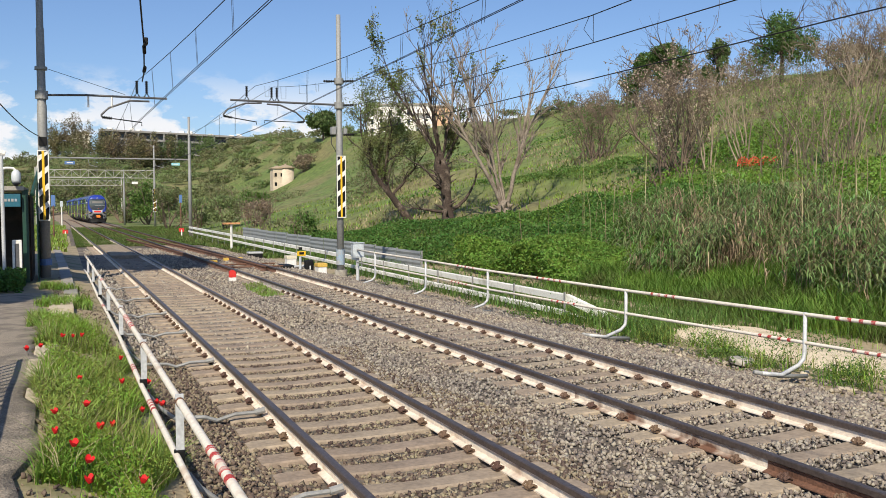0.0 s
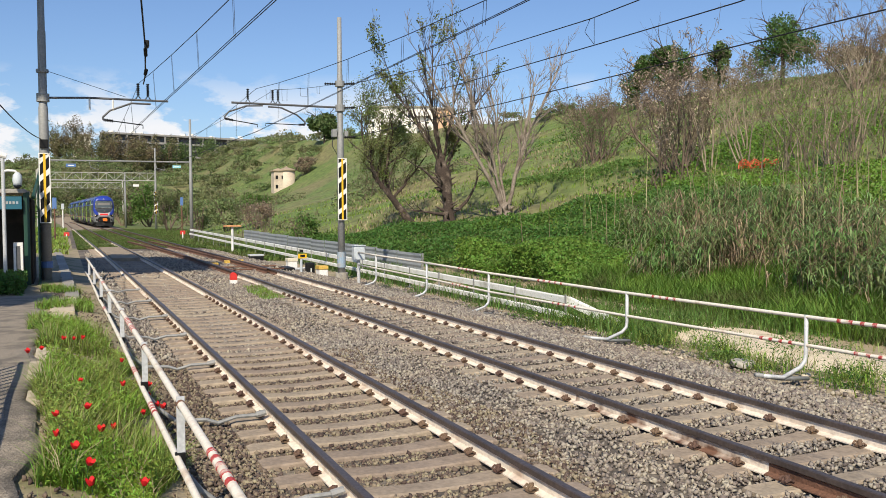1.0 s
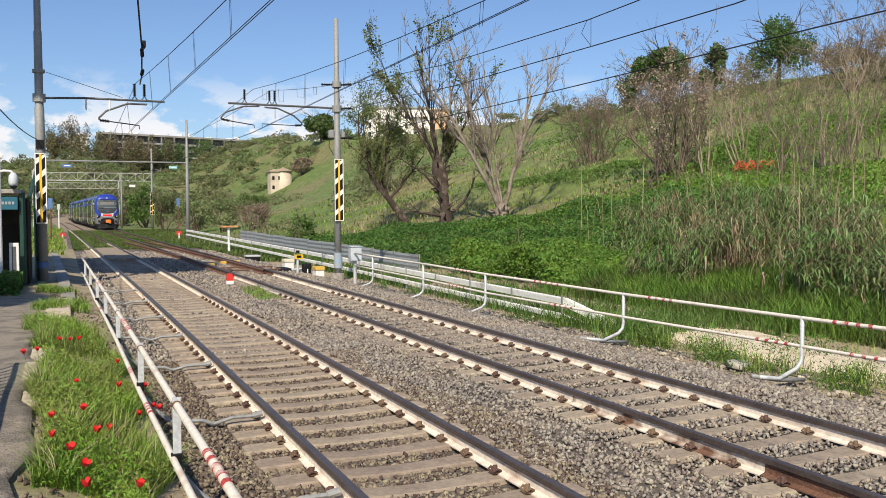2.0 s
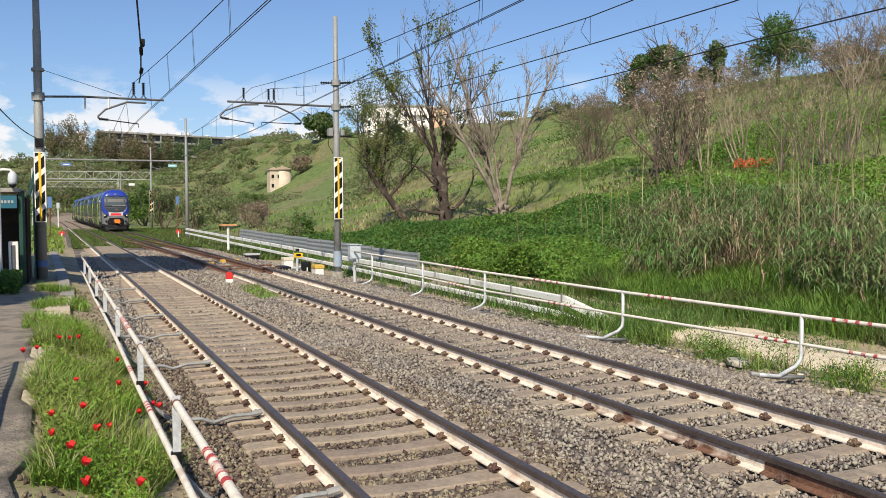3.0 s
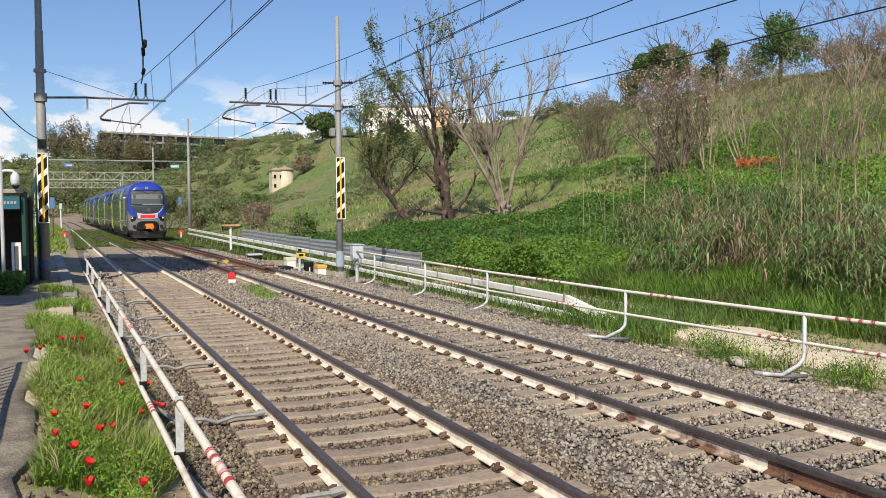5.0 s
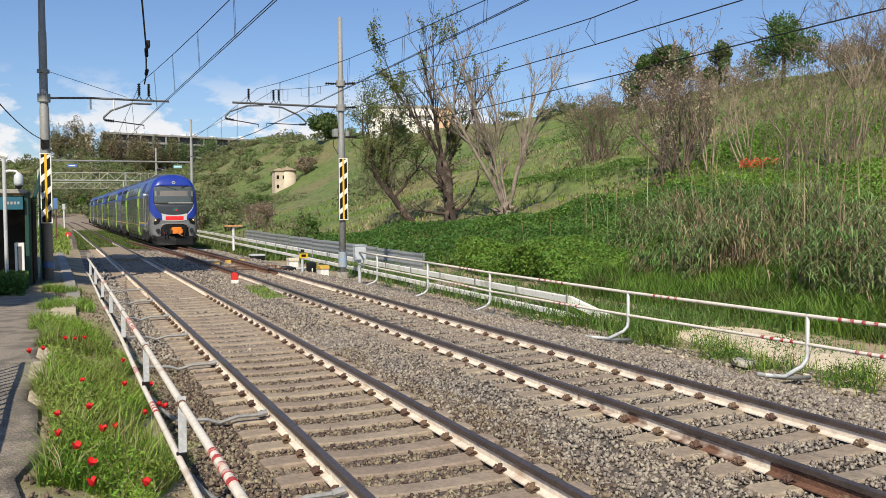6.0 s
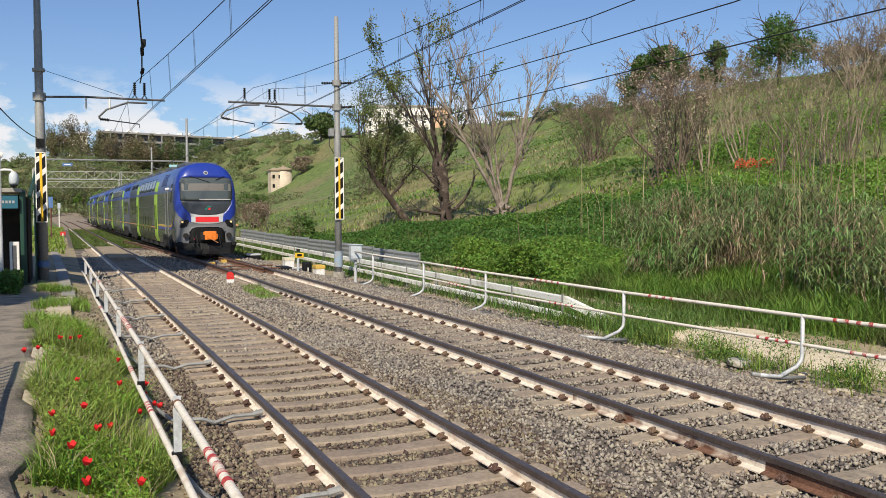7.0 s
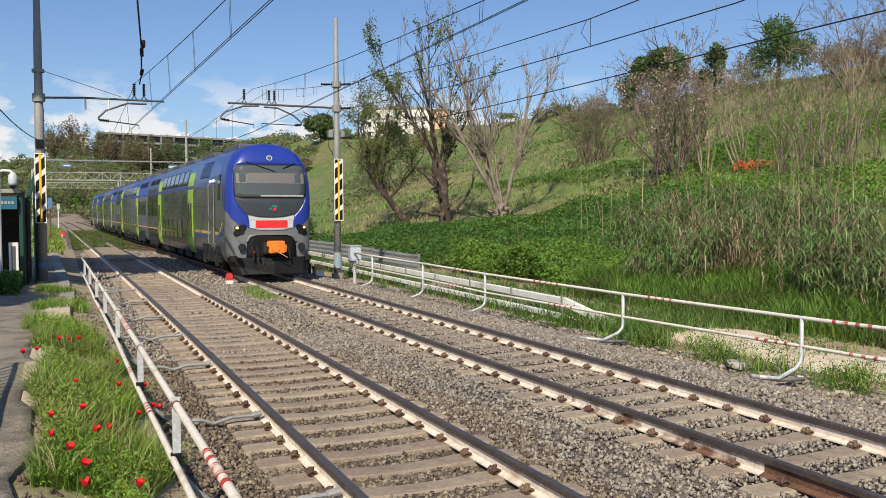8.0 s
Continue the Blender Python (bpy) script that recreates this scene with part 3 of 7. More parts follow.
def build_train():
    train = empty("train", pose(0, 0, 0), "blue and grey double-deck commuter train with lime green doors", "train")
    y = 0.0
    lengths = (25.6, 26.2, 26.2, 25.6)
    for i, ln in enumerate(lengths):
        front, back_cab = i == 0, i == 3
        y0, y1 = y, y + ln
        car = part("car", car_shell(y0, y1 - 0.35, front, back_cab), None, train, "double-deck car, blue above and grey below")
        if not back_cab:
            bm = bmesh.new()
            for k in range(4):
                box(bm, -1.15, 1.15, y1 - 0.36 + k * 0.09, y1 - 0.31 + k * 0.09, 0.9, 3.7, 0.02)
            part("gangway_bellows", bm, M["rubber"], car)
        doors = {0: (8.25, 19.2), 1: (6.5, 19.9), 2: (6.3, 19.9), 3: (6.4, 17.4)}[i]
        s0, s1 = y0 + (8.95 if front else 0.1), y1 - 0.45
        side_panel("orange_stripe", s0, s1, 1.24, 1.30, M["orange_faded"], car)
        side_panel("violet_band", s0, s1, 3.075, 3.17, M["train_blue"], car)
        side_panel("sill_seam", y0 + (2.0 if front else 0.1), s1, 2.36, 2.375, M["train_dark"], car, 0.003)
        side_panel("eave_seam", y0 + (2.0 if front else 0.1), s1, 4.02, 4.035, M["train_dark"], car, 0.003)
        # flat black panels stand in for the shaded openings at the bogies
        for c in ((y0 + 3.4 if not back_cab else y0 + 3.2), y1 - 3.6):
            side_panel("bogie_recess", c - 1.9, c + 1.9, 0.44, 0.98, M["train_black"], car, 0.004)
        for d in doors:
            c = y0 + d
            side_panel("door_frame", c - 0.72, c + 0.72, 0.52, 3.05, M["train_green"], car, 0.010, "lime green door surround")
            side_panel("door_leaf", c - 0.6, c - 0.015, 0.6, 2.72, M["train_green"], car, 0.020)
            side_panel("door_leaf", c + 0.015, c + 0.6, 0.6, 2.72, M["train_green"], car, 0.020)
            side_panel("door_window", c - 0.46, c - 0.12, 1.15, 2.5, M["glass"], car, 0.028, r=0.04)
            side_panel("door_window", c + 0.12, c + 0.46, 1.15, 2.5, M["glass"], car, 0.028, r=0.04)
            side_panel("door_header", c - 0.66, c + 0.66, 3.19, 3.72, M["train_green"], car, 0.012, "lime green panel over the door")
            for e in (-0.80, 0.78):
                side_panel("door_seam", c + e, c + e + 0.02, 0.55, 3.04, M["train_dark"], car, 0.003)
        a, b = y0 + doors[0] + 0.95, y0 + doors[1] - 0.95
        n = 6
        for k in range(n):
            w0, w1 = a + (b - a) * k / n + 0.12, a + (b - a) * (k + 1) / n - 0.12
            side_panel("upper_window_seal", w0, w1, 3.26, 3.90, M["rubber"], car, 0.008, r=0.08)
            side_panel("upper_window", w0 + 0.06, w1 - 0.06, 3.31, 3.86, M["sky_blue_glass"], car, 0.014, "upper window, glass coloured with the reflected sky's blue", r=0.06)
            if k:
                side_panel("lower_window", w0 + 0.1, w1 - 0.1, 1.0, 1.82, M["glass"], car, 0.010, r=0.06)
                side_panel("window_pillar", (w0 + w1) / 2 - 0.02, (w0 + w1) / 2 + 0.02, 1.04, 1.78, M["train_dark"], car, 0.014)
            side_panel("panel_seam", w0 - 0.13, w0 - 0.115, 0.55, 3.04, M["train_dark"], car, 0.0025)
        ends = [(y0 + doors[1] + 1.0, y1 - 0.8)] + ([] if front else [(y0 + 0.7, y0 + doors[0] - 1.0)])
        for e0, e1 in ends:
            m = max(1, int((e1 - e0) / 1.7))
            for k in range(m):
                w0, w1 = e0 + (e1 - e0) * k / m + 0.12, e0 + (e1 - e0) * (k + 1) / m - 0.12
                side_panel("window", w0, w1, 1.95, 2.80, M["glass"], car, 0.010, r=0.06)
                q = (w1 - w0) / 3
                for v in range(3):
                    side_panel("vent", w0 + q * v + 0.06, w0 + q * (v + 1) - 0.06, 3.62, 3.92, M["black"], car, 0.008)
        # equipment on the roof and under the floor
        for k in range(5):
            c = y0 + 3.0 + k * (ln - 6) / 4
            part("roof_unit", boxed(-0.75, 0.75, c - 1.5, c + 1.5, 4.27, 4.47, 0.05), M["roof"], car)
        bm = bmesh.new()
        box(bm, -1.15, 1.15, y0 + 6.5, y1 - 6.5, 0.22, 0.45, 0.05)
        for k in range(5):
            c = y0 + 7.4 + k * (ln - 15) / 4
            box(bm, -1.25, 1.25, c - 0.8, c + 0.8, 0.25, 0.5, 0.04)
        part("underfloor_box", bm, M["train_black"], car)
        bogie(car, y0 + (3.4 if not back_cab else 3.2))
        bogie(car, y1 - 3.6)
        if front:
            cab_details(train, car)
        y = y1
    return train


def strip(name, a, b, material, parent, label="", out=0.012, n=6):
    """A band on the rounded front between two curves of equal count, its rim turned in."""
    def dense(c):
        o = []
        for p, q in zip(c, c[1:]):
            o += [(p[0] + (q[0] - p[0]) * k / 4, p[1] + (q[1] - p[1]) * k / 4) for k in range(4)]
        return o + [c[-1]]
    a, b = dense(a), dense(b)
    bm = bmesh.new()
    rows = []
    for k in range(-1, n + 2):
        f_ = min(1.0, max(0.0, 1 - (1 - k / n) ** 2 if 0 <= k <= n else k))
        o = out if 0 <= k <= n else -0.03
        row = []
        for (ax, az), (bx, bz) in zip(a, b):
            x, z = ax + (bx - ax) * f_, az + (bz - az) * f_
            row.append(bm.verts.new((x, nose(x, z) - o, z)))
        rows.append(row)
    for p, q in zip(rows, rows[1:]):
        for k in range(len(p) - 1):
            bm.faces.new((p[k], p[k + 1], q[k + 1], q[k]))
    return part(name, bm, material, parent, label, True)


def mirror_curve(c):
    """A half curve from the left foot to the crown, carried over to the right foot."""
    return c + [(-x, z) for x, z in c[-2::-1]]


def oval(cx, cz, a, b, turn, n=18):
    t = radians(turn)
    return [(cx + a * math.cos(k) * math.cos(t) - b * math.sin(k) * math.sin(t), cz + a * math.cos(k) * math.sin(t) + b * math.sin(k) * math.cos(t))
            for k in np.linspace(0, 2 * math.pi, n, endpoint=False)]


def cab_details(train, car):
    """The rounded driving cab at the head of the train."""
    outer = [(-0.72, 1.62), (-1.05, 1.72), (-1.27, 1.93), (-1.412, 2.2), (-1.41, 2.6), (-1.394, 3.0), (-1.345, 3.4), (-1.245, 3.76), (-1.07, 4.06), (-0.77, 4.28), (-0.39, 4.39), (0.0, 4.42)]
    inner = [(-0.70, 1.66), (-0.76, 2.02), (-0.98, 2.25), (-1.13, 2.5), (-1.17, 2.75), (-1.18, 3.0), (-1.18, 3.3), (-1.17, 3.5), (-1.10, 3.64), (-0.77, 3.67), (-0.39, 3.67), (0.0, 3.67)]
    strip("blue_mask", mirror_curve(inner), mirror_curve(outer), M["train_blue"], car, "glossy blue ring round the windscreen", 0.012, 8)
    strip("front_apron", mirror_curve([(-1.14, 2.66), (-0.8, 2.66), (-0.4, 2.66), (0, 2.66)]), mirror_curve([(-1.12, 2.45), (-0.86, 2.10), (-0.42, 1.99), (0, 1.965)]), M["train_dark"], car, "dark grey panel under the windscreen", 0.016, 5)
    patch("windscreen_seal", rounded(-1.20, 1.20, 2.585, 3.70, 0.16), M["rubber"], car, "", 0.018)
    screen = patch("windscreen", rounded(-1.165, 1.165, 2.62, 3.665, 0.13), M["screen_glass"], car, "wide dark tinted windscreen", 0.026)
    patch("sun_blind", rounded(-1.12, 1.12, 3.08, 3.42, 0.02), M["blind"], screen, "", 0.030, 3)
    patch("dashboard_edge", rounded(-0.35, 1.10, 2.65, 2.70, 0.02), M["train_light"], screen, "", 0.030, 3)
    strip("light_band", mirror_curve([(-0.76, 2.03), (-0.42, 1.96), (0, 1.94)]), mirror_curve([(-0.70, 1.62), (-0.42, 1.55), (0, 1.54)]), M["train_light"], car, "pale grey band", 0.018, 4)
    patch("white_panel", rounded(-0.72, 0.72, 1.625, 1.86, 0.03), M["pale_grey"], car, "", 0.022, 3)
    patch("red_panel", rounded(-0.53, 0.53, 1.63, 1.87, 0.02), M["train_red"], car, "red panel on the pale band", 0.027, 3)
    for s in (-1, 1):
        # blue that wraps round the corner on to the flank
        bm = bmesh.new()
        rows = []
        for z, ye in ((2.2, 0.62), (2.35, 0.9), (2.6, 1.0), (3.0, 1.05), (3.4, 1.12), (3.76, 1.3), (4.06, 1.45), (4.28, 1.6), (4.38, 1.7)):
            x = side_x(z)
            rows.append([bm.verts.new((s * (x + 0.008), nose(x, z) - 0.01 + (ye - nose(x, z)) * k / 3, z)) for k in range(4)] + [bm.verts.new((s * (x - 0.03), ye + 0.005, z))])
        for p, q in zip(rows, rows[1:]):
            for k in range(4):
                bm.faces.new((p[k], p[k + 1], q[k + 1], q[k]))
        part("blue_cheek", bm, M["train_blue"], car, "", True)
        patch("headlight_housing", oval(s * 1.02, 1.55, 0.25, 0.125, -42 * s), M["black"], car, "", 0.02, 3)
        patch("headlight_rim", oval(s * 1.11, 1.635, 0.085, 0.075, 0), M["glass"], car, "", 0.026, 2)
        patch("headlight", oval(s * 1.11, 1.635, 0.05, 0.045, 0), M["headlight"], car, "lit warm headlight", 0.030, 2)
        patch("tail_lamp", oval(s * 0.95, 1.47, 0.055, 0.05, 0), M["glass"], car, "", 0.026, 2)
        bm = bmesh.new()
        tube(bm, [(s * 0.98, 0.3, 1.0), (s * 0.98, 0.0, 1.0), (s * 0.98, -0.06, 1.0), (s * 0.98, -0.07, 1.0)], [0.09, 0.09, 0.13, 0.12], 18)
        part("buffer", bm, M["train_black"], car)
        bm = bmesh.new()
        tube(bm, [(s * 1.0, 0.32, 1.0), (s * 1.0, 0.12, 1.0)], [0.16, 0.15], 18)
        part("buffer_collar", bm, M["cab_grey"], car)
        for yy in (2.35, 3.42):
            bm = tubed([(s * 1.40, yy, 1.0), (s * 1.475, yy, 1.05), (s * 1.475, yy, 3.1), (s * 1.40, yy, 3.16)], 0.015, 6)
            part("grab_rail", bm, M["pole"], car)
        side_panel("cab_door", 2.42, 3.38, 0.75, 3.04, M["train_grey"], car, 0.012, "grey cab door", sides=(s,))
        side_panel("cab_door_window", 2.65, 3.15, 2.15, 2.9, M["glass"], car, 0.018, sides=(s,), r=0.06)
        side_panel("cab_window_seal", 1.42, 1.86, 2.55, 3.42, M["rubber"], car, 0.010, sides=(s,), r=0.12)
        side_panel("cab_window", 1.48, 1.80, 2.61, 3.36, M["glass"], car, 0.016, sides=(s,), r=0.10)
        for v in (2.38, 3.40, 5.2, 7.1):
            side_panel("seam", v, v + 0.02, 0.55, 3.05, M["train_dark"], car, 0.003, sides=(s,))
        for v in (3.95, 5.05):
            side_panel("louvre_panel", v, v + 0.95, 3.40, 3.98, M["black"], car, 0.010, sides=(s,))
            for k in range(5):
                side_panel("louvre_slat", v + 0.06 + k * 0.18, v + 0.12 + k * 0.18, 3.43, 3.95, M["sky_lit_blue"], car, 0.016, sides=(s,))
        side_panel("hatch", 1.75, 3.5, 3.30, 3.80, M["sky_lit_blue"], car, 0.006, sides=(s,))
        side_panel("yellow_stripe", 1.95, 7.05, 1.36, 1.46, M["yellow_faded"], car, 0.010, "yellow stripe by the cab", sides=(s,))
        side_panel("blue_stripe", 1.85, 7.05, 1.22, 1.355, M["train_blue"], car, 0.008, sides=(s,))
        # the stripes sweep up towards the front
        for m_, lo, hi, o in (("yellow_faded", 0.0, 0.10, 0.012), ("train_blue", -0.14, -0.005, 0.009)):
            bm = bmesh.new()
            rows = []
            for k in range(7):
                t = k / 6
                yy, zz = 1.96 - 0.95 * t, 1.36 + 0.36 * t * t
                rows.append([bm.verts.new((s * (side_x(zz + d) + q), yy - (0.25 * t if d < 0.05 and lo < 0 else 0), zz + d)) for d, q in ((lo, o), (hi, o))])
            for p, q in zip(rows, rows[1:]):
                bm.faces.new((p[0], p[1], q[1], q[0]))
            ob = part("stripe_sweep", bm, M[m_], car)
            ob.modifiers.new("thick", "SOLIDIFY").thickness = 0.01
        # unlit white knobs near the tops of the grab rails
        for yy in (2.35, 2.9):
            bm = bmesh.new()
            bmesh.ops.create_uvsphere(bm, u_segments=12, v_segments=8, radius=0.075, matrix=Matrix.Translation((s * 1.46, yy, 3.2)))
            part("marker_lamp", bm, M["white"], car, "", True)
    part("wiper", tubed([(-0.78, nose(-0.78, 3.78) - 0.03, 3.78), (-0.3, nose(-0.3, 3.62) - 0.05, 3.62), (0.15, nose(0.15, 3.47) - 0.05, 3.47)], 0.014, 5), M["black"], car)
    part("wiper", tubed([(0.85, nose(0.85, 3.76) - 0.03, 3.76), (0.62, nose(0.62, 3.66) - 0.05, 3.66), (0.42, nose(0.42, 3.58) - 0.05, 3.58)], 0.014, 5), M["black"], car)
    patch("lamp_bezel", oval(0, 3.92, 0.10, 0.085, 0), M["steel"], car, "", 0.022, 2)
    patch("roof_lamp", oval(0, 3.92, 0.07, 0.06, 0), M["screen_glass"], car, "", 0.03, 2)
    # shade of the coupler opening painted as a flat black patch on the closed shell
    patch("coupler_recess", [(-0.84, 0.62), (0.84, 0.62), (0.80, 1.18), (0.70, 1.34), (0.5, 1.40), (-0.5, 1.40), (-0.70, 1.34), (-0.80, 1.18)], M["black"], car, "flat black patch in place of the shaded coupler opening", 0.012, 4)
    strip("chin_lip", mirror_curve([(-0.86, 1.2), (-0.74, 1.38), (-0.5, 1.44), (0, 1.45)]), mirror_curve([(-0.79, 1.17), (-0.69, 1.32), (-0.5, 1.385), (0, 1.39)]), M["cab_grey"], car, "", 0.05, 3)
    part("coupler_head", boxed(-0.32, 0.02, -0.22, 0.25, 0.78, 1.16, 0.05), M["train_black"], car)
    bm = bmesh.new()
    box(bm, -0.16, 0.36, -0.34, 0.2, 0.80, 1.20, 0.04)
    tube(bm, [(0.06, -0.37, 0.96), (0.06, -0.33, 0.96)], [0.12, 0.15], 18)
    box(bm, -0.22, -0.15, -0.30, 0.0, 1.02, 1.16, 0.02)
    box(bm, 0.35, 0.42, -0.30, 0.0, 0.84, 1.08, 0.02)
    part("coupler_cover", bm, M["orange"], car, "orange coupler cover")
    part("uncoupling_bar", tubed([(0.08, -0.36, 0.86), (0.25, -0.42, 0.76), (0.42, -0.40, 0.66)], 0.016, 6), M["orange_faded"], car)
    for x0, x1 in ((-0.5, -0.42), (0.52, 0.60), (-0.66, -0.6)):
        part("brake_hose", tubed([(x0, 0.0, 1.0), (x0, -0.2, 0.85), ((x0 + x1) / 2, -0.22, 0.62), (x1, -0.1, 0.55)], 0.024, 8), M["rubber"], car)
    part("hose_tap", tubed([(-0.62, -0.05, 0.84), (-0.62, -0.12, 0.84)], 0.035, 8), M["train_red"], car)
    # plough: two swept plates that meet in the middle
    bm = bmesh.new()
    top = [(-1.42, 0.30, 0.66), (-1.1, 0.05, 0.66), (0, -0.06, 0.66), (1.1, 0.05, 0.66), (1.42, 0.30, 0.66)]
    low = [(-1.22, 0.16, 0.10), (-1.0, -0.16, 0.12), (0, -0.34, 0.14), (1.0, -0.16, 0.12), (1.22, 0.16, 0.10)]
    mid = [((a[0] + b[0]) / 2, (a[1] + b[1]) / 2 + 0.06, 0.36) for a, b in zip(top, low)]
    g = [[bm.verts.new(c) for c in row] for row in (top, mid, low)]
    for p, q in zip(g, g[1:]):
        for k in range(4):
            bm.faces.new((p[k], p[k + 1], q[k + 1], q[k]))
    plough = part("snow_plough", bm, M["plough"], car, "black snow plough")
    plough.modifiers.new("thick", "SOLIDIFY").thickness = 0.04
    for x in (-0.3, 0.02):
        part("plough_rib", tubed([(x, -0.03, 0.62), (x, -0.14, 0.38), (x * 0.95, -0.26, 0.16)], 0.02, 6), M["plough"], plough)
    part("skirt", boxed(-1.32, 1.32, 0.1, 0.6, 0.52, 0.72, 0.05), M["train_black"], car)
    patch("emblem", [(0.03, 2.19), (0.14, 2.19), (0.17, 2.29), (0.09, 2.29)], M["train_red"], car, "small red and green emblem", 0.022, 2)
    for k, q in enumerate((((-0.10, 2.20), (-0.02, 2.20), (0.03, 2.29), (-0.05, 2.29)), ((0.0, 2.31), (0.16, 2.31), (0.22, 2.37), (0.02, 2.37)))):
        patch("emblem", list(q), M["emblem_green"], car, "small red and green emblem", 0.022, 2)


M["blind"] = mat("sun_blind", (0.17, 0.16, 0.145), 0.5, 0, 0.08)
train = build_train()

# ---- overhead line poles ----
def pole_at(x, y, h, base_z, r, label):
    p = empty("catenary_mast", pose(x, y, base_z), label, "mast", "catenary masts")
    part("shaft", tubed([(0, 0, -0.3), (0, 0, h * 0.55), (0, 0, h * 0.555), (0, 0, h * 0.78), (0, 0, h * 0.785), (0, 0, h)], [r, r * 0.92, r * 0.82, r * 0.78, r * 0.68, r * 0.62], 20), M["pole"], p, smooth=True)
    return p


MAST_L = pole_at(-3.41, 22.9, 10.2, -0.2, 0.155, "grey tubular steel mast with a striped board on a plinth")
MAST_R = pole_at(7.04, 25.8, 10.05, -0.45, 0.14, "grey tubular steel mast beside the far track with a striped board")
MAST_F = pole_at(8.19, 79.62, 11.3, -0.45, 0.17, "grey tubular steel mast further down the line")
MAST_G = pole_at(9.3, 128.0, 11.8, -0.45, 0.17, "grey tubular steel mast with a striped board far down the line")
MAST_H = pole_at(6.4, 150.0, 9.2, -0.45, 0.17, "pale steel mast far down the line")


def warning_board(mast, z0, z1, w, tilt):
    """A black and white striped board with a yellow strip, in a white frame."""
    b = part("warning_board", boxed(-w / 2, w / 2, -0.215, -0.19, z0, z1, 0.004), M["black"], mast, "black and white striped board with a yellow strip")
    part("board_frame", frame_bm(w, z0, z1, -0.222), M["white"], b)
    n, h = 4, (z1 - z0) / 4
    for k in range(n):
        bm = bmesh.new()
        zc = z0 + h * (k + 0.35)
        lo, hi = max(zc, z0 + 0.02), zc + 0.19
        q = [(-w / 2 + 0.03, lo), (w / 2 - 0.03, lo + tilt), (w / 2 - 0.03, hi + tilt), (-w / 2 + 0.03, hi)]
        q = [(x, min(max(z, z0 + 0.02), z1 - 0.02)) for x, z in q]
        vs = [bm.verts.new((x, y, z)) for y in (-0.219, -0.214) for x, z in q]
        for g in ((0, 1, 2, 3), (7, 6, 5, 4), (0, 4, 5, 1), (1, 5, 6, 2), (2, 6, 7, 3), (3, 7, 4, 0)):
            bm.faces.new([vs[i] for i in g])
        part("white_stripe", bm, M["white"], b)
    part("yellow_strip", boxed(-0.035, 0.035, -0.226, -0.22, z0 + 0.02, z1 - 0.02), M["yellow"], b)


def frame_bm(w, z0, z1, y):
    bm = bmesh.new()
    t = 0.03
    for a in ((-w / 2, w / 2, z0, z0 + t), (-w / 2, w / 2, z1 - t, z1), (-w / 2, -w / 2 + t, z0 + t, z1 - t), (w / 2 - t, w / 2, z0 + t, z1 - t)):
        box(bm, a[0], a[1], y, y + 0.006, a[2], a[3])
    return bm


warning_board(MAST_L, 2.02, 4.2, 0.33, 0.25)
warning_board(MAST_R, 2.24, 4.63, 0.36, 0.25)
warning_board(MAST_G, 2.2, 5.5, 0.54, 0.3)


def insulator(bm, p, q, r=0.055, n=6):
    p, q = Vector(p), Vector(q)
    pts, rad = [], []
    for k in range(n):
        for f_, rr in ((0.0, 0.45), (0.35, 1.0), (0.5, 1.0), (0.85, 0.45)):
            pts.append(p.lerp(q, (k + f_) / n))
            rad.append(r * rr)
    tube(bm, pts, rad, 8)


# cantilever of the near mast (in the mast's own space)
part("cantilever_arm", tubed([(0.1, 0, 5.93), (1.3, 0, 5.98), (3.75, 0, 5.97)], 0.035, 8), M["arm_steel"], MAST_L)
part("stay_wire", tubed([(0.1, 0, 6.77), (2.45, 0, 6.05)], 0.008, 5), M["wire"], MAST_L)
part("clamp", tubed([(0, 0, 5.8), (0, 0, 6.05)], 0.19, 14), M["pole"], MAST_L)
part("clamp", tubed([(0, 0, 6.7), (0, 0, 6.8)], 0.185, 14), M["pole"], MAST_L)
part("steady_arm", tubed([(3.2, 0, 5.86), (2.6, 0, 5.86), (1.95, 0, 5.6), (1.73, 0, 5.38), (1.74, 0, 5.3)], 0.032, 8), M["arm_steel"], MAST_L)
bm = bmesh.new()
insulator(bm, (1.75, 0, 5.3), (2.05, 0, 5.27))
tube(bm, [(2.05, 0, 5.27), (2.95, 0, 5.17), (2.95, 0, 5.06)], 0.018, 6)
part("registration_arm", bm, M["black"], MAST_L)
for xx in (2.82, 3.12):
    bm = bmesh.new()
    insulator(bm, (xx, 0, 6.12), (xx, 0, 6.52))
    tube(bm, [(xx - 0.1, 0, 5.97), (xx, 0, 6.12), (xx + 0.1, 0, 5.97)], 0.02, 6)
    part("insulator", bm, M["black"], MAST_L, "dark ribbed insulator")
for xx in (1.35, 2.05):
    part("white_rod", tubed([(xx, 0, 5.95), (xx, 0, 5.6)], 0.03, 6), M["white"], MAST_L)
part("plinth", boxed(-0.6, 0.55, -0.5, 0.5, -0.25, 0.2, 0.05), M["brick"], MAST_L, "old brick plinth")
part("blue_band", tubed([(0, 0, 0.62), (0, 0, 0.82)], 0.181, 16), M["blue_sign"], MAST_L)
part("bracket", boxed(-0.12, 0.12, -0.2, 0.2, 4.35, 4.62, 0.02), M["black"], MAST_L)

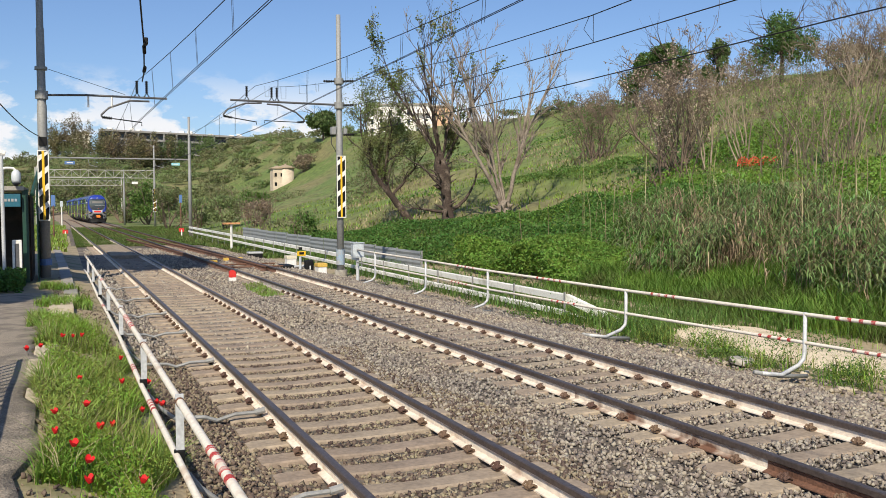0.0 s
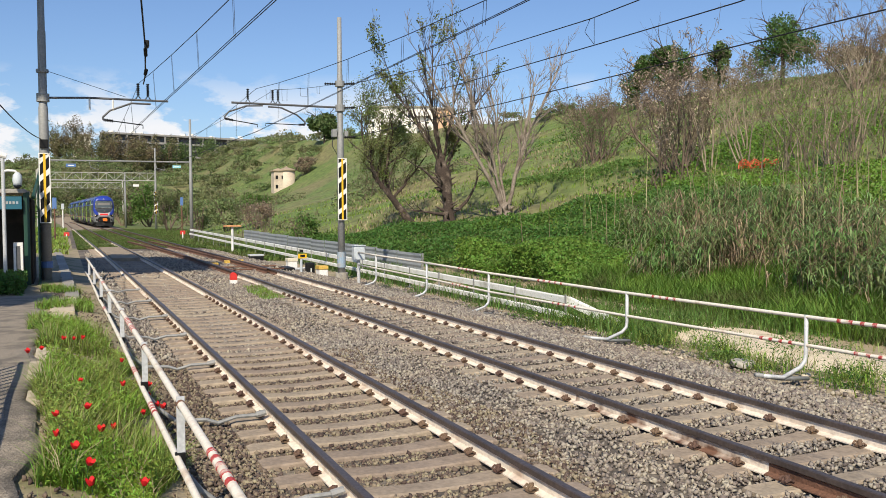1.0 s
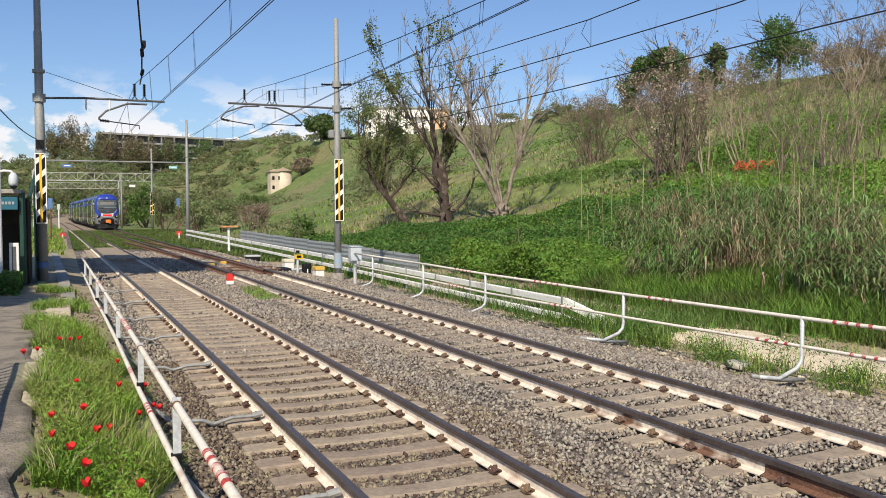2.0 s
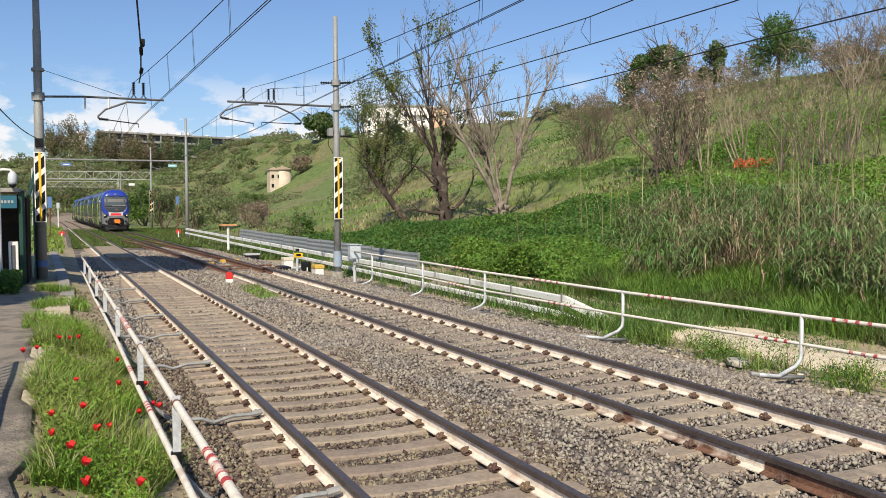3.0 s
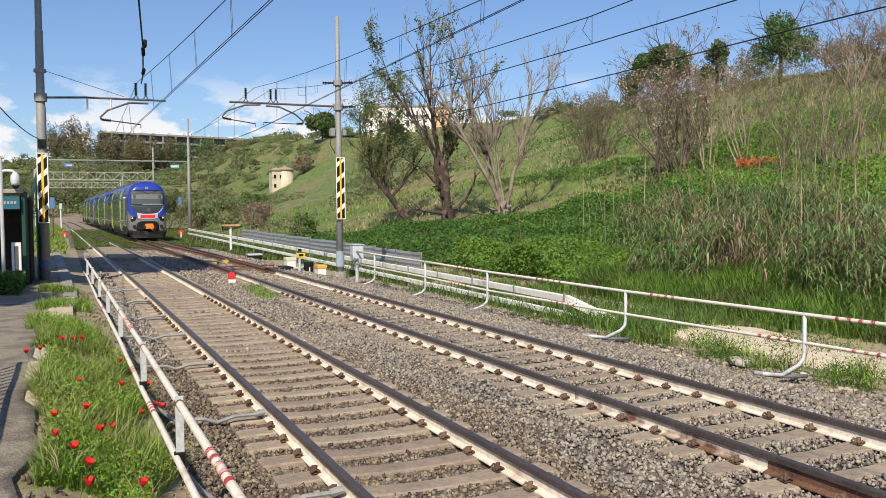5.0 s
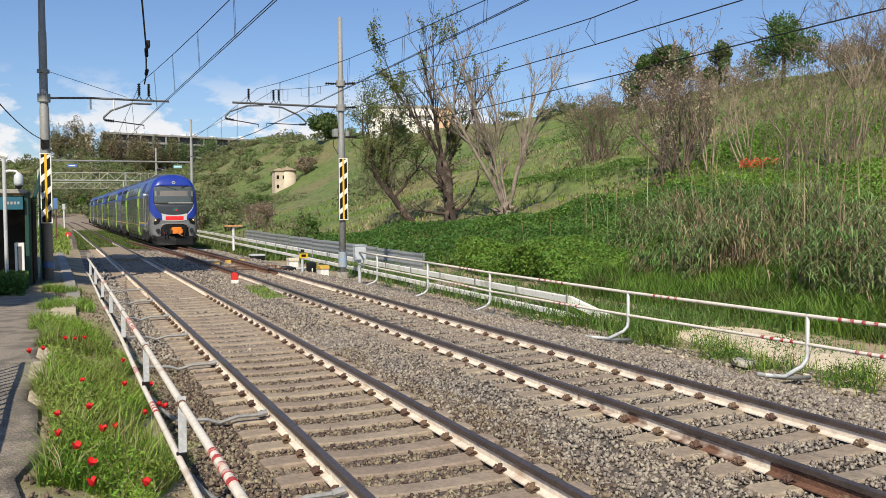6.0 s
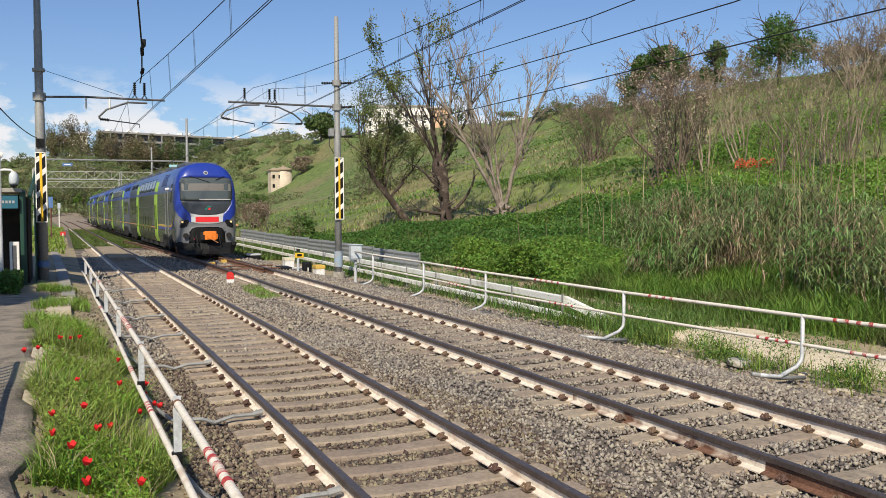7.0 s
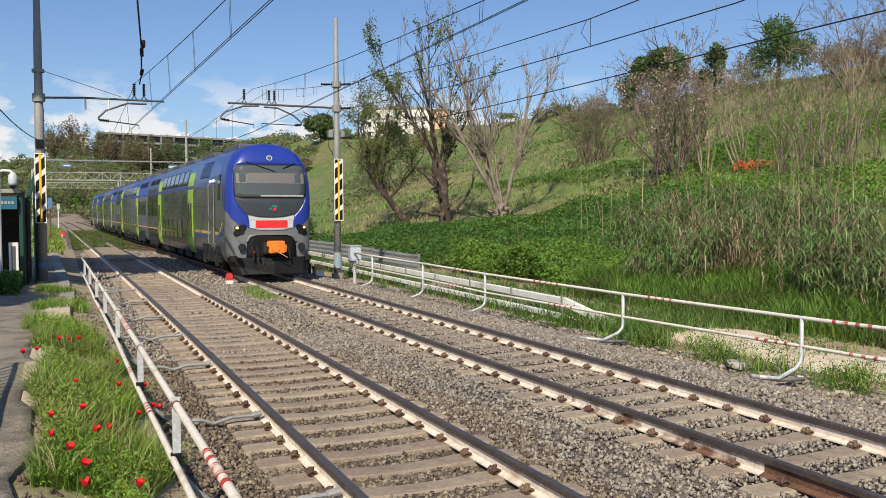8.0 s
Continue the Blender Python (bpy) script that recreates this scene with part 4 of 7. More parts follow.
# cantilever of the far mast
part("cantilever_arm", tubed([(-0.1, 0, 6.6), (-4.15, 0, 6.62)], 0.04, 8), M["arm_steel"], MAST_R)
part("clamp", tubed([(0, 0, 6.45), (0, 0, 6.7)], 0.185, 14), M["pole"], MAST_R)
part("clamp", tubed([(0, 0, 7.4), (0, 0, 7.62)], 0.185, 14), M["pole"], MAST_R)
part("steady_arm", tubed([(-3.0, 0, 6.55), (-3.6, 0, 6.52), (-4.25, 0, 6.28), (-4.42, 0, 6.08), (-4.4, 0, 6.02)], 0.03, 8), M["arm_steel"], MAST_R)
bm = bmesh.new()
insulator(bm, (-4.4, 0, 6.02), (-4.1, 0, 5.97))
tube(bm, [(-4.1, 0, 5.97), (-3.2, 0, 5.84), (-3.2, 0, 5.74)], 0.018, 6)
part("registration_arm", bm, M["black"], MAST_R)
part("drop_tube", tubed([(-2.8, 0, 6.52), (-2.3, 0, 6.5), (-1.7, 0, 6.25), (-1.4, 0, 6.0), (-1.38, 0, 5.9)], 0.032, 8), M["arm_steel"], MAST_R)
bm = bmesh.new()
insulator(bm, (-1.4, 0, 5.9), (-1.65, 0, 5.88))
tube(bm, [(-1.65, 0, 5.88), (-2.9, 0, 5.9), (-2.9, 0, 5.8)], 0.016, 6)
part("registration_arm", bm, M["black"], MAST_R)
for xx in (-3.55, -2.62, -2.42):
    bm = bmesh.new()
    insulator(bm, (xx, 0, 6.78), (xx, 0, 7.16))
    tube(bm, [(xx - 0.1, 0, 6.62), (xx, 0, 6.78), (xx + 0.1, 0, 6.62)], 0.02, 6)
    part("insulator", bm, M["black"], MAST_R, "dark ribbed insulator")
for z in (7.5, 6.58, 5.45):
    bm = bmesh.new()
    insulator(bm, (0.15, -0.05, z), (0.45, -0.5, z - 0.01), 0.05, 5)
    part("insulator", bm, M["black"], MAST_R, "dark ribbed insulator")
bm = bmesh.new()
insulator(bm, (-0.15, 0.0, 7.5), (-0.6, 0.1, 7.5), 0.05, 5)
part("insulator", bm, M["black"], MAST_R, "dark ribbed insulator")
part("switch_box", boxed(-0.34, -0.16, -0.12, 0.12, 5.45, 5.75, 0.03), M["pole"], MAST_R)
part("switch_box", boxed(0.16, 0.30, -0.1, 0.1, 5.45, 5.7, 0.03), M["pole"], MAST_R)
part("cable_loop", tubed([(-0.3, 0, 5.45), (-0.34, -0.05, 5.1), (-0.2, -0.1, 4.85), (-0.17, -0.02, 4.8)], 0.015, 6), M["wire"], MAST_R)
part("blue_stain", tubed([(0, 0, 0.4), (0, 0, 1.0)], 0.166, 16), M["pale_blue"], MAST_R, "faded pale blue band")
part("base_collar", tubed([(0, 0, -0.1), (0, 0, 0.2)], 0.24, 16), M["concrete"], MAST_R)


# ---- wires ----
def sag(p, q, drop, n=14):
    p, q = Vector(p), Vector(q)
    return [p.lerp(q, k / n) - Vector((0, 0, 4 * drop * (k / n) * (1 - k / n))) for k in range(n + 1)]


def wire(name, spans, r, label, category="overhead wire"):
    bm = bmesh.new()
    for s in spans:
        tube(bm, s, r, 5)
    return tagged(part(name, bm, M["wire"]), label, category, "overhead wires")


def line_over(x_off, near, mast_y, end_y, zc, zm, xm, label, lead=None, slack=0.62):
    """Contact wires, messenger and droppers over one track."""
    b = lambda y: float(bend(y))
    for dx in (-0.022, 0.022):
        wire("contact_wire", [[(x_off + near + dx, -30, zc + 0.05), (x_off + dx + near * 0.4, 4, zc + 0.03), (x_off + xm + dx, mast_y, zc - 0.12)],
                              [(x_off + xm + dx, mast_y, zc - 0.12), (x_off + 0.2 + b(79) + dx, 79, zc), (x_off - 0.2 + b(128) + dx, 128, zc), (x_off + b(200), 200, zc)]], 0.0075, label)
    first = sag((x_off + (near if lead is None else lead), -30, zm), (x_off + xm, mast_y, zm), slack)
    rest = sag((x_off + xm, mast_y, zm), (x_off + 0.2 + b(79), 79, zm), 0.7) + sag((x_off + 0.2 + b(79), 79, zm), (x_off - 0.2 + b(128), 128, zm), 0.7)
    m = wire("messenger_wire", [first, rest], 0.009, "thin messenger wire above the track")
    for span in (first, rest):
        for k in range(1, len(span) - 1):
            p = span[k]
            xx = x_off + (p.x - x_off) * 0.85
            for dy in (0.0, 0.12):
                part("dropper", tubed([p + Vector((0, dy, 0)), (xx, p.y + dy + 0.02, zc)], 0.0045, 4), M["wire"], m)


line_over(0.0, -0.05, 22.9, 79, 5.13, 6.33, -0.55, "pair of contact wires over the near track", 0.9)
line_over(TRACK_B, -0.1, 25.8, 79, 5.25, 6.72, 0.22, "pair of contact wires over the far track", slack=1.15)
wire("feeder_wire", [[(7.5, 25.2, 7.04), (7.3, 16, 6.35), (6.9, 7.7, 5.97), (6.6, -1, 5.95), (6.0, -26, 7.0)]], 0.011, "dark feeder wire anchored to the mast")
wire("feeder_wire", [[(7.45, 25.2, 6.1), (7.2, 15, 5.62), (6.9, 7.3, 5.42), (6.9, 3.5, 5.39), (6.2, -26, 6.1)]], 0.011, "dark feeder wire anchored to the mast")
wire("feeder_wire", [[(7.45, 25.2, 5.0), (6.95, 12.7, 4.74), (6.9, 0.7, 4.71), (6.2, -26, 5.2)]], 0.011, "dark feeder wire anchored to the mast")
wire("jumper_wire", [[(7.3, 22.8, 6.85), (7.35, 23.6, 6.4), (7.34, 23.4, 6.05), (7.3, 22.5, 5.96)]], 0.007, "looped jumper wire between two feeders")
for x, w, d in ((4.15, 0.16, 0.38), (4.75, 0.2, 0.45), (5.45, 0.28, 0.34), (6.1, 0.12, 0.3)):
    z = 6.72 + 0.13 * max(0, x - 4.5)
    wire("jumper_wire", [[(x, 25.7, z), (x + 0.01, 25.7, z - d), (x + w - 0.01, 25.7, z - d), (x + w, 25.7, z)]], 0.007, "short looped jumper wire by the cantilever")
wire("dropper_pair", [[(6.9, 7.75, 5.97), (6.9, 7.95, 5.75), (6.9, 7.6, 5.44)], [(6.9, 7.6, 5.97), (6.9, 7.6, 5.44)]], 0.006, "pair of bent droppers between two feeders")
wire("cross_wire", [sag((6.9, 25.8, 7.05), (4.5, 25.8, 6.72), 0.05), sag((4.5, 25.8, 6.72), (-0.7, 79, 6.9), 1.0)], 0.008, "thin wire from mast to cantilever")
wire("anchor_cable", [[(-0.42, 22.9, 6.3), (-0.55, 20.5, 6.25), (-0.91, 16, 6.31), (-1.32, 12, 6.9), (-2.1, 4, 8.4)]], 0.022, "thick dark anchor cable with insulators")
bm = bmesh.new()
insulator(bm, (-0.88, 16.3, 6.30), (-0.80, 17.2, 6.27), 0.05, 6)
cable_ins = tagged(part("cable_insulator", bm, M["black"]), "dark ribbed insulator on the anchor cable", "insulator")
part("clamp", boxed(-0.93, -0.83, 15.7, 16.0, 6.25, 6.42, 0.03), M["black"], cable_ins)
bm = bmesh.new()
insulator(bm, (-0.60, 19.6, 6.26), (-0.56, 20.4, 6.25), 0.055, 6)
tagged(part("cable_insulator", bm, M["black"]), "dark ribbed insulator at the end of the anchor cable", "insulator")
wire("side_cable", [sag((-3.5, 22.7, 4.43), (-4.6, 4, 5.1), 0.35), sag((-3.46, 23.0, 4.43), (-4.0, 60, 6.0), 0.6)], 0.014, "black cable slung from the mast")


# ---- far portals ----
def portal(x0, x1, y, z, lattice, label):
    p = empty("portal_beam", pose(0, y, 0), label, "portal")
    if lattice:
        for zz in (z, z + 1.1):
            part("chord", tubed([(x0, 0, zz), (x1, 0, zz)], 0.05, 6), M["pale_steel"], p)
        n = max(2, int((x1 - x0) / 1.1))
        for k in range(n):
            a, c = x0 + (x1 - x0) * k / n, x0 + (x1 - x0) * (k + 1) / n
            part("brace", tubed([(a, 0, z), (c, 0, z + 1.1)] if k % 2 else [(a, 0, z + 1.1), (c, 0, z)], 0.035, 5), M["pale_steel"], p)
            part("brace", tubed([(a, 0, z), (a, 0, z + 1.1)], 0.03, 5), M["pale_steel"], p)
    else:
        part("beam", tubed([(x0, 0, z), (x1, 0, z)], 0.07, 6), M["pole"], p)
    for xx in ((x0, x1) if lattice else (x0,)):
        part("leg", tubed([(xx, 0, -0.5), (xx, 0, z + 1.6)], 0.13, 8), M["pale_steel"], p)
    for xx in (x0 + (x1 - x0) * 0.3, x0 + (x1 - x0) * 0.75):
        bm = tubed([(xx, 0, z), (xx + 0.1, 0, z - 0.6), (xx + 0.8, 0, z - 0.8)], 0.03, 5)
        part("hanger", bm, M["pole"], p)
    return p


portal(-4.6, 8.2, 79.6, 6.8, False, "steel portal beam across both tracks")
portal(-6.2, 9.3, 128, 6.6, True, "lattice steel portal across the tracks far off")
portal(-7.0, 6.4, 150, 7.4, False, "steel portal beam far down the line")
portal(-7.5, 8.0, 185, 6.9, True, "lattice steel portal far down the line")


def small_sign(x, y, z, w, h, material, label):
    s = tagged(part("sign_plate", boxed(x - w / 2, x + w / 2, y - 0.02, y + 0.02, z - h / 2, z + h / 2, 0.005), material), label, "sign")
    part("bar", boxed(x - w * 0.3, x + w * 0.3, y - 0.026, y - 0.021, z - h * 0.12, z + h * 0.12), M["white"], s)
    part("hanger", tubed([(x, y, z + h / 2), (x, y, z + h / 2 + 0.35)], 0.02, 5), M["pole"], s)


small_sign(6.9, 79.5, 6.35, 0.75, 0.24, M["sign_cyan"], "small pale cyan plate hung from a portal beam")
small_sign(-2.3, 79.5, 6.35, 0.85, 0.3, M["blue_sign"], "small blue plate hung from a portal beam")
small_sign(6.6, 127.8, 5.9, 0.8, 0.34, M["white"], "small white plate hung from a portal beam")
small_sign(-5.2, 127.8, 5.9, 0.9, 0.4, M["white"], "small white plate hung from a portal beam")


# ---- pipe railings ----
def pipe_with_bands(name, pts, r, parent, bands):
    p = part(name, tubed(pts, r, 10), M["pipe"], parent, "white pipe with faded red bands", True)
    for a, n, step in bands:
        for k in range(n):
            i = 0
            t = a + k * step
            for q0, q1 in zip(pts, pts[1:]):
                if min(q0[1], q1[1]) <= t <= max(q0[1], q1[1]):
                    f_ = (t - q0[1]) / (q1[1] - q0[1])
                    c = Vector(q0).lerp(Vector(q1), f_)
                    d = (Vector(q1) - Vector(q0)).normalized()
                    part("red_band", tubed([c - d * 0.035 + Vector((0, 0, 0.0)), c + d * 0.035], r + 0.002, 10), M["red_worn"], p)
                    break


def left_x(y):
    return -2.07 - 0.006 * (y + 1) + float(bend(y)) * 0.8


def railing_left():
    r = empty("pipe_railing", pose(0, 0, 0), "white pipe railing with red bands tied to the near rail", "railing", "pipe railings")
    ys = [-8.2, -4.2, -0.77, 2.25, 5.87, 9.2, 12.4, 16.0, 19.5, 22.0]
    up = [(left_x(y), y, 0.77 + 0.035 * math.sin(y * 1.9)) for y in ys]
    lo = [(left_x(y) - 0.03, y, 0.33 + 0.03 * math.sin(y * 1.3 + 1)) for y in ys]
    pipe_with_bands("pipe", up, 0.029, r, [(-2.9, 5, 0.16), (4.3, 5, 0.15), (11.2, 4, 0.15), (3.7, 3, 0.15)])
    pipe_with_bands("pipe", lo, 0.026, r, [(0.9, 4, 0.13), (3.1, 3, 0.13), (-3.6, 5, 0.14), (10.2, 4, 0.13)])
    for y in ys[1:-1]:
        x = left_x(y)
        bm = bmesh.new()
        box(bm, x - 0.03, x + 0.03, y - 0.012, y + 0.012, 0.24, 0.79, 0.004)
        post = part("post", bm, M["steel"], r, "flat galvanised post")
        part("joint", tubed([(x, y - 0.05, 0.77 + 0.035 * math.sin(y * 1.9)), (x, y + 0.05, 0.77 + 0.035 * math.sin(y * 1.9))], 0.034, 10), M["rail_rust"], post)
        part("clamp", boxed(x - 0.045, x + 0.03, y - 0.03, y + 0.03, 0.27, 0.37, 0.01), M["black"], post)
        b = float(bend(y))
        bm = bmesh.new()
        tube(bm, [(x, y, 0.25), (x + 0.14, y, 0.06), (x + 0.3, y, -0.08), (x + 0.62, y, -0.10), (x + 0.75, y, -0.15), (x + 0.95, y, -0.10), (-0.86 + b, y, -0.10)], 0.022, 8)
        tube(bm, [(-0.92 + b, y, -0.10), (-0.81 + b, y, -0.08)], 0.036, 8)
        part("tie_bar", bm, M["pole"], r, "dull grey tie bar clamped to the rail")


def railing_right():
    r = empty("pipe_railing", pose(0, 0, 0), "white pipe railing with red bands beside the far track", "railing", "pipe railings")
    posts = [(7.9, -8.0), (7.7, -2.2), (7.49, 2.61), (7.3, 7.02), (6.85, 12.3), (6.75, 16.2), (6.7, 20.6), (6.55, 22.1)]
    up = [(x, y, 0.53 + 0.012 * max(0, y - 8) - 0.02 * math.sin(y)) for x, y in posts]
    lo = [(x, y, 0.08 + 0.012 * max(0, y - 8) - 0.015 * math.sin(y + 1)) for x, y in posts]
    pipe_with_bands("pipe", up, 0.03, r, [(1.4, 4, 0.2), (5.6, 4, 0.2), (9.2, 5, 0.22), (13.1, 5, 0.22), (-4, 4, 0.2)])
    pipe_with_bands("pipe", lo, 0.027, r, [(1.1, 4, 0.2), (2.9, 4, 0.2), (8.7, 5, 0.2), (13.5, 5, 0.22), (-4, 4, 0.2)])
    for (x, y), u in zip(posts[:-1], up):
        bm = bmesh.new()
        tube(bm, [(x, y, u[2] + 0.03), (x, y, -0.05), (x - 0.02, y, -0.16), (x - 0.12, y, -0.25), (x - 0.5, y - 0.05, -0.36), (x - 0.9, y - 0.08, -0.30)], 0.032, 10)
        part("post", bm, M["steel"], r, "bent galvanised post", True)
        part("foot_bar", tubed([(x + 0.1, y + 0.05, -0.44), (x - 0.5, y - 0.03, -0.38), (x - 1.05, y - 0.08, -0.27)], 0.033, 8), M["pole"], r, "", True)


railing_left()
railing_right()


# ---- raised cable trough and low sheet fence ----
def cable_trough():
    t = empty("cable_trough", pose(0, 0, 0), "long low white board rail in two tiers beside the line", "cable trough", kind="structure")
    y, k = 10.9, 0
    zt = lambda yy: 0.06 + 0.0075 * (yy - 10.9)
    while y < 74:
        ln = 2.6
        x0, x1 = 8.32 + float(bend(y)), 8.32 + float(bend(y + ln))
        for dz, hh, xo, nm in ((0.0, 0.165, 0.0, "trough_panel"), (-0.38, 0.13, -0.06, "lower_panel")):
            bm = bmesh.new()
            z0, z1 = zt(y) + dz, zt(y + ln) + dz
            vs = []
            for xx, yy, zz in ((x0, y + 0.015, z0), (x1, y + ln - 0.015, z1)):
                for dx, h in ((-0.04, -hh), (0.04, -hh), (0.05, -0.02), (0.04, 0.0), (-0.04, 0.0), (-0.05, -0.02)):
                    vs.append(bm.verts.new((xx + xo + dx, yy, zz + h)))
            for i in range(6):
                bm.faces.new((vs[i], vs[(i + 1) % 6], vs[6 + (i + 1) % 6], vs[6 + i]))
            bm.faces.new(vs[:6])
            bm.faces.new(vs[6:])
            part(nm, bm, M["trough"], t)
        part("support", boxed(x0 - 0.075, x0 - 0.052, y - 0.03, y + 0.03, -0.75, zt(y) + 0.05), M["pole"], t)
        y += ln
    for dz, xo in ((0.0, 0.0), (-0.40, -0.06)):
        bm = bmesh.new()
        vs = []
        for xx, yy, zz in ((8.32, 10.9, 0.06 + dz), (8.9, 9.35, -0.45 + dz * 0.6)):
            for dx, h in ((-0.04, -0.21), (0.04, -0.21), (0.05, -0.02), (0.04, 0), (-0.04, 0), (-0.05, -0.02)):
                vs.append(bm.verts.new((xx + xo + dx, yy, zz + h)))
        for i in range(6):
            bm.faces.new((vs[i], vs[(i + 1) % 6], vs[6 + (i + 1) % 6], vs[6 + i]))
        bm.faces.new(vs[:6])
        bm.faces.new(vs[6:])
        part("trough_end", bm, M["trough"], t)


def sheet_fence():
    f = empty("sheet_fence", pose(0, 0, 0), "low grey ribbed metal sheet fence along the verge", "fence", kind="structure")
    y = 28.0
    while y < 66:
        bm = bmesh.new()
        x = 11.4 + float(bend(y))
        zb = float(land(x, y)) - 0.1
        top = 0.29 + 0.0085 * (y - 28) + random.uniform(-0.02, 0.02)
        rows = []
        for k in range(10):
            zz = zb + (top - zb) * k / 9
            dx = 0.03 if k % 2 else 0.0
            rows.append([bm.verts.new((x + dx, y, zz)), bm.verts.new((x + dx + float(bend(y + 2.9) - bend(y)), y + 2.9, zz))])
        for a, c in zip(rows, rows[1:]):
            bm.faces.new((a[0], a[1], c[1], c[0]))
        ob = part("sheet", bm, M["sheet"], f)
        md = ob.modifiers.new("thick", "SOLIDIFY")
        md.thickness = 0.012
        part("post", boxed(x + 0.04, x + 0.1, y - 0.03, y + 0.03, zb, top + 0.03), M["pole"], f)
        y += 3.0


cable_trough()
sheet_fence()


# ---- lineside equipment ----
def lineside():
    g = empty("equipment_cabinet", pose(6.62, 22.3, -0.5), "pale grey metal box on a post by the mast", "cabinet")
    part("post", tubed([(0, 0, 0), (0, 0, 0.95)], 0.06, 10), M["steel"], g)
    part("box", boxed(-0.2, 0.2, -0.16, 0.16, 0.92, 1.42, 0.03), M["pale_grey"], g)
    part("door", boxed(-0.17, 0.17, -0.172, -0.161, 0.96, 1.38, 0.005), M["pale_grey"], g)
    part("cap", boxed(-0.22, 0.22, -0.19, 0.18, 1.42, 1.45, 0.01), M["pale_grey"], g)
    w = empty("wayside_post", pose(6.2, 45.5, -0.45), "white post with an orange cap beside the track", "post")
    part("shaft", tubed([(0, 0, 0), (0, 0, 1.68)], 0.075, 10), M["white"], w)
    part("cap", boxed(-0.5, 0.5, -0.2, 0.2, 1.68, 1.78, 0.02), M["orange_faded"], w)
    d = empty("dwarf_signal", pose(5.66, 26.0, -0.50), "black dwarf signal with a yellow plate", "signal")
    part("stem", tubed([(-0.15, 0.1, 0), (-0.15, 0.1, 0.9)], 0.05, 8), M["pale_grey"], d)
    part("lamp_case", boxed(-0.0, 0.32, -0.2, 0.15, 0.08, 0.66, 0.08), M["black"], d)
    part("slot", boxed(0.14, 0.18, -0.208, -0.2, 0.25, 0.45), M["white"], d)
    part("plate", boxed(-0.28, 0.06, 0.04, 0.1, 0.82, 1.0, 0.02), M["yellow"], d, "yellow plate")
    part("plate_bar", boxed(-0.2, -0.02, 0.03, 0.039, 0.88, 0.97), M["black"], d)
    part("knob", tubed([(-0.15, 0.07, 1.06), (-0.15, 0.07, 1.16)], 0.07, 8), M["black"], d)
    for x, y, wd, c in ((5.92, 24.6, 0.16, "yellow_faded"), (6.1, 30.2, 0.2, "cream")):
        b = empty("junction_box", pose(x, y, -0.5), "white concrete junction box with a coloured lid", "box", "junction boxes")
        part("body", boxed(-wd, wd, -0.25, 0.25, 0, 0.48, 0.03), M["white"], b)
        part("lid", boxed(-wd - 0.02, wd + 0.02, -0.27, 0.27, 0.48, 0.62, 0.03), M[c], b)
    p = empty("point_machine", pose(5.3, 27.6, -0.35), "dark rounded point machine beside the rail", "point machine", "point machines")
    part("case", boxed(-0.2, 0.24, -0.6, 0.6, 0.0, 0.26, 0.08), M["black"], p)
    part("cable", tubed([(0.2, -0.6, 0.2), (0.5, -0.9, 0.25), (0.8, -1.1, 0.02)], 0.05, 8), M["steel"], p)
    p = empty("point_machine", pose(5.9, 37.0, -0.45), "dark point machine box with a grey lid", "point machine", "point machines")
    part("case", boxed(-0.34, 0.34, -0.3, 0.3, 0, 0.36, 0.05), M["black"], p)
    part("lid", boxed(-0.36, 0.36, -0.32, 0.32, 0.36, 0.44, 0.03), M["steel"], p)
    m = empty("clearance_marker", pose(2.16, 21.7, -0.28), "red and white painted concrete marker post", "marker")
    part("base", boxed(-0.115, 0.115, -0.09, 0.09, 0, 0.2, 0.02), M["white"], m)
    bm = bmesh.new()
    box(bm, -0.11, 0.11, -0.085, 0.085, 0.2, 0.34, 0.02)
    tube(bm, [(0, -0.08, 0.34), (0, 0.08, 0.34)], 0.105, 16)
    part("top", bm, M["red_bright"], m, "red rounded top")
    for x, y in ((3.9, 32.9), (2.95, 31.4), (4.35, 33.2)):
        b = tagged(part("point_stop", boxed(x - 0.22, x + 0.22, y - 0.14, y + 0.14, -0.2, -0.05, 0.02), M["yellow_faded"]), "small yellow block between the turnout rails", "block", "point stops")
    for x, y in ((-2.8, 80), (7.46, 80.5)):
        s = empty("stop_marker", pose(x, y, -0.45), "small red and white marker by the track", "marker", "far markers")
        part("stem", tubed([(0, 0, 0), (0, 0, 0.6)], 0.06, 8), M["white"], s)
        part("plate", boxed(-0.24, 0.24, -0.03, 0.03, 0.4, 0.75, 0.03), M["red"], s)
    # blue route plates on stakes
    for x, y, z in ((9.1, 95, 3.3), (-3.65, 70, 2.9)):
        s = empty("route_plate", pose(x, y, -0.4), "blue plate on a thin stake", "sign", "route plates")
        part("stake", tubed([(0, 0, 0), (0, 0, z)], 0.06, 8), M["rail_rust"], s)
        part("plate", boxed(-0.16, 0.16, -0.05, -0.02, z - 0.1, z + 0.8, 0.01), M["blue_sign"], s)
    # far signals
    for x, y in ((-3.2, 128),):
        s = empty("signal_mast", pose(x, y, -0.4), "slim white signal mast with a lamp head", "signal", "signals")
        part("mast", tubed([(0, 0, 0), (0, 0, 3.6)], 0.09, 8), M["white"], s)
        part("head", boxed(-0.2, 0.2, -0.15, 0.1, 2.9, 3.7, 0.06), M["pale_grey"], s)


lineside()


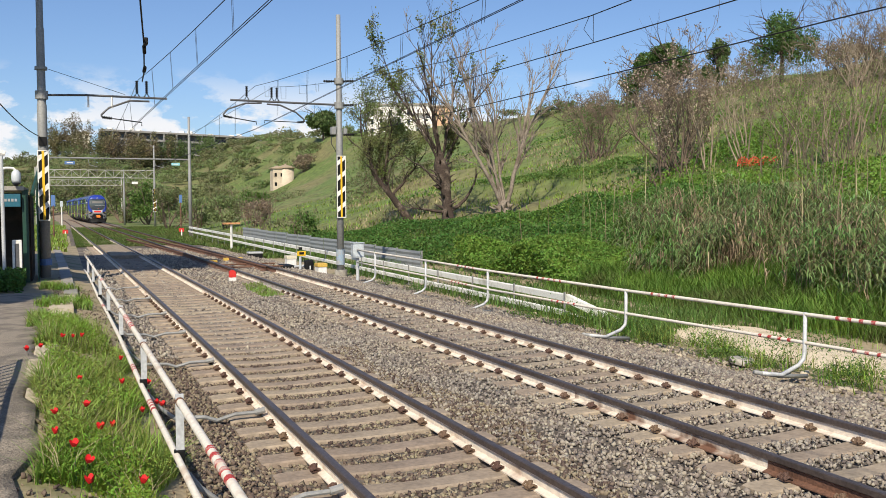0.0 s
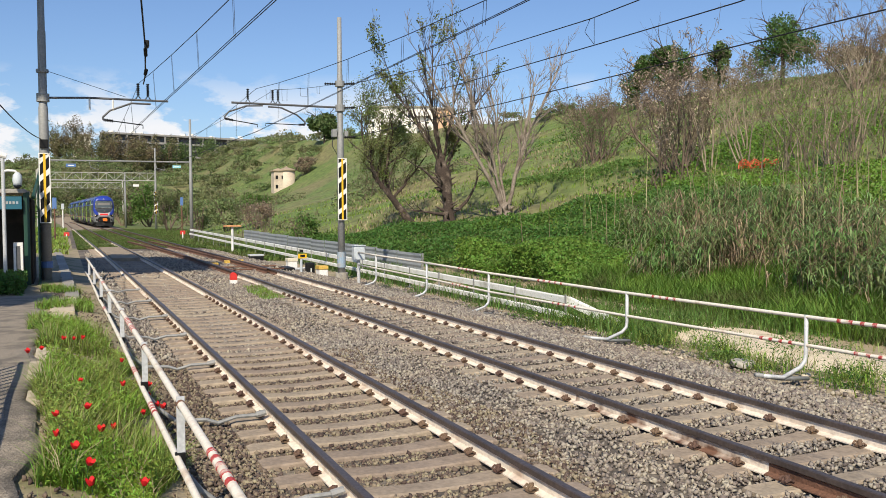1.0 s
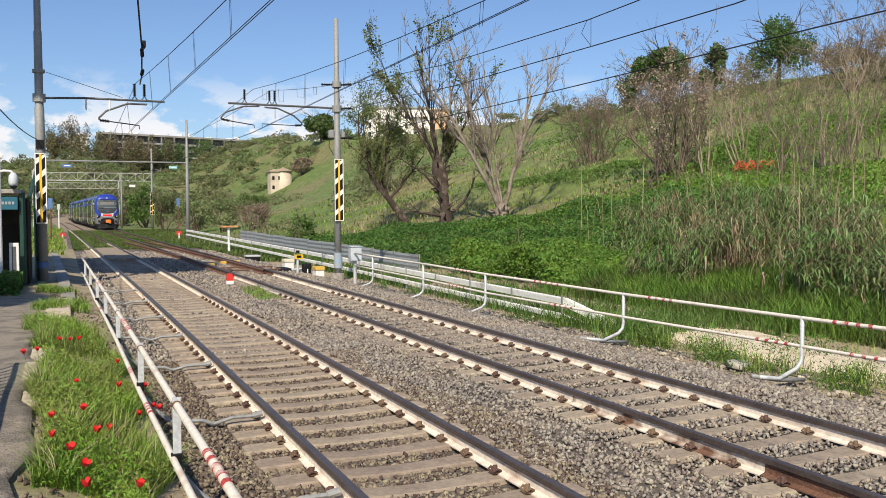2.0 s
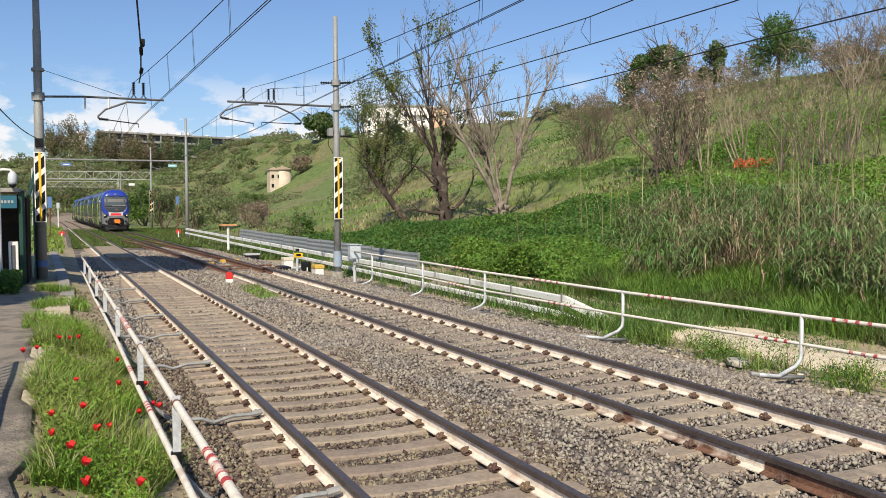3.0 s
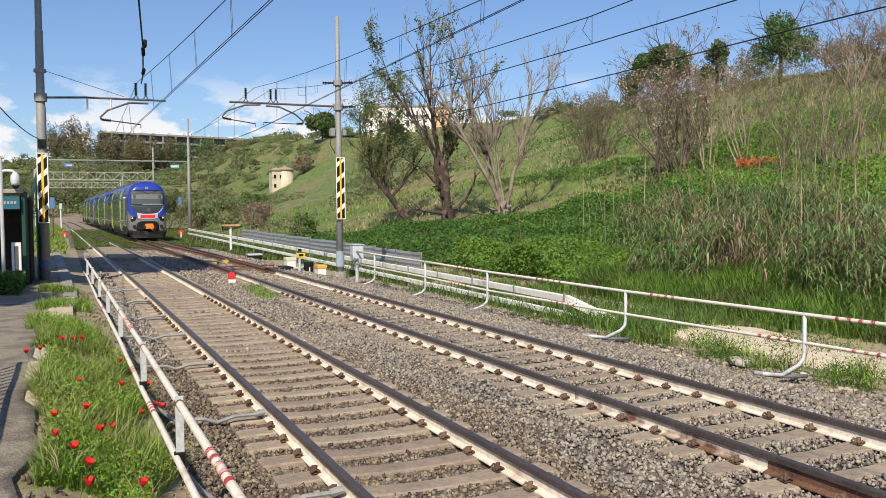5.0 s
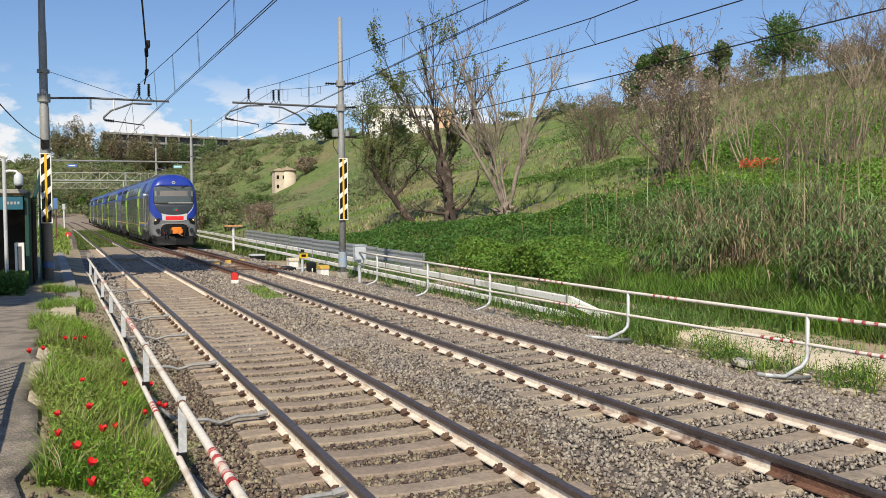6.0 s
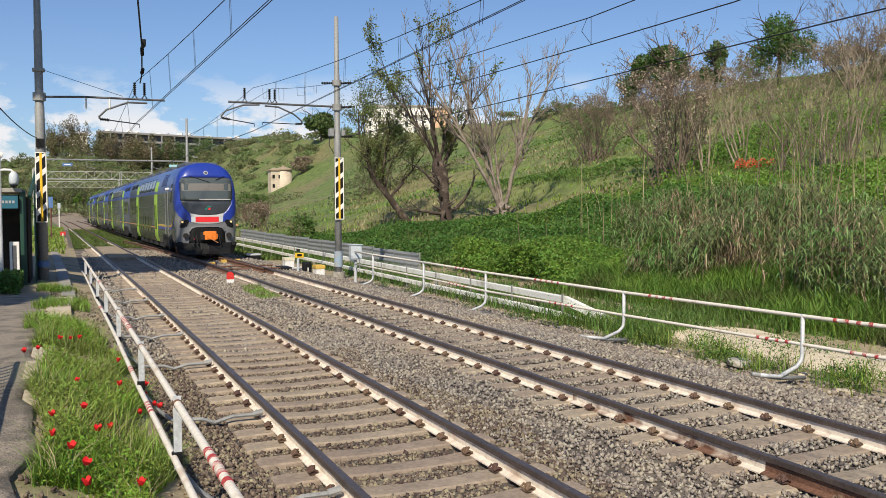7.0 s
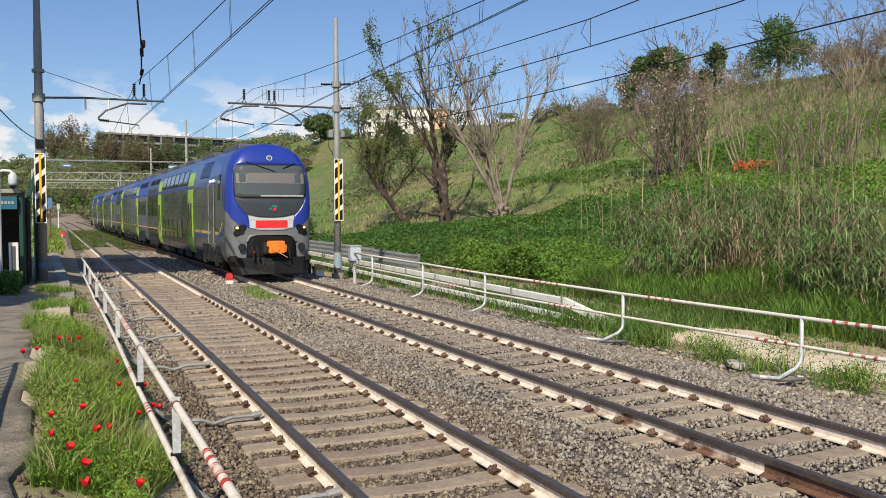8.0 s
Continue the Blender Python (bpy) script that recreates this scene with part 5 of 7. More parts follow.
# ---- turnout in the far track ----
def turnout():
    t = empty("turnout", pose(0, 0, 0), "rusty turnout rails with dark slide plates", "turnout", kind="structure")
    for x_start, x_end in ((TRACK_B - 0.7535 + 0.13, TRACK_B - 1.75), (TRACK_B + 0.62, TRACK_B - 0.30)):
        n = len(RAIL)
        ys = np.arange(25.5, 62, 1.5)
        v = []
        for y in ys:
            f_ = (y - 25.5) / 36.5
            x = x_start + (x_end - x_start) * (0.35 * f_ + 0.65 * f_ * f_) + float(bend(y))
            v += [(x + px, y, pz - 0.004) for px, pz in RAIL]
        f = [(i * n + k, i * n + (k + 1) % n, (i + 1) * n + (k + 1) % n, (i + 1) * n + k) for i in range(len(ys) - 1) for k in range(n)]
        part("switch_rail", mesh("switch_rail", v, f, M["rail_rust"]), None, t, "rusty switch rail")
    for k in range(14):
        y = 25.8 + k * 0.6
        for side in (-1, 1):
            x = TRACK_B + side * 0.70 + float(bend(y))
            part("slide_plate", boxed(x - 0.26, x + 0.26, y - 0.09, y + 0.09, -0.2, -0.165, 0.0), M["rail_rust"], t)
    for y in (27.3, 29.1):
        part("stretcher_bar", tubed([(TRACK_B - 0.9, y, -0.12), (TRACK_B + 1.6, y, -0.12)], 0.03, 6), M["rail_rust"], t)


turnout()

# ---- boarded crossing over the near track ----
cr = empty("crossing_panels", pose(0, 0, 0), "worn timber crossing boards between the rails", "crossing", kind="structure")
for k in range(6):
    y = 37.0 + k * 2.35
    part("board", boxed(-0.62 + float(bend(y)), 0.62 + float(bend(y)), y, y + 2.3, -0.2, -0.03, 0.02), M["timber"], cr)


# ---- verge with path ----
def path_left():
    p = empty("path", pose(0, 0, 0), "cracked asphalt path with a pale worn kerb", "path", kind="structure")
    v, f = [], []
    ys = np.arange(-14, 17.1, 0.5)
    for y in ys:
        e = -3.14 - 0.018 * min(max(y, 0), 9) + 0.07 * math.sin(y * 1.7) + 0.05 * math.sin(y * 4.1)
        for x in (-9.0, -6.5, -5.0, -4.0, e - 0.1, e):
            v.append((x, y, float(land(-3.6, y)) + 0.035 + 0.012 * math.sin(3 * x + 2 * y)))
        v.append((e + 0.02, y, float(land(e, y)) - 0.15))
    n = 7
    for i in range(len(ys) - 1):
        f += [(i * n + k, i * n + k + 1, (i + 1) * n + k + 1, (i + 1) * n + k) for k in range(n - 1)]
    part("asphalt", soup("asphalt", v, f, M["asphalt"], True), None, p)
    for k, (y, x, ln, w) in enumerate(((4.4, -3.16, 1.3, 0.30), (5.9, -3.12, 1.1, 0.3), (7.6, -3.1, 1.4, 0.32), (9.6, -3.05, 1.6, 0.34), (2.6, -3.14, 0.7, 0.24), (11.6, -3.0, 1.5, 0.4), (13.6, -2.95, 1.6, 0.5), (15.5, -2.92, 1.6, 0.55))):
        z = float(land(x, y))
        part("kerb_stone", boxed(x - w / 2, x + w / 2, y - ln / 2, y + ln / 2, z - 0.1, z + 0.06, 0.03), M["pale_stone"], p)
    for k in range(18):
        y = 17.2 + k * 1.75
        x = -2.70 - 0.009 * (y - 17.5) + float(bend(y)) + random.uniform(-0.02, 0.02)
        z = float(land(x, y))
        part("slab", boxed(x - 0.16, x + 0.18, y, y + 1.7, z - 0.1, z + 0.05 + random.uniform(-0.01, 0.01), 0.015), M["slab"], p)


path_left()


def shelter():
    """Dark green metal gate, post and kiosk at the left of the line."""
    s = empty("green_enclosure", pose(0, 0, 0), "dark green metal enclosure with a sign board", "enclosure")
    part("corner_post", boxed(-3.97, -3.81, 21.0, 21.2, -0.2, 2.75, 0.02), M["dkgreen"], s)
    part("side_panel", boxed(-3.9, -3.8, 21.3, 24.5, -0.2, 2.6, 0.01), M["dark_panel"], s, "dark brown board wall")
    for k in range(7):
        part("slat", boxed(-3.79, -3.76, 21.4 + k * 0.45, 21.75 + k * 0.45, 0.0, 2.55, 0.01), M["dark_panel"], s)
    part("roof", boxed(-6.4, -3.9, 20.9, 24.4, 2.72, 2.84, 0.02), M["slab"], s)
    part("back_panel", boxed(-6.2, -4.0, 24.3, 24.4, -0.2, 2.7, 0.01), M["train_black"], s)
    sg = part("sign_board", boxed(-4.9, -4.0, 20.85, 20.92, 2.25, 2.62, 0.01), M["teal_sign"], s, "dark teal sign board")
    for k in range(4):
        part("sign_bar", boxed(-4.42 + k * 0.09, -4.36 + k * 0.09, 20.84, 20.849, 2.40, 2.48), M["pale_blue"], sg)
    part("mesh_frame", boxed(-3.62, -3.56, 21.0, 24.4, 0.0, 0.06), M["dkgreen"], s)
    for k in range(20):
        part("mesh_wire", tubed([(-3.59, 21.05 + k * 0.17, 0.0), (-3.59, 21.05 + k * 0.17, 2.7 + k * 0.045)], 0.010, 4), M["dkgreen"], s)
    for k in range(9):
        part("mesh_wire", tubed([(-3.59, 21.0, 0.2 + k * 0.3), (-3.59, 24.4, 0.2 + k * 0.3)], 0.008, 4), M["dkgreen"], s)
    part("diagonal_brace", tubed([(-3.7, 21.2, 2.6), (-3.55, 24.6, 3.6)], 0.06, 8), M["dkgreen"], s)
    w = empty("white_cabinet", pose(-4.14, 20.5, 0.0), "narrow white cabinet with a grey slotted door", "cabinet")
    part("body", boxed(-0.09, 0.16, -0.12, 0.12, 0.12, 1.30, 0.02), M["white"], w)
    part("door", boxed(-0.02, 0.09, -0.128, -0.12, 0.34, 1.20, 0.005), M["arm_steel"], w)
    part("foot", boxed(-0.12, 0.12, -0.1, 0.1, -0.1, 0.12), M["pole"], w)
    c = empty("camera_pole", pose(-4.42, 20.0, 0.0), "thin grey pole with a white dome lamp", "pole")
    part("pole", tubed([(0, 0, -0.1), (0, 0, 3.75)], 0.05, 10), M["steel"], c)
    part("arm", tubed([(0, 0, 3.3), (0.12, 0, 3.33), (0.3, 0, 3.32), (0.36, 0, 3.25)], 0.035, 8), M["white"], c)
    bm = bmesh.new()
    tube(bm, [(0.36, 0, 3.28), (0.36, 0, 3.2), (0.36, 0, 3.06), (0.36, 0, 2.98), (0.36, 0, 2.92)], [0.05, 0.115, 0.13, 0.12, 0.11], 14)
    dome = part("dome", bm, M["pale_grey"], c, "pale grey dome housing", True)
    bm = tubed([(0.36, 0, 2.925), (0.36, 0, 2.88), (0.36, 0, 2.84), (0.36, 0, 2.815)], [0.11, 0.10, 0.07, 0.02], 14)
    part("dome_glass", bm, M["glass"], dome, "smoked glass", True)
    bm = bmesh.new()
    tube(bm, [(-0.2, 0, 3.8), (0.1, 0, 3.72)], [0.1, 0.08], 10)
    part("camera_head", bm, M["white"], c)


shelter()


def back_railing():
    """The railing behind the path, whose shadow stripes it."""
    f = empty("picket_railing", pose(0, 0, 0), "low metal railing at the back of the path", "railing")
    part("top_rail", tubed([(-3.98, -7, 1.25), (-3.98, 4.2, 1.2)], 0.03, 8), M["steel"], f)
    part("bottom_rail", tubed([(-3.98, -7, 0.55), (-3.98, 4.2, 0.5)], 0.025, 8), M["steel"], f)
    for k in range(45):
        y = -7 + k * 0.25
        part("picket", tubed([(-3.98, y, 0.15), (-3.98, y, 1.22)], 0.022, 5), M["steel"], f)


back_railing()


# ---- buildings far off ----
def tower():
    t = empty("old_tower", pose(47.0, 213.0, 5.2), "small old round plastered tower with a tiled cap", "tower")
    bm = bmesh.new()
    tube(bm, [(1.3, 0, -1.5), (1.3, 0, 7.0)], [2.2, 2.15], 20)
    part("round_wall", bm, M["plaster"], t, "", True)
    bm = bmesh.new()
    box(bm, -2.2, 1.4, -1.7, 1.8, -1.5, 6.7, 0.05)
    part("square_wall", bm, M["plaster"], t)
    part("cap", tubed([(1.3, 0, 6.9), (1.3, 0, 7.1), (1.3, 0, 7.8), (1.3, 0, 8.1)], [2.5, 2.5, 0.35, 0.1], 20), M["roof_tile"], t, "tiled conical cap")
    bm = bmesh.new()
    box(bm, -2.5, 1.0, -2.0, 2.1, 6.7, 6.95, 0.04)
    tube(bm, [(-0.8, 0, 6.95), (-0.8, 0, 7.55)], [1.7, 0.2], 8)
    part("roof", bm, M["roof_tile"], t)
    for x, z in ((-1.5, 5.2), (-1.5, 2.9), (0.0, 5.2)):
        part("window", boxed(x - 0.3, x + 0.3, -1.74, -1.6, z - 0.45, z + 0.45, 0.02), M["black"], t)


tower()


def apartments():
    """A very long concrete apartment block on the far hill, several storeys of loggias."""
    a = empty("apartment_block", pose(0, 0, 0), "very long grey concrete apartment block with recessed loggias", "apartment block")
    p0, p1 = Vector((14, 455, 40.9)), Vector((84, 440, 37.7))
    d = (p1 - p0)
    ln, ux = d.length, d.normalized()
    yaw = math.degrees(math.atan2(d.y, d.x))
    slope = math.degrees(math.asin(-d.z / ln))
    a.matrix_world = pose(p0.x, p0.y, p0.z, 0, slope, yaw)
    part("roof_slab", boxed(0, ln, -1.5, 9, -0.9, 0.0, 0.1), M["grey_concrete"], a)
    part("back_wall", boxed(0, ln, 1.5, 8.5, -20, -0.9), M["shaded_concrete"], a)
    for z in (-3.9, -6.9, -9.9):
        part("floor_slab", boxed(0, ln, -1.2, 1.5, z - 0.9, z + 0.1, 0.05), M["grey_concrete"], a)
    n = 12
    for k in range(n + 1):
        x = ln * k / n
        part("fin_wall", boxed(x - 0.35, x + 0.35, -1.3, 1.5, -20, -0.9), M["grey_concrete"], a)
    for k in range(n * 2):
        x = ln * (k + 0.5) / (n * 2)
        for z in (-2.9, -5.9):
            part("window", boxed(x - 1.0, x + 1.0, 1.42, 1.48, z - 0.7, z + 0.9), M["glass"], a)
    for k in range(9):
        x = ln * (k + 0.5 + 0.3 * math.sin(k * 2.1)) / 9
        part("roof_tank", boxed(x - 1.2, x + 1.2, 2, 5, 0.0, 1.0 + 0.5 * math.sin(k * 1.7), 0.1), M["white"], a)
    b = empty("pale_house", pose(5, 448, 35.5), "pale house among trees on the far hill", "house")
    part("wall", boxed(-4, 4, 0, 8, -12, 3.0), M["cream"], b)
    part("roof", boxed(-4.3, 4.3, -0.4, 8.4, 3.0, 3.3), M["concrete"], b)
    for x in (-2.6, 0, 2.6):
        part("window", boxed(x - 0.7, x + 0.7, -0.06, 0.0, 0.2, 1.8), M["glass"], b)


apartments()


def ridge_house():
    h = empty("ridge_house", pose(84.5, 192, 20.0, 0, 0, -24), "long white apartment house with an orange end bay", "house")
    part("wall", boxed(-20, -0.5, 0, 11, -3, 7.2, 0.05), M["white_wall"], h)
    part("stepped_wing", boxed(-20.5, -12, -1.2, 0.0, -3, 4.0, 0.05), M["white_wall"], h)
    part("orange_bay", boxed(-4.2, 0.4, -0.8, 11.2, -3, 6.5, 0.05), M["orange_wall"], h, "orange plastered bay")
    part("bay_roof", boxed(-4.6, 0.8, -1.2, 11.6, 6.5, 6.75), M["roof_tile"], h)
    part("roof", boxed(-20.5, -4.7, -0.5, 11.5, 7.2, 7.5), M["concrete"], h)
    for z in (0.3, 2.6, 4.8):
        for k in range(7):
            x = -19.2 + k * 2.2
            part("window", boxed(x - 0.34, x + 0.34, -1.26 if x < -12 and z < 4 else -0.05, -1.19 if x < -12 and z < 4 else 0.02, z - 0.2, z + 1.1), M["glass"], h)
        part("window", boxed(-2.2, -1.5, -0.86, -0.79, z - 0.1, z + 1.0), M["glass"], h)
    for z in (2.2, 5.0):
        part("balcony", boxed(-8.8, -5.2, -1.2, 0.0, z, z + 0.9, 0.02), M["white_wall"], h)
    w = empty("low_house", pose(83, 300, 22.5, 0, 0, -15), "low white building behind the hill crest", "house")
    part("wall", boxed(-9, 9, 0, 8, -3, 2.4), M["white_wall"], w)
    part("roof", boxed(-9.4, 9.4, -0.4, 8.4, 2.4, 2.8), M["concrete"], w)


ridge_house()
# ---- plants ----
RNG = np.random.default_rng(7)


def leaf_quads(c, size, rng, droop=0.0, wide=0.55):
    """One pointed leaf of four corners at each centre, turned at random."""
    n = len(c)
    a = rng.normal(size=(n, 3))
    a[:, 2] -= droop
    a /= np.linalg.norm(a, axis=1, keepdims=True)
    b = np.cross(a, rng.normal(size=(n, 3)))
    b /= np.linalg.norm(b, axis=1, keepdims=True) + 1e-9
    s = (size * rng.uniform(0.6, 1.35, n))[:, None]
    v = np.stack([c - a * s, c + b * s * wide, c + a * s, c - b * s * wide], 1).reshape(-1, 3)
    return v, np.arange(4 * n).reshape(-1, 4)


def blade_tris(p, h, w, lean, rng):
    """Grass blades or reed leaves: three triangles each, bent over."""
    n = len(p)
    h = h * rng.uniform(0.55, 1.25, n)
    th = rng.uniform(0, 2 * math.pi, n)
    d = np.stack([np.cos(th), np.sin(th), np.zeros(n)], 1)
    s = np.stack([-np.sin(th), np.cos(th), np.zeros(n)], 1) * (w * rng.uniform(0.7, 1.3, n))[:, None]
    k = (lean * rng.uniform(0.2, 1.6, n) * h)[:, None]
    up = np.stack([np.zeros(n), np.zeros(n), h], 1)
    mid = p + up * 0.55 + d * k * 0.3
    tip = p + up * 0.95 + d * k
    v = np.stack([p - s, p + s, mid - s * 0.8, mid + s * 0.8, tip], 1).reshape(-1, 3)
    i = np.arange(n)[:, None] * 5
    f = np.concatenate([i + np.array([[0, 1, 3]]), i + np.array([[0, 3, 2]]), i + np.array([[2, 3, 4]])], 1).reshape(-1, 3)
    return v, f


def limbs(paths, seg=4):
    """Tapered tubes through lists of (place, radius)."""
    V, F, o = [], [], 0
    for path in paths:
        pts = np.array([q for q, _ in path])
        rad = np.array([r for _, r in path])
        t = np.gradient(pts, axis=0)
        t /= np.linalg.norm(t, axis=1, keepdims=True) + 1e-9
        ref = np.array([0.31, 0.77, 0.55]) if abs(t[0][2]) > 0.5 else np.array([0.1, 0.1, 1.0])
        a = np.cross(t, ref)
        a /= np.linalg.norm(a, axis=1, keepdims=True) + 1e-9
        b = np.cross(t, a)
        ang = np.arange(seg) * 2 * math.pi / seg
        ring = pts[:, None] + rad[:, None, None] * (a[:, None] * np.cos(ang)[None, :, None] + b[:, None] * np.sin(ang)[None, :, None])
        V.append(ring.reshape(-1, 3))
        m = len(pts)
        i = (o + np.arange(m - 1)[:, None] * seg + np.arange(seg)[None]).ravel()
        j = (o + np.arange(m - 1)[:, None] * seg + (np.arange(seg)[None] + 1) % seg).ravel()
        F.append(np.stack([i, j, j + seg, i + seg], 1))
        o += m * seg
    return np.concatenate(V), np.concatenate(F)


def grow(p, d, ln, r, depth, rng, paths, tips, up=0.12, wander=0.16, kids=4, spread=0.55, shrink=0.6, steps=6, first=0.25):
    """One limb and, from its length, its side limbs."""
    p, d = np.array(p, float), np.array(d, float)
    d /= np.linalg.norm(d)
    path = [(p.copy(), r)]
    spots = []
    for k in range(1, steps + 1):
        d = d + rng.normal(size=3) * wander + np.array([0, 0, up])
        d /= np.linalg.norm(d)
        p = p + d * ln / steps
        path.append((p.copy(), max(0.009, r * (1 - 0.75 * k / steps))))
        if k / steps >= first:
            spots.append((p.copy(), d.copy(), r * (1 - 0.75 * k / steps)))
    paths.append(path)
    if depth <= 0:
        tips += [q for q, _, _ in spots]
        return
    for k in range(kids):
        q, dd, rr = spots[int(rng.integers(0, len(spots)))]
        side = rng.normal(size=3)
        side -= dd * side.dot(dd)
        side /= np.linalg.norm(side)
        grow(q, dd + side * spread, ln * shrink * rng.uniform(0.7, 1.2), max(0.011, rr * 0.65), depth - 1, rng, paths, tips, up, wander, kids, spread, shrink, max(3, steps - 1), first)


def thing_tree(name, at, paths, leaf_at, leaf_size, leaf_mat, label, category="tree", bark="bark", group="", seg=5, droop=0.3):
    t = empty(name, pose(*at), label, category, group)
    v, f = limbs(paths, seg)
    part("trunk", soup("trunk", v, f, M[bark], True), None, t, "bare trunk and limbs")
    if leaf_at is not None and len(leaf_at):
        lv, lf = leaf_quads(np.array(leaf_at), leaf_size, RNG, droop)
        part("crown", soup("crown", lv, lf, M[leaf_mat]), None, t, "sparse leaves")
    return t


def near_tips(tips, n, spread, rng, keep=None):
    tips = np.array(tips)
    c = tips[rng.integers(0, len(tips), n)] + rng.normal(size=(n, 3)) * spread
    return c if keep is None else c[keep(c)]


def rooted(x, y, sink=0.15):
    return (x, y, float(land(x, y)) - sink)


# three old pollards at the foot of the slope
def pollard_thick():
    rng = np.random.default_rng(21)
    paths, tips = [], []
    trunk = [((0, 0, -0.3), 0.56), ((0.05, 0, 0.5), 0.42), ((0.0, 0.05, 1.1), 0.36), ((-0.06, -0.05, 1.7), 0.30), ((-0.15, 0, 2.3), 0.34), ((-0.22, 0.05, 2.8), 0.46), ((-0.35, 0, 3.4), 0.50), ((-0.5, 0, 3.9), 0.42), ((-0.6, 0, 4.4), 0.24)]
    paths.append([(np.array(p, float), r) for p, r in trunk])
    for k in range(38):
        z, a = rng.uniform(0.2, 4.1), rng.uniform(0, 6.28)
        c = np.array((-0.12 * z + 0.33 * math.cos(a), 0.33 * math.sin(a), z))
        o_ = np.array((math.cos(a), math.sin(a), 0.5))
        paths.append([(c - o_ * 0.2, 0.09), (c + o_ * 0.03, rng.uniform(0.07, 0.13)), (c + o_ * 0.12, 0.06), (c + o_ * rng.uniform(0.2, 0.6), 0.02)])
    for k, (dx, dy, z, ln, r) in enumerate(((-0.36, 0.2, 3.9, 9.0, 0.15), (-0.28, -0.1, 4.2, 9.0, 0.16), (-0.02, 0.25, 4.2, 9.2, 0.16), (0.12, -0.1, 4.1, 9.0, 0.15), (0.42, 0.1, 3.8, 8.6, 0.14),
                                             (-0.70, -0.1, 3.4, 5.0, 0.11), (0.75, 0.2, 3.3, 5.0, 0.10), (-0.5, 0.5, 3.9, 7.0, 0.12))):
        grow((-0.4, 0, z), (dx, dy, 1.0), ln * 0.83, r * 0.68, 2, rng, paths, tips, 0.07, 0.14, 9, 0.42, 0.34, 8, 0.15)
    grow((0.2, 0, 1.0), (0.9, 0, 0.35), 3.2, 0.14, 1, rng, paths, tips, 0.12, 0.1, 3, 0.5, 0.4, 5)
    grow((-0.2, 0, 0.9), (-1, 0, 0.15), 2.6, 0.12, 1, rng, paths, tips, 0.05, 0.16, 3, 0.6, 0.4, 5)
    grow((-0.4, 0, 2.6), (-0.9, 0, 0.5), 3.0, 0.1, 1, rng, paths, tips, 0.05, 0.22, 4, 0.6, 0.5, 5)
    leaf = near_tips(tips, 9000, 0.14, rng, lambda c: (np.sin(c[:, 0] * 1.7 + 1.0) + 0.35 * np.sin(c[:, 2] * 2.1) > 0.15))
    thing_tree("pollard_tree", rooted(19.4, 43.8), paths, leaf, 0.085, "leaf", "gnarled thick pollard tree with upright limbs and young leaves", seg=7)


def pollard_splayed():
    rng = np.random.default_rng(33)
    paths, tips = [], []
    paths.append([(np.array(p, float), r) for p, r in (((0, 0, -0.3), 0.55), ((0.05, 0, 0.3), 0.46), ((-0.05, 0, 0.8), 0.50), ((0, 0, 1.15), 0.40), ((0, 0, 1.4), 0.2))])
    for k in range(20):
        a, z = rng.uniform(0, 6.28), rng.uniform(0.1, 1.2)
        c, o_ = np.array((0.36 * math.cos(a), 0.36 * math.sin(a), z)), np.array((math.cos(a), math.sin(a), 0.5))
        paths.append([(c - o_ * 0.2, 0.14), (c + o_ * 0.05, 0.15), (c + o_ * 0.15, 0.08), (c + o_ * rng.uniform(0.2, 0.6), 0.02)])
    for dx, dy, ln, r in ((-0.36, 0.1, 10.9, 0.135), (-0.05, 0.2, 10.8, 0.115), (0.24, -0.1, 10.8, 0.13), (-0.20, -0.2, 9.6, 0.09), (0.38, 0.2, 10.2, 0.115), (0.12, 0.3, 10.2, 0.09), (-0.46, 0.0, 8.4, 0.08)):
        grow((dx * 0.4, 0, 0.9), (dx, dy, 1.0), ln, r, 2, rng, paths, tips, 0.03, 0.10, 14, 0.42, 0.27, 10, 0.2)
    leaf = near_tips(tips, 520, 0.2, rng, lambda c: c[:, 0] < -1.0)
    thing_tree("pollard_tree", rooted(21.6, 40.3), paths, leaf, 0.07, "leaf", "bare pollard tree with pale splayed limbs from one stool", bark="pale_bark", seg=6)


def leaning_tree():
    rng = np.random.default_rng(5)
    paths, tips = [], []
    paths.append([(np.array(p, float), r) for p, r in (((0, 0, -0.3), 0.42), ((-0.6, 0.1, 0.6), 0.28), ((-1.5, -0.1, 1.7), 0.22), ((-2.4, 0, 2.8), 0.16), ((-2.9, 0, 3.4), 0.08))])
    for dx, ln, x0, z0 in ((-0.25, 5.0, -2.6, 2.9), (0.1, 5.4, -2.6, 2.9), (0.35, 4.8, -2.3, 2.5), (-0.5, 3.6, -2.3, 2.5), (0.55, 4.0, -1.6, 1.7), (-0.1, 5.2, -2.8, 3.2), (-0.7, 3.0, -1.2, 1.2), (0.0, 4.0, -1.8, 1.9)):
        grow((x0, 0, z0), (dx, rng.uniform(-0.4, 0.4), 1), ln, 0.13, 2, rng, paths, tips, 0.06, 0.15, 6, 0.7, 0.45, 6)
    leaf = near_tips(tips, 14000, 0.22, rng)
    thing_tree("leaning_tree", rooted(19.2, 49.4), paths, leaf, 0.062, "leaf", "leaning tree with a thin leafy crown", seg=6)


pollard_thick()
pollard_splayed()
leaning_tree()


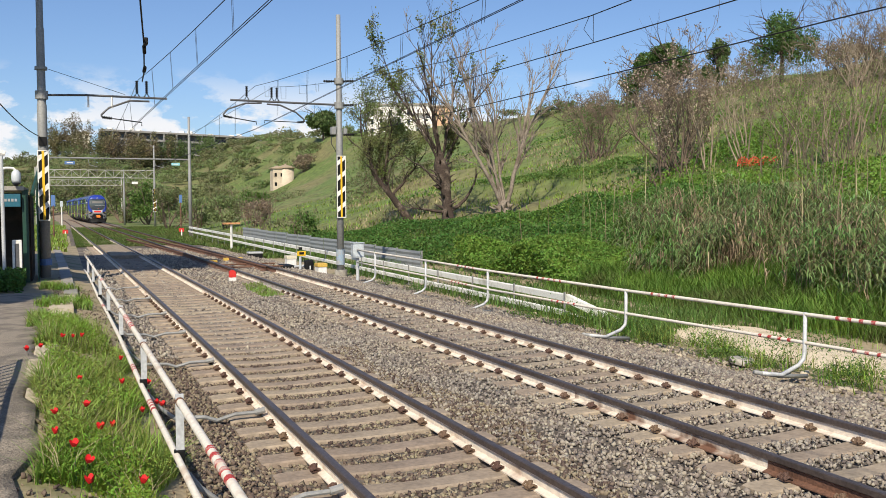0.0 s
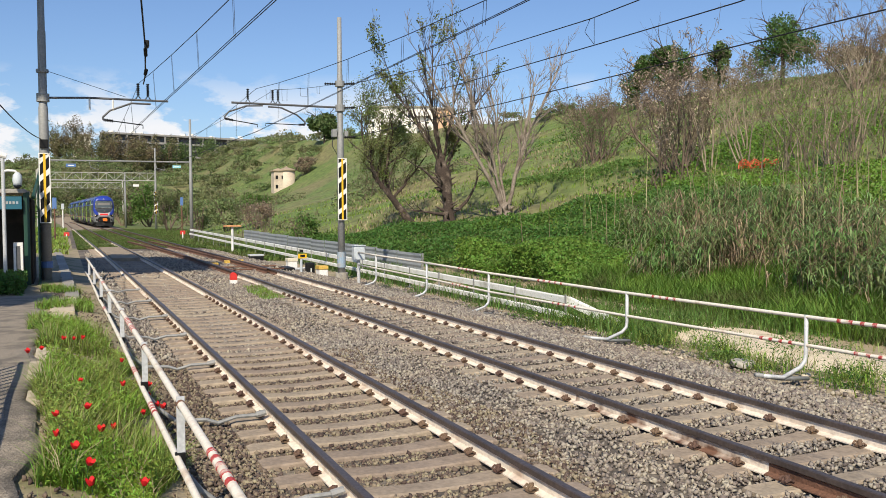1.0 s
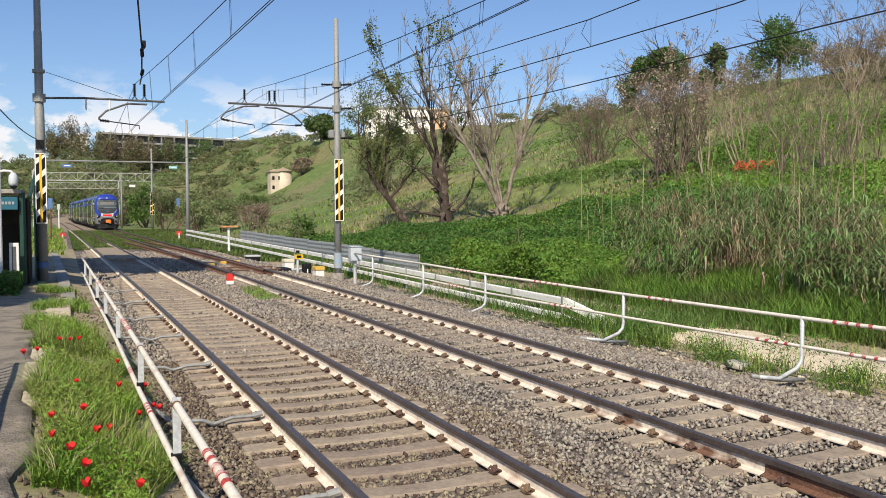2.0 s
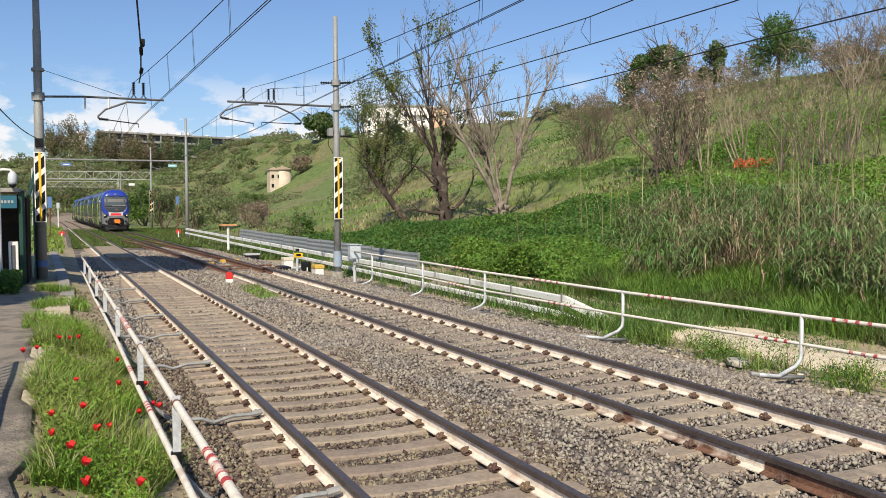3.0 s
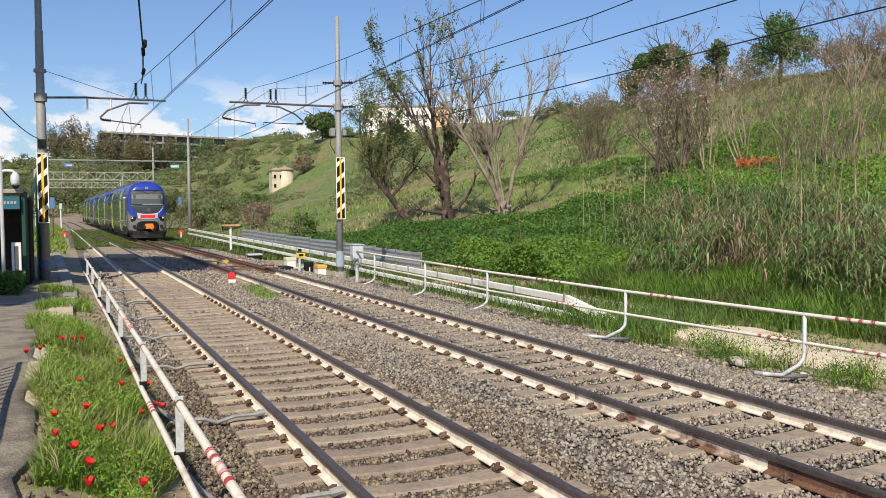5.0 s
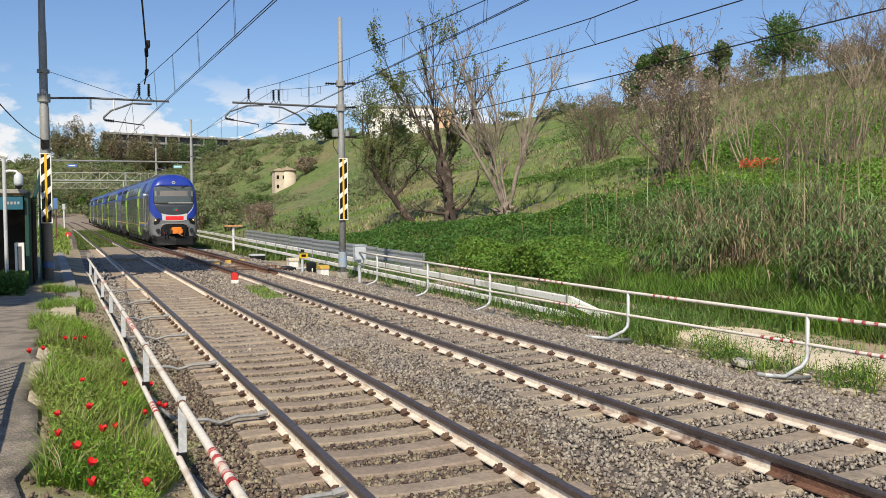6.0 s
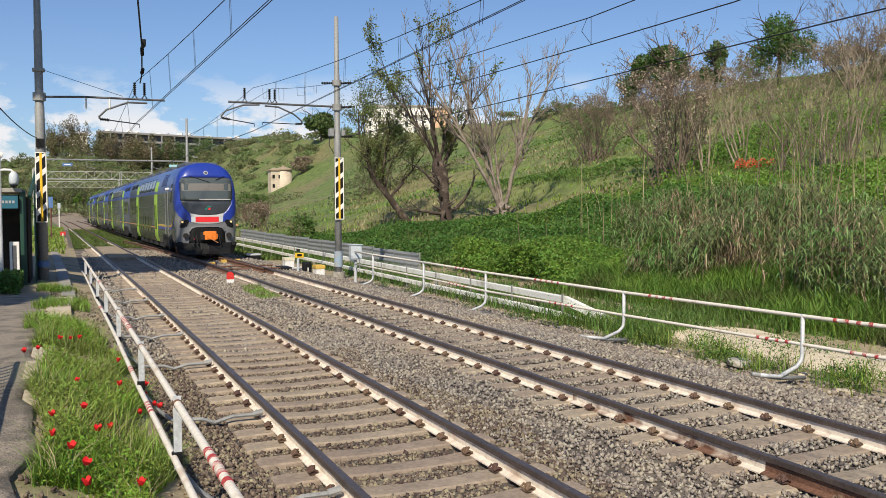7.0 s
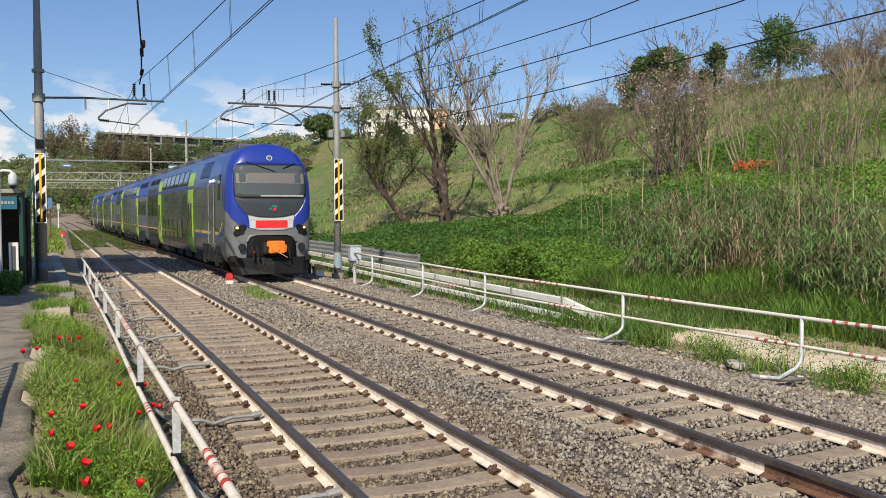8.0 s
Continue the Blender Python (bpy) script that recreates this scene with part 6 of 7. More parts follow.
# ---- crowns on the ridge ----
def crown_points(n, rx, ry, rz, rng, lobes=9, hollow=0.55):
    """Leaf places in lobes, so that the outline is uneven and has gaps."""
    c = rng.normal(size=(lobes, 3))
    c /= np.linalg.norm(c, axis=1, keepdims=True)
    c *= rng.uniform(0.35, 0.75, (lobes, 1))
    r = rng.uniform(0.28, 0.5, lobes)
    k = rng.integers(0, lobes, n)
    d = rng.normal(size=(n, 3))
    d /= np.linalg.norm(d, axis=1, keepdims=True)
    return (c[k] + d * (r[k] * rng.uniform(hollow, 1.0, n))[:, None]) * np.array([rx, ry, rz])


def round_tree(name, at, h, rx, rz, leaf_mat, n, size, label, seed, lobes=9, bark="bark"):
    rng = np.random.default_rng(seed)
    paths, tips = [], []
    top = h - rz * 0.9
    paths.append([(np.array((0, 0, -0.5)), h * 0.03), (np.array((0.1, 0, top * 0.5)), h * 0.025), (np.array((0, 0.1, top)), h * 0.018), (np.array((0.1, 0, top + rz * 0.4)), h * 0.008)])
    for _ in range(8):
        z = rng.uniform(top * 0.6, top + rz * 0.2)
        grow((0, 0, z), (rng.normal(), rng.normal(), 0.8), rx * 1.1, h * 0.013, 1, rng, paths, tips, 0.05, 0.2, 5, 0.7, 0.5, 4)
    leaf = crown_points(n, rx, rx, rz, rng, lobes) + np.array([0, 0, h - rz])
    return thing_tree(name, at, paths, leaf, size, leaf_mat, label, bark=bark)


round_tree("holm_oak", rooted(61.9, 83.8), 7.2, 2.8, 3.0, "leaf_oak", 7000, 0.14, "small dark evergreen oak on the ridge", 1)
round_tree("holm_oak", rooted(63, 78), 7.3, 4.2, 3.0, "leaf_oak", 11000, 0.14, "broad dark evergreen oak on the ridge", 2, 12)
round_tree("holm_oak", rooted(64.2, 71.9), 6.0, 2.1, 2.7, "dark_leaf", 1900, 0.18, "narrow dark evergreen oak on the ridge", 3, 7)
round_tree("ridge_tree", rooted(60.9, 58.8), 7.6, 3.3, 3.2, "leaf_oak", 7500, 0.125, "open-crowned green tree on the ridge", 4, 18)
round_tree("holm_oak", rooted(63.8, 233.4), 9.5, 5.6, 4.3, "dark_leaf", 3800, 0.42, "large dark evergreen oak on the crest", 6, 12)
round_tree("stone_pine", rooted(61.1, 171.3), 6.3, 3.4, 1.3, "dark_leaf", 2200, 0.25, "flat-topped dark pine beside a white house", 8, 10)
# tall pines added past the edge of the view to shade tracks and path
round_tree("umbrella_pine", rooted(-9.8, 17.6), 18.6, 4.2, 2.4, "dark_leaf", 7000, 0.5, "unseen tall pine added to shade the tracks", 11, 18)
round_tree("umbrella_pine", rooted(-10.8, 21.0), 18.4, 4.6, 2.4, "dark_leaf", 8000, 0.5, "unseen tall pine added to shade the tracks", 12, 20)
round_tree("umbrella_pine", rooted(-15.6, 1.6), 18.4, 2.9, 2.2, "dark_leaf", 5000, 0.45, "unseen tall pine added to shade the path", 14, 14)
round_tree("umbrella_pine", rooted(-12.6, 20.0), 18.2, 5.4, 2.4, "dark_leaf", 7000, 0.5, "unseen tall pine added to shade the tracks", 13, 18)


# ---- bare shrubs and saplings ----
def sapling_kind(seed, h, stems, leaf_n, leaf_mat, label, spread=0.22, name="sapling", size=0.055, bark="twig"):
    rng = np.random.default_rng(seed)
    paths, tips = [], []
    for _ in range(stems):
        grow(rng.normal(size=3) * np.array([0.5, 0.5, 0]), (rng.normal() * spread, rng.normal() * spread, 1), h * rng.uniform(0.65, 1.05), 0.045, 2, rng, paths, tips, 0.05, 0.13, 4, 0.5, 0.38, 6, 0.3)
    leaf = near_tips(tips, leaf_n, 0.09, rng) if leaf_n else None
    return thing_tree(name, (0, 0, -500), paths, leaf, size, leaf_mat, label, "shrub", bark, "bare shrubs on the slope", 3)


KINDS = [sapling_kind(41, 6.0, 4, 0, "dry", "bare grey-brown sapling with thin upright stems"),
         sapling_kind(42, 5.0, 6, 260, "dry", "bare brown shrub with dry leaf remains", 0.35),
         sapling_kind(43, 6.6, 3, 350, "lime", "thin sapling with a few new leaves", 0.2),
         sapling_kind(44, 3.6, 8, 700, "ivy", "low tangled shrub with ivy", 0.5, size=0.06),
         sapling_kind(45, 4.2, 7, 900, "seed", "dry shrub with pale fluffy seed heads", 0.4, size=0.06)]


def scatter(kind, spots, lo=0.8, hi=1.2):
    for x, y in spots:
        o = copy_thing(kind, pose(*rooted(x, y), RNG.uniform(-4, 4), RNG.uniform(-4, 4), RNG.uniform(0, 360)))
        s = RNG.uniform(lo, hi)
        o.scale = (s, s, s * RNG.uniform(0.9, 1.1))


def patch_spots(n, x0, x1, y0, y1, slant=0.0):
    return [(x0 + (x1 - x0) * a + slant * b, y0 + (y1 - y0) * b) for a, b in RNG.uniform(size=(n, 2))]


scatter(KINDS[0], patch_spots(9, 26, 40, 20, 38), 0.55, 0.85)
scatter(KINDS[1], patch_spots(7, 30, 46, 24, 44), 0.55, 0.8)
scatter(KINDS[2], patch_spots(10, 23, 34, 18, 34), 0.6, 0.9)
scatter(KINDS[3], patch_spots(9, 40, 60, 34, 60), 0.6, 1.0)
scatter(KINDS[0], patch_spots(7, 50, 66, 40, 60), 0.6, 0.85)
scatter(KINDS[1], patch_spots(9, 54, 68, 44, 80), 0.55, 0.8)


def bare_tree(at, h, wide, stems, seed, label, tip_n=0, tip_mat="seed", tip_size=0.06, bark="twig", thick=0.11, kids=7):
    """A leafless tree of several stems that fork into fine twigs."""
    rng = np.random.default_rng(seed)
    paths, tips = [], []
    for k in range(stems):
        a = 2 * math.pi * (k + rng.uniform(-0.3, 0.3)) / stems
        lean = wide * rng.uniform(0.35, 1.0)
        grow((0.15 * math.cos(a), 0.15 * math.sin(a), -0.3), (math.cos(a) * lean, math.sin(a) * lean, 1.0), h * rng.uniform(0.72, 1.0), thick * rng.uniform(0.6, 1.0), 3, rng, paths, tips, 0.04, 0.15, kids, 0.6, 0.42, 7, 0.3)
    leaf = near_tips(tips, tip_n, 0.08, rng, lambda c: c[:, 2] > h * 0.68) if tip_n else None
    return thing_tree("bare_tree", at, paths, leaf, tip_size, tip_mat, label, bark=bark, seg=4)


bare_tree(rooted(29.4, 34.0), 6.0, 0.75, 7, 52, "leafless tree with pale seed heads at its tips", 2600, "seed", 0.07, "twig", 0.13, 5)
bare_tree(rooted(36.4, 53.0), 5.8, 0.8, 8, 53, "rounded grey-brown leafless tree on the slope", 700, "dry", 0.06, "twig", 0.13, 5)
bare_tree(rooted(57.0, 46.5), 6.4, 0.5, 6, 54, "bare brown tree on the ridge", 0, "dry", 0.06, "twig", 0.14, 6)
bare_tree(rooted(59.0, 43.0), 6.4, 0.55, 7, 55, "bare brown tree on the ridge", 900, "dry", 0.06, "twig", 0.14, 6)
bare_tree(rooted(58.5, 74.5), 4.4, 0.8, 8, 56, "dense round brown thorn tree on the ridge", 2600, "dry", 0.08, "twig", 0.10, 6)
for k, (x, y, h, n) in enumerate(((31.2, 30.6, 5.4, 4), (33.0, 28.2, 5.8, 4), (30.2, 32.4, 5.0, 3), (34.6, 26.4, 5.6, 4), (32.2, 25.6, 4.8, 5), (36.2, 27.4, 6.0, 4), (38.6, 28.6, 5.4, 3), (33.4, 33.0, 5.0, 3), (30.8, 27.4, 4.6, 3))):
    bare_tree(rooted(x, y), h, 0.22, n, 140 + k, "clump of tall thin pale leafless stems", 60, "seed", 0.05, "stem", 0.075, 3)
scatter(KINDS[4], [(28.2, 33.9), (31.4, 36.5)], 1.1, 1.35)
scatter(KINDS[1], [(30.6, 35.2)], 1.1, 1.3)
scatter(KINDS[3], [(36.0, 52.0), (35.2, 53.0), (37.4, 54.0), (27, 83), (29, 86), (31, 88), (28.5, 79), (40, 60), (43, 64)], 0.9, 1.25)
scatter(KINDS[0], [(13.2, 69), (13.8, 72), (12.9, 75), (13.4, 80)], 0.55, 0.75)
for k in KINDS:
    for o in (*k.children_recursive, k):
        bpy.data.objects.remove(o)


# ---- low growth: one sheet of stuff a kind ----
def stuff(name, v, f, material, label, category):
    return tagged(new(name, soup(name, v, f, M[material])), label, category, kind="stuff")


def field(n, x0, x1, y0, y1, keep=None, power=1.0):
    x = RNG.uniform(x0, x1, n)
    y = y0 + (y1 - y0) * RNG.uniform(size=n) ** power
    k = np.ones(n, bool) if keep is None else keep(x, y)
    x, y = x[k], y[k]
    return np.stack([x, y, land(x, y)], 1)


def clumpy(x, y, s=1.0):
    return np.sin(x * 1.31 * s + 1.7 * np.sin(y * 0.53 * s)) + np.sin(y * 1.07 * s + 1.3 * np.sin(x * 0.71 * s))


# hillside grass
p = field(60000, 13, 72, 8, 110, lambda x, y: (RNG.uniform(size=len(x)) < np.clip(34 / np.hypot(x + 2.8, y + 7.6), 0.12, 1)))
v, f = blade_tris(p, 0.30, 0.03, 0.8, RNG)
stuff("hill_grass", v, f, "verge", "uneven grass over the hillside", "grass")
p = field(30000, 16, 66, 12, 100, lambda x, y: clumpy(x, y, 0.25) > 0.5)
v, f = blade_tris(p, 0.32, 0.03, 0.9, RNG)
stuff("dry_grass", v, f, "cane", "dry straw-coloured grass in patches", "grass")


# ivy and brambles at the foot of the slope
def mound(n, x0, x1, y0, y1, h, size, mat_name, name, label, keep=None):
    p = field(n, x0, x1, y0, y1, keep)
    top = h * (0.55 + 0.22 * clumpy(p[:, 0], p[:, 1], 0.9))
    p[:, 2] += np.clip(top, 0.05, None) * RNG.uniform(size=len(p)) ** 0.45
    v, f = leaf_quads(p, size, RNG, 0.2)
    return stuff(name, v, f, mat_name, label, "undergrowth")


def band(x, y, a, b, ya, yb):
    """Between two slanting limits."""
    return (x - bend(y) > a + 0.0 * y) & (x - bend(y) < b) & (y > ya) & (y < yb)


mound(64000, 12.2, 25, 20, 52, 0.9, 0.075, "ivy", "ivy_carpet", "dense dark green ivy and bramble carpet", lambda x, y: x < 13.5 + 0.42 * (52 - y) * 0.9 + 2.5)
mound(52000, 11.9, 15.5, 16.5, 26, 1.5, 0.062, "lime", "bramble_thicket", "bright green bramble thicket behind the fence")
mound(22000, 12.0, 19, 26, 60, 0.7, 0.09, "bush", "bramble_strip", "green brambles along the sheet fence", lambda x, y: x < 14.0 + 0.02 * y)
mound(14000, 24, 60, 30, 110, 0.7, 0.13, "ivy", "slope_brambles", "patches of bramble on the slope", lambda x, y: clumpy(x, y, 0.22) > 0.95)
mound(9000, 27, 37, 42, 57, 0.55, 0.10, "bush", "bramble_streak", "dark low bramble patch across the meadow", lambda x, y: np.abs((x - 31.5) + 0.5 * (y - 50)) < 2.6 + 0.6 * np.sin(y))
mound(46000, 17.5, 42, 13, 38, 0.8, 0.085, "lime", "slope_nettles", "fresh green growth among the saplings", lambda x, y: clumpy(x, y, 0.4) > -0.7)
mound(26000, 14, 44, 66, 200, 1.6, 0.19, "wood", "valley_scrub", "mixed scrub on the lower slope", lambda x, y: clumpy(x, y, 0.16) > 0.55)

# the reed bed
def reed_ground(x, y):
    return (x > 2.9 + 0.69 * y + 0.7 * np.sin(y * 1.1) + RNG.normal(size=len(x)) * 0.55) & (x > 13.6) & (x < 18.5 + 0.12 * y) & (clumpy(x, y, 0.95) > -0.75)




def cane_leaves(base, away, ln, w, rng, droop):
    """Ribbon leaves that leave a cane, rise and arch over."""
    n = len(base)
    d = np.stack([np.cos(away), np.sin(away), np.zeros(n)], 1)
    sd = np.stack([-np.sin(away), np.cos(away), np.zeros(n)], 1) * (w * rng.uniform(0.7, 1.3, n))[:, None]
    ln = (ln * rng.uniform(0.6, 1.3, n))[:, None]
    z = np.array([[0, 0, 1.0]])
    dr = (droop * rng.uniform(0.3, 1.5, n))[:, None]
    m1 = base + ln * (0.32 * d + 0.30 * z)
    m2 = base + ln * (0.68 * d + (0.36 - 0.45 * dr) * z)
    tip = base + ln * (0.92 * d + (0.25 - 1.1 * dr) * z)
    v = np.stack([base - sd * 0.6, base + sd * 0.6, m1 - sd, m1 + sd, m2 - sd * 0.8, m2 + sd * 0.8, tip], 1).reshape(-1, 3)
    i = np.arange(n)[:, None] * 7
    f = np.concatenate([i + np.array([q]) for q in ((0, 1, 3), (0, 3, 2), (2, 3, 5), (2, 5, 4), (4, 5, 6))], 1).reshape(-1, 3)
    return v, f


p = field(9000, 13.6, 22, 5, 24, reed_ground)
p = p[:1600]
tall = 0.84 * np.clip(0.95 + 0.42 * sstep(-0.6, 2.2, p[:, 0] - 2.6 - 0.69 * p[:, 1]) + 0.30 * clumpy(p[:, 0], p[:, 1], 1.35) + 0.24 * clumpy(p[:, 0], p[:, 1], 3.7) + RNG.normal(size=len(p)) * 0.32, 0.35, 2.6)
lean = RNG.normal(size=(len(p), 2)) * 0.10
canes = [[(q - np.array([0, 0, 0.1]), 0.013), (q + np.array([lx * h * 0.4, ly * h * 0.4, h * 0.5]), 0.011), (q + np.array([lx * h, ly * h, h]), 0.004)] for q, h, (lx, ly) in zip(p, tall, lean)]
v, f = limbs(canes, 3)
stuff("reed_stems", v, f, "dry_reed", "upright straw-coloured cane stems", "reeds")
N_LEAF = 12
k = np.repeat(np.arange(len(p)), N_LEAF)
up = RNG.uniform(0.12, 1.0, len(k)) ** 0.8
base = p[k] + np.stack([lean[k, 0] * tall[k] * up, lean[k, 1] * tall[k] * up, tall[k] * up], 1)
away = RNG.uniform(0, 2 * math.pi, len(k))
patchy = clumpy(p[:, 0], p[:, 1], 1.9)[k]
dry = (patchy + RNG.normal(size=len(k)) * 0.7 - 1.5 * up > -0.15)
v, f = cane_leaves(base[~dry], away[~dry], 0.46, 0.019, RNG, 0.45)
stuff("reed_leaves", v, f, "reed", "arching grey-green reed leaves in uneven clumps", "reeds")
v, f = cane_leaves(base[dry], away[dry], 0.36, 0.016, RNG, 1.1)
stuff("dry_reed_leaves", v, f, "dry_reed", "hanging dry brown reed leaves", "reeds")
p = field(90, 15, 27, 10, 26)
v, f = blade_tris(p, 3.4, 0.013, 0.25, RNG)
stuff("tall_canes", v, f, "cane", "tall single dry canes above the reeds", "reeds")

# tall bright grass before the reeds and along the trough
p = field(34000, 11.6, 17.5, 4, 18, lambda x, y: x + 0.3 * y < 19.5)
mix_ = clumpy(p[:, 0], p[:, 1], 1.1) + RNG.normal(size=len(p)) * 0.8
v, f = blade_tris(p[mix_ > -0.3], 0.50, 0.012, 0.7, RNG)
stuff("tall_grass", v, f, "lime", "tall fresh green grass", "grass")
v, f = blade_tris(p[mix_ <= -0.3], 0.42, 0.010, 0.9, RNG)
stuff("dull_grass", v, f, "mown", "shorter olive green grass in patches", "grass")
p = field(16000, 7.9, 11.4, 7, 60, lambda x, y: clumpy(x, y, 0.8) > -0.6, 1.6)
v, f = blade_tris(p, 0.36, 0.013, 0.7, RNG)
stuff("verge_grass", v, f, "bush", "grass round the cable trough", "grass")
p = field(52000, 7.3, 10.6, -4, 26, lambda x, y: clumpy(x, y, 1.6) > 0.7)
p[:, 2] += RNG.uniform(0, 0.30, len(p)) * np.clip(clumpy(p[:, 0], p[:, 1], 1.6) - 0.4, 0.1, 1.2)
v, f = leaf_quads(p, 0.024, RNG, -0.4)
stuff("verge_weeds", v, f, "bush", "low weeds at the edge of the ballast", "weeds")

p = field(16000, 7.6, 10.9, -4.5, 11, lambda x, y: clumpy(x, y, 2.6) > 0.95)
p[:, 2] += RNG.uniform(0, 0.3, len(p)) * RNG.uniform(0.3, 1, len(p))
v, f = leaf_quads(p, 0.020, RNG)
stuff("sand_weeds", v, f, "bush", "dark leafy weeds on the sandy verge", "weeds")
p = field(14000, 7.5, 11.8, -5, 12, lambda x, y: (clumpy(x, y, 1.5) > 0.5) & ((x < 9.0) | (RNG.uniform(size=len(x)) < 0.15)))
v, f = blade_tris(p, 0.17, 0.006, 0.9, RNG)
stuff("sand_grass", v, f, "verge", "thin grass on the sandy verge", "grass")
# bushy weeds at the foot of the railing
CLUMPS = [(8.25 + 0.35 * math.sin(k * 2.3), -3.4 + k * 1.05 + 0.3 * math.sin(k * 1.7), 0.24 + 0.10 * math.sin(k * 3.1)) for k in range(15)]
q = np.concatenate([np.stack([cx + RNG.normal(size=420) * r * 0.8, cy + RNG.normal(size=420) * r, float(land(cx, cy)) + np.abs(RNG.normal(size=420)) * r * 0.75], 1) for cx, cy, r in CLUMPS])
v, f = leaf_quads(q, 0.026, RNG, -0.6, 0.35)
stuff("railing_weeds", v, f, "ivy", "bushy dark green weeds at the foot of the railing", "weeds")
q = np.concatenate([np.stack([cx + RNG.normal(size=110) * r, cy + RNG.normal(size=110) * r, np.full(110, float(land(cx, cy)) - 0.02)], 1) for cx, cy, r in CLUMPS])
v, f = blade_tris(q, 0.42, 0.006, 0.9, RNG)
stuff("railing_grass", v, f, "verge", "grass stalks among the weeds at the railing", "grass")
# weeds between the rails far off, and on the verges down the line
p = field(30000, -2.2, 6.5, 52, 116, None, 1.5)
v, f = blade_tris(p, 0.12, 0.03, 0.8, RNG)
stuff("track_weeds", v, f, "mown", "green weeds grown over the tracks", "weeds")
p = field(14000, 5.6, 12, 40, 130, None, 1.4)
v, f = blade_tris(p, 0.26, 0.03, 0.8, RNG)
stuff("line_grass", v, f, "mown", "grass along the line", "grass")
p = field(7000, -6.5, -2.7, 44, 130, lambda x, y: clumpy(x, y, 0.5) > -0.9, 1.4)
v, f = blade_tris(p, 0.3, 0.03, 0.7, RNG)
stuff("near_line_grass", v, f, "verge", "grass beside the slab path", "grass")
p = field(1600, 2.0, 3.0, 16, 20)
p = p[np.abs(p[:, 0] - 2.35 - 0.12 * np.sin(p[:, 1])) < 0.3]
v, f = blade_tris(p, 0.14, 0.008, 0.6, RNG)
stuff("ballast_tuft", v, f, "grass", "small tuft of grass in the ballast", "grass")


# ---- bushes and woods down the line ----
def bush(name, x, y, h, r, leaf_mat, n, size, label, seed):
    rng = np.random.default_rng(seed)
    paths, tips = [], []
    for _ in range(7):
        grow((rng.normal() * 0.2, rng.normal() * 0.2, -0.2), (rng.normal() * 0.45, rng.normal() * 0.45, 1), h * 0.8, h * 0.018, 1, rng, paths, tips, 0.03, 0.18, 5, 0.6, 0.5, 5)
    leaf = crown_points(n, r, r, h * 0.52, rng, 8, 0.2) + np.array([0, 0, h * 0.5])
    thing_tree(name, rooted(x, y), paths, leaf, size, leaf_mat, label, "bush", "twig", "bushes along the line")


bush("bush", 12.6, 54, 2.6, 1.5, "bush", 1800, 0.09, "small green bush behind the sheet fence", 61)
bush("bush", 11.6, 100, 5.0, 2.6, "hazy_olive", 2600, 0.13, "olive green bush beside the line", 62)
bush("bush", 13.5, 92, 4.8, 2.4, "hazy_olive", 2400, 0.13, "half-green bush beside the line", 63)
bush("bush", 15.5, 84, 3.4, 2.0, "dry", 2000, 0.11, "brown bush beside the line", 64)
bush("bush", 10.2, 118, 6.0, 3.0, "wood", 2600, 0.16, "mixed brown and green bush beside the line", 65)
bush("bush", 10.4, 152, 8.0, 3.6, "bush", 2600, 0.2, "green tree beside the line", 66)
bush("bush", 7.2, 172, 8.5, 3.6, "wood", 2600, 0.2, "green tree beside the line far off", 67)
bush("bush", 30, 170, 3.6, 4.0, "bush", 2600, 0.2, "rounded green bush below the old tower", 68)
bush("bush", 36, 188, 4.0, 3.6, "bush", 2400, 0.2, "green bush below the old tower", 69)
bush("bush", 53, 214, 5.0, 4.0, "dry", 2400, 0.2, "bare brown bush beside the old tower", 70)
bush("bush", -7.2, 60, 4.0, 1.6, "ivy", 2000, 0.12, "dark bush behind the green enclosure", 71)
bush("bush", -8.0, 90, 6.0, 3.0, "wood", 2400, 0.16, "mixed bush on the far side of the near track", 72)
bush("bush", -9.0, 125, 7.0, 3.5, "bush", 2400, 0.2, "green bush on the near side of the line", 73)
bush("bush", -4.9, 27.5, 2.4, 0.7, "ivy", 1500, 0.07, "dark ivy beside the mast", 74)


def woods(name, n, x0, x1, y0, y1, h, r, leaves, size, material, label, seed, keep=None, ceiling_z=None):
    rng = np.random.default_rng(seed)
    V, F, o = [], [], 0
    for _ in range(n):
        x, y = rng.uniform(x0, x1), rng.uniform(y0, y1)
        if keep and not keep(x, y):
            continue
        hh, rr = h * rng.uniform(0.6, 1.3), r * rng.uniform(0.7, 1.3)
        c = crown_points(leaves, rr, rr, hh * 0.5, rng, 7, 0.5) + np.array([x, y, float(land(x, y)) + hh * 0.45])
        if ceiling_z:
            c = c[c[:, 2] < ceiling_z(c[:, 0]) + rng.normal(size=len(c)) * 0.5 + 1.6 * np.sin(c[:, 0] * 0.55) * np.sin(c[:, 0] * 0.21 + 1)]
        v, f = leaf_quads(c, size, rng, 0.2)
        V.append(v)
        F.append(f + o)
        o += len(v)
    stuff(name, np.concatenate(V), np.concatenate(F), material, label, "woods")


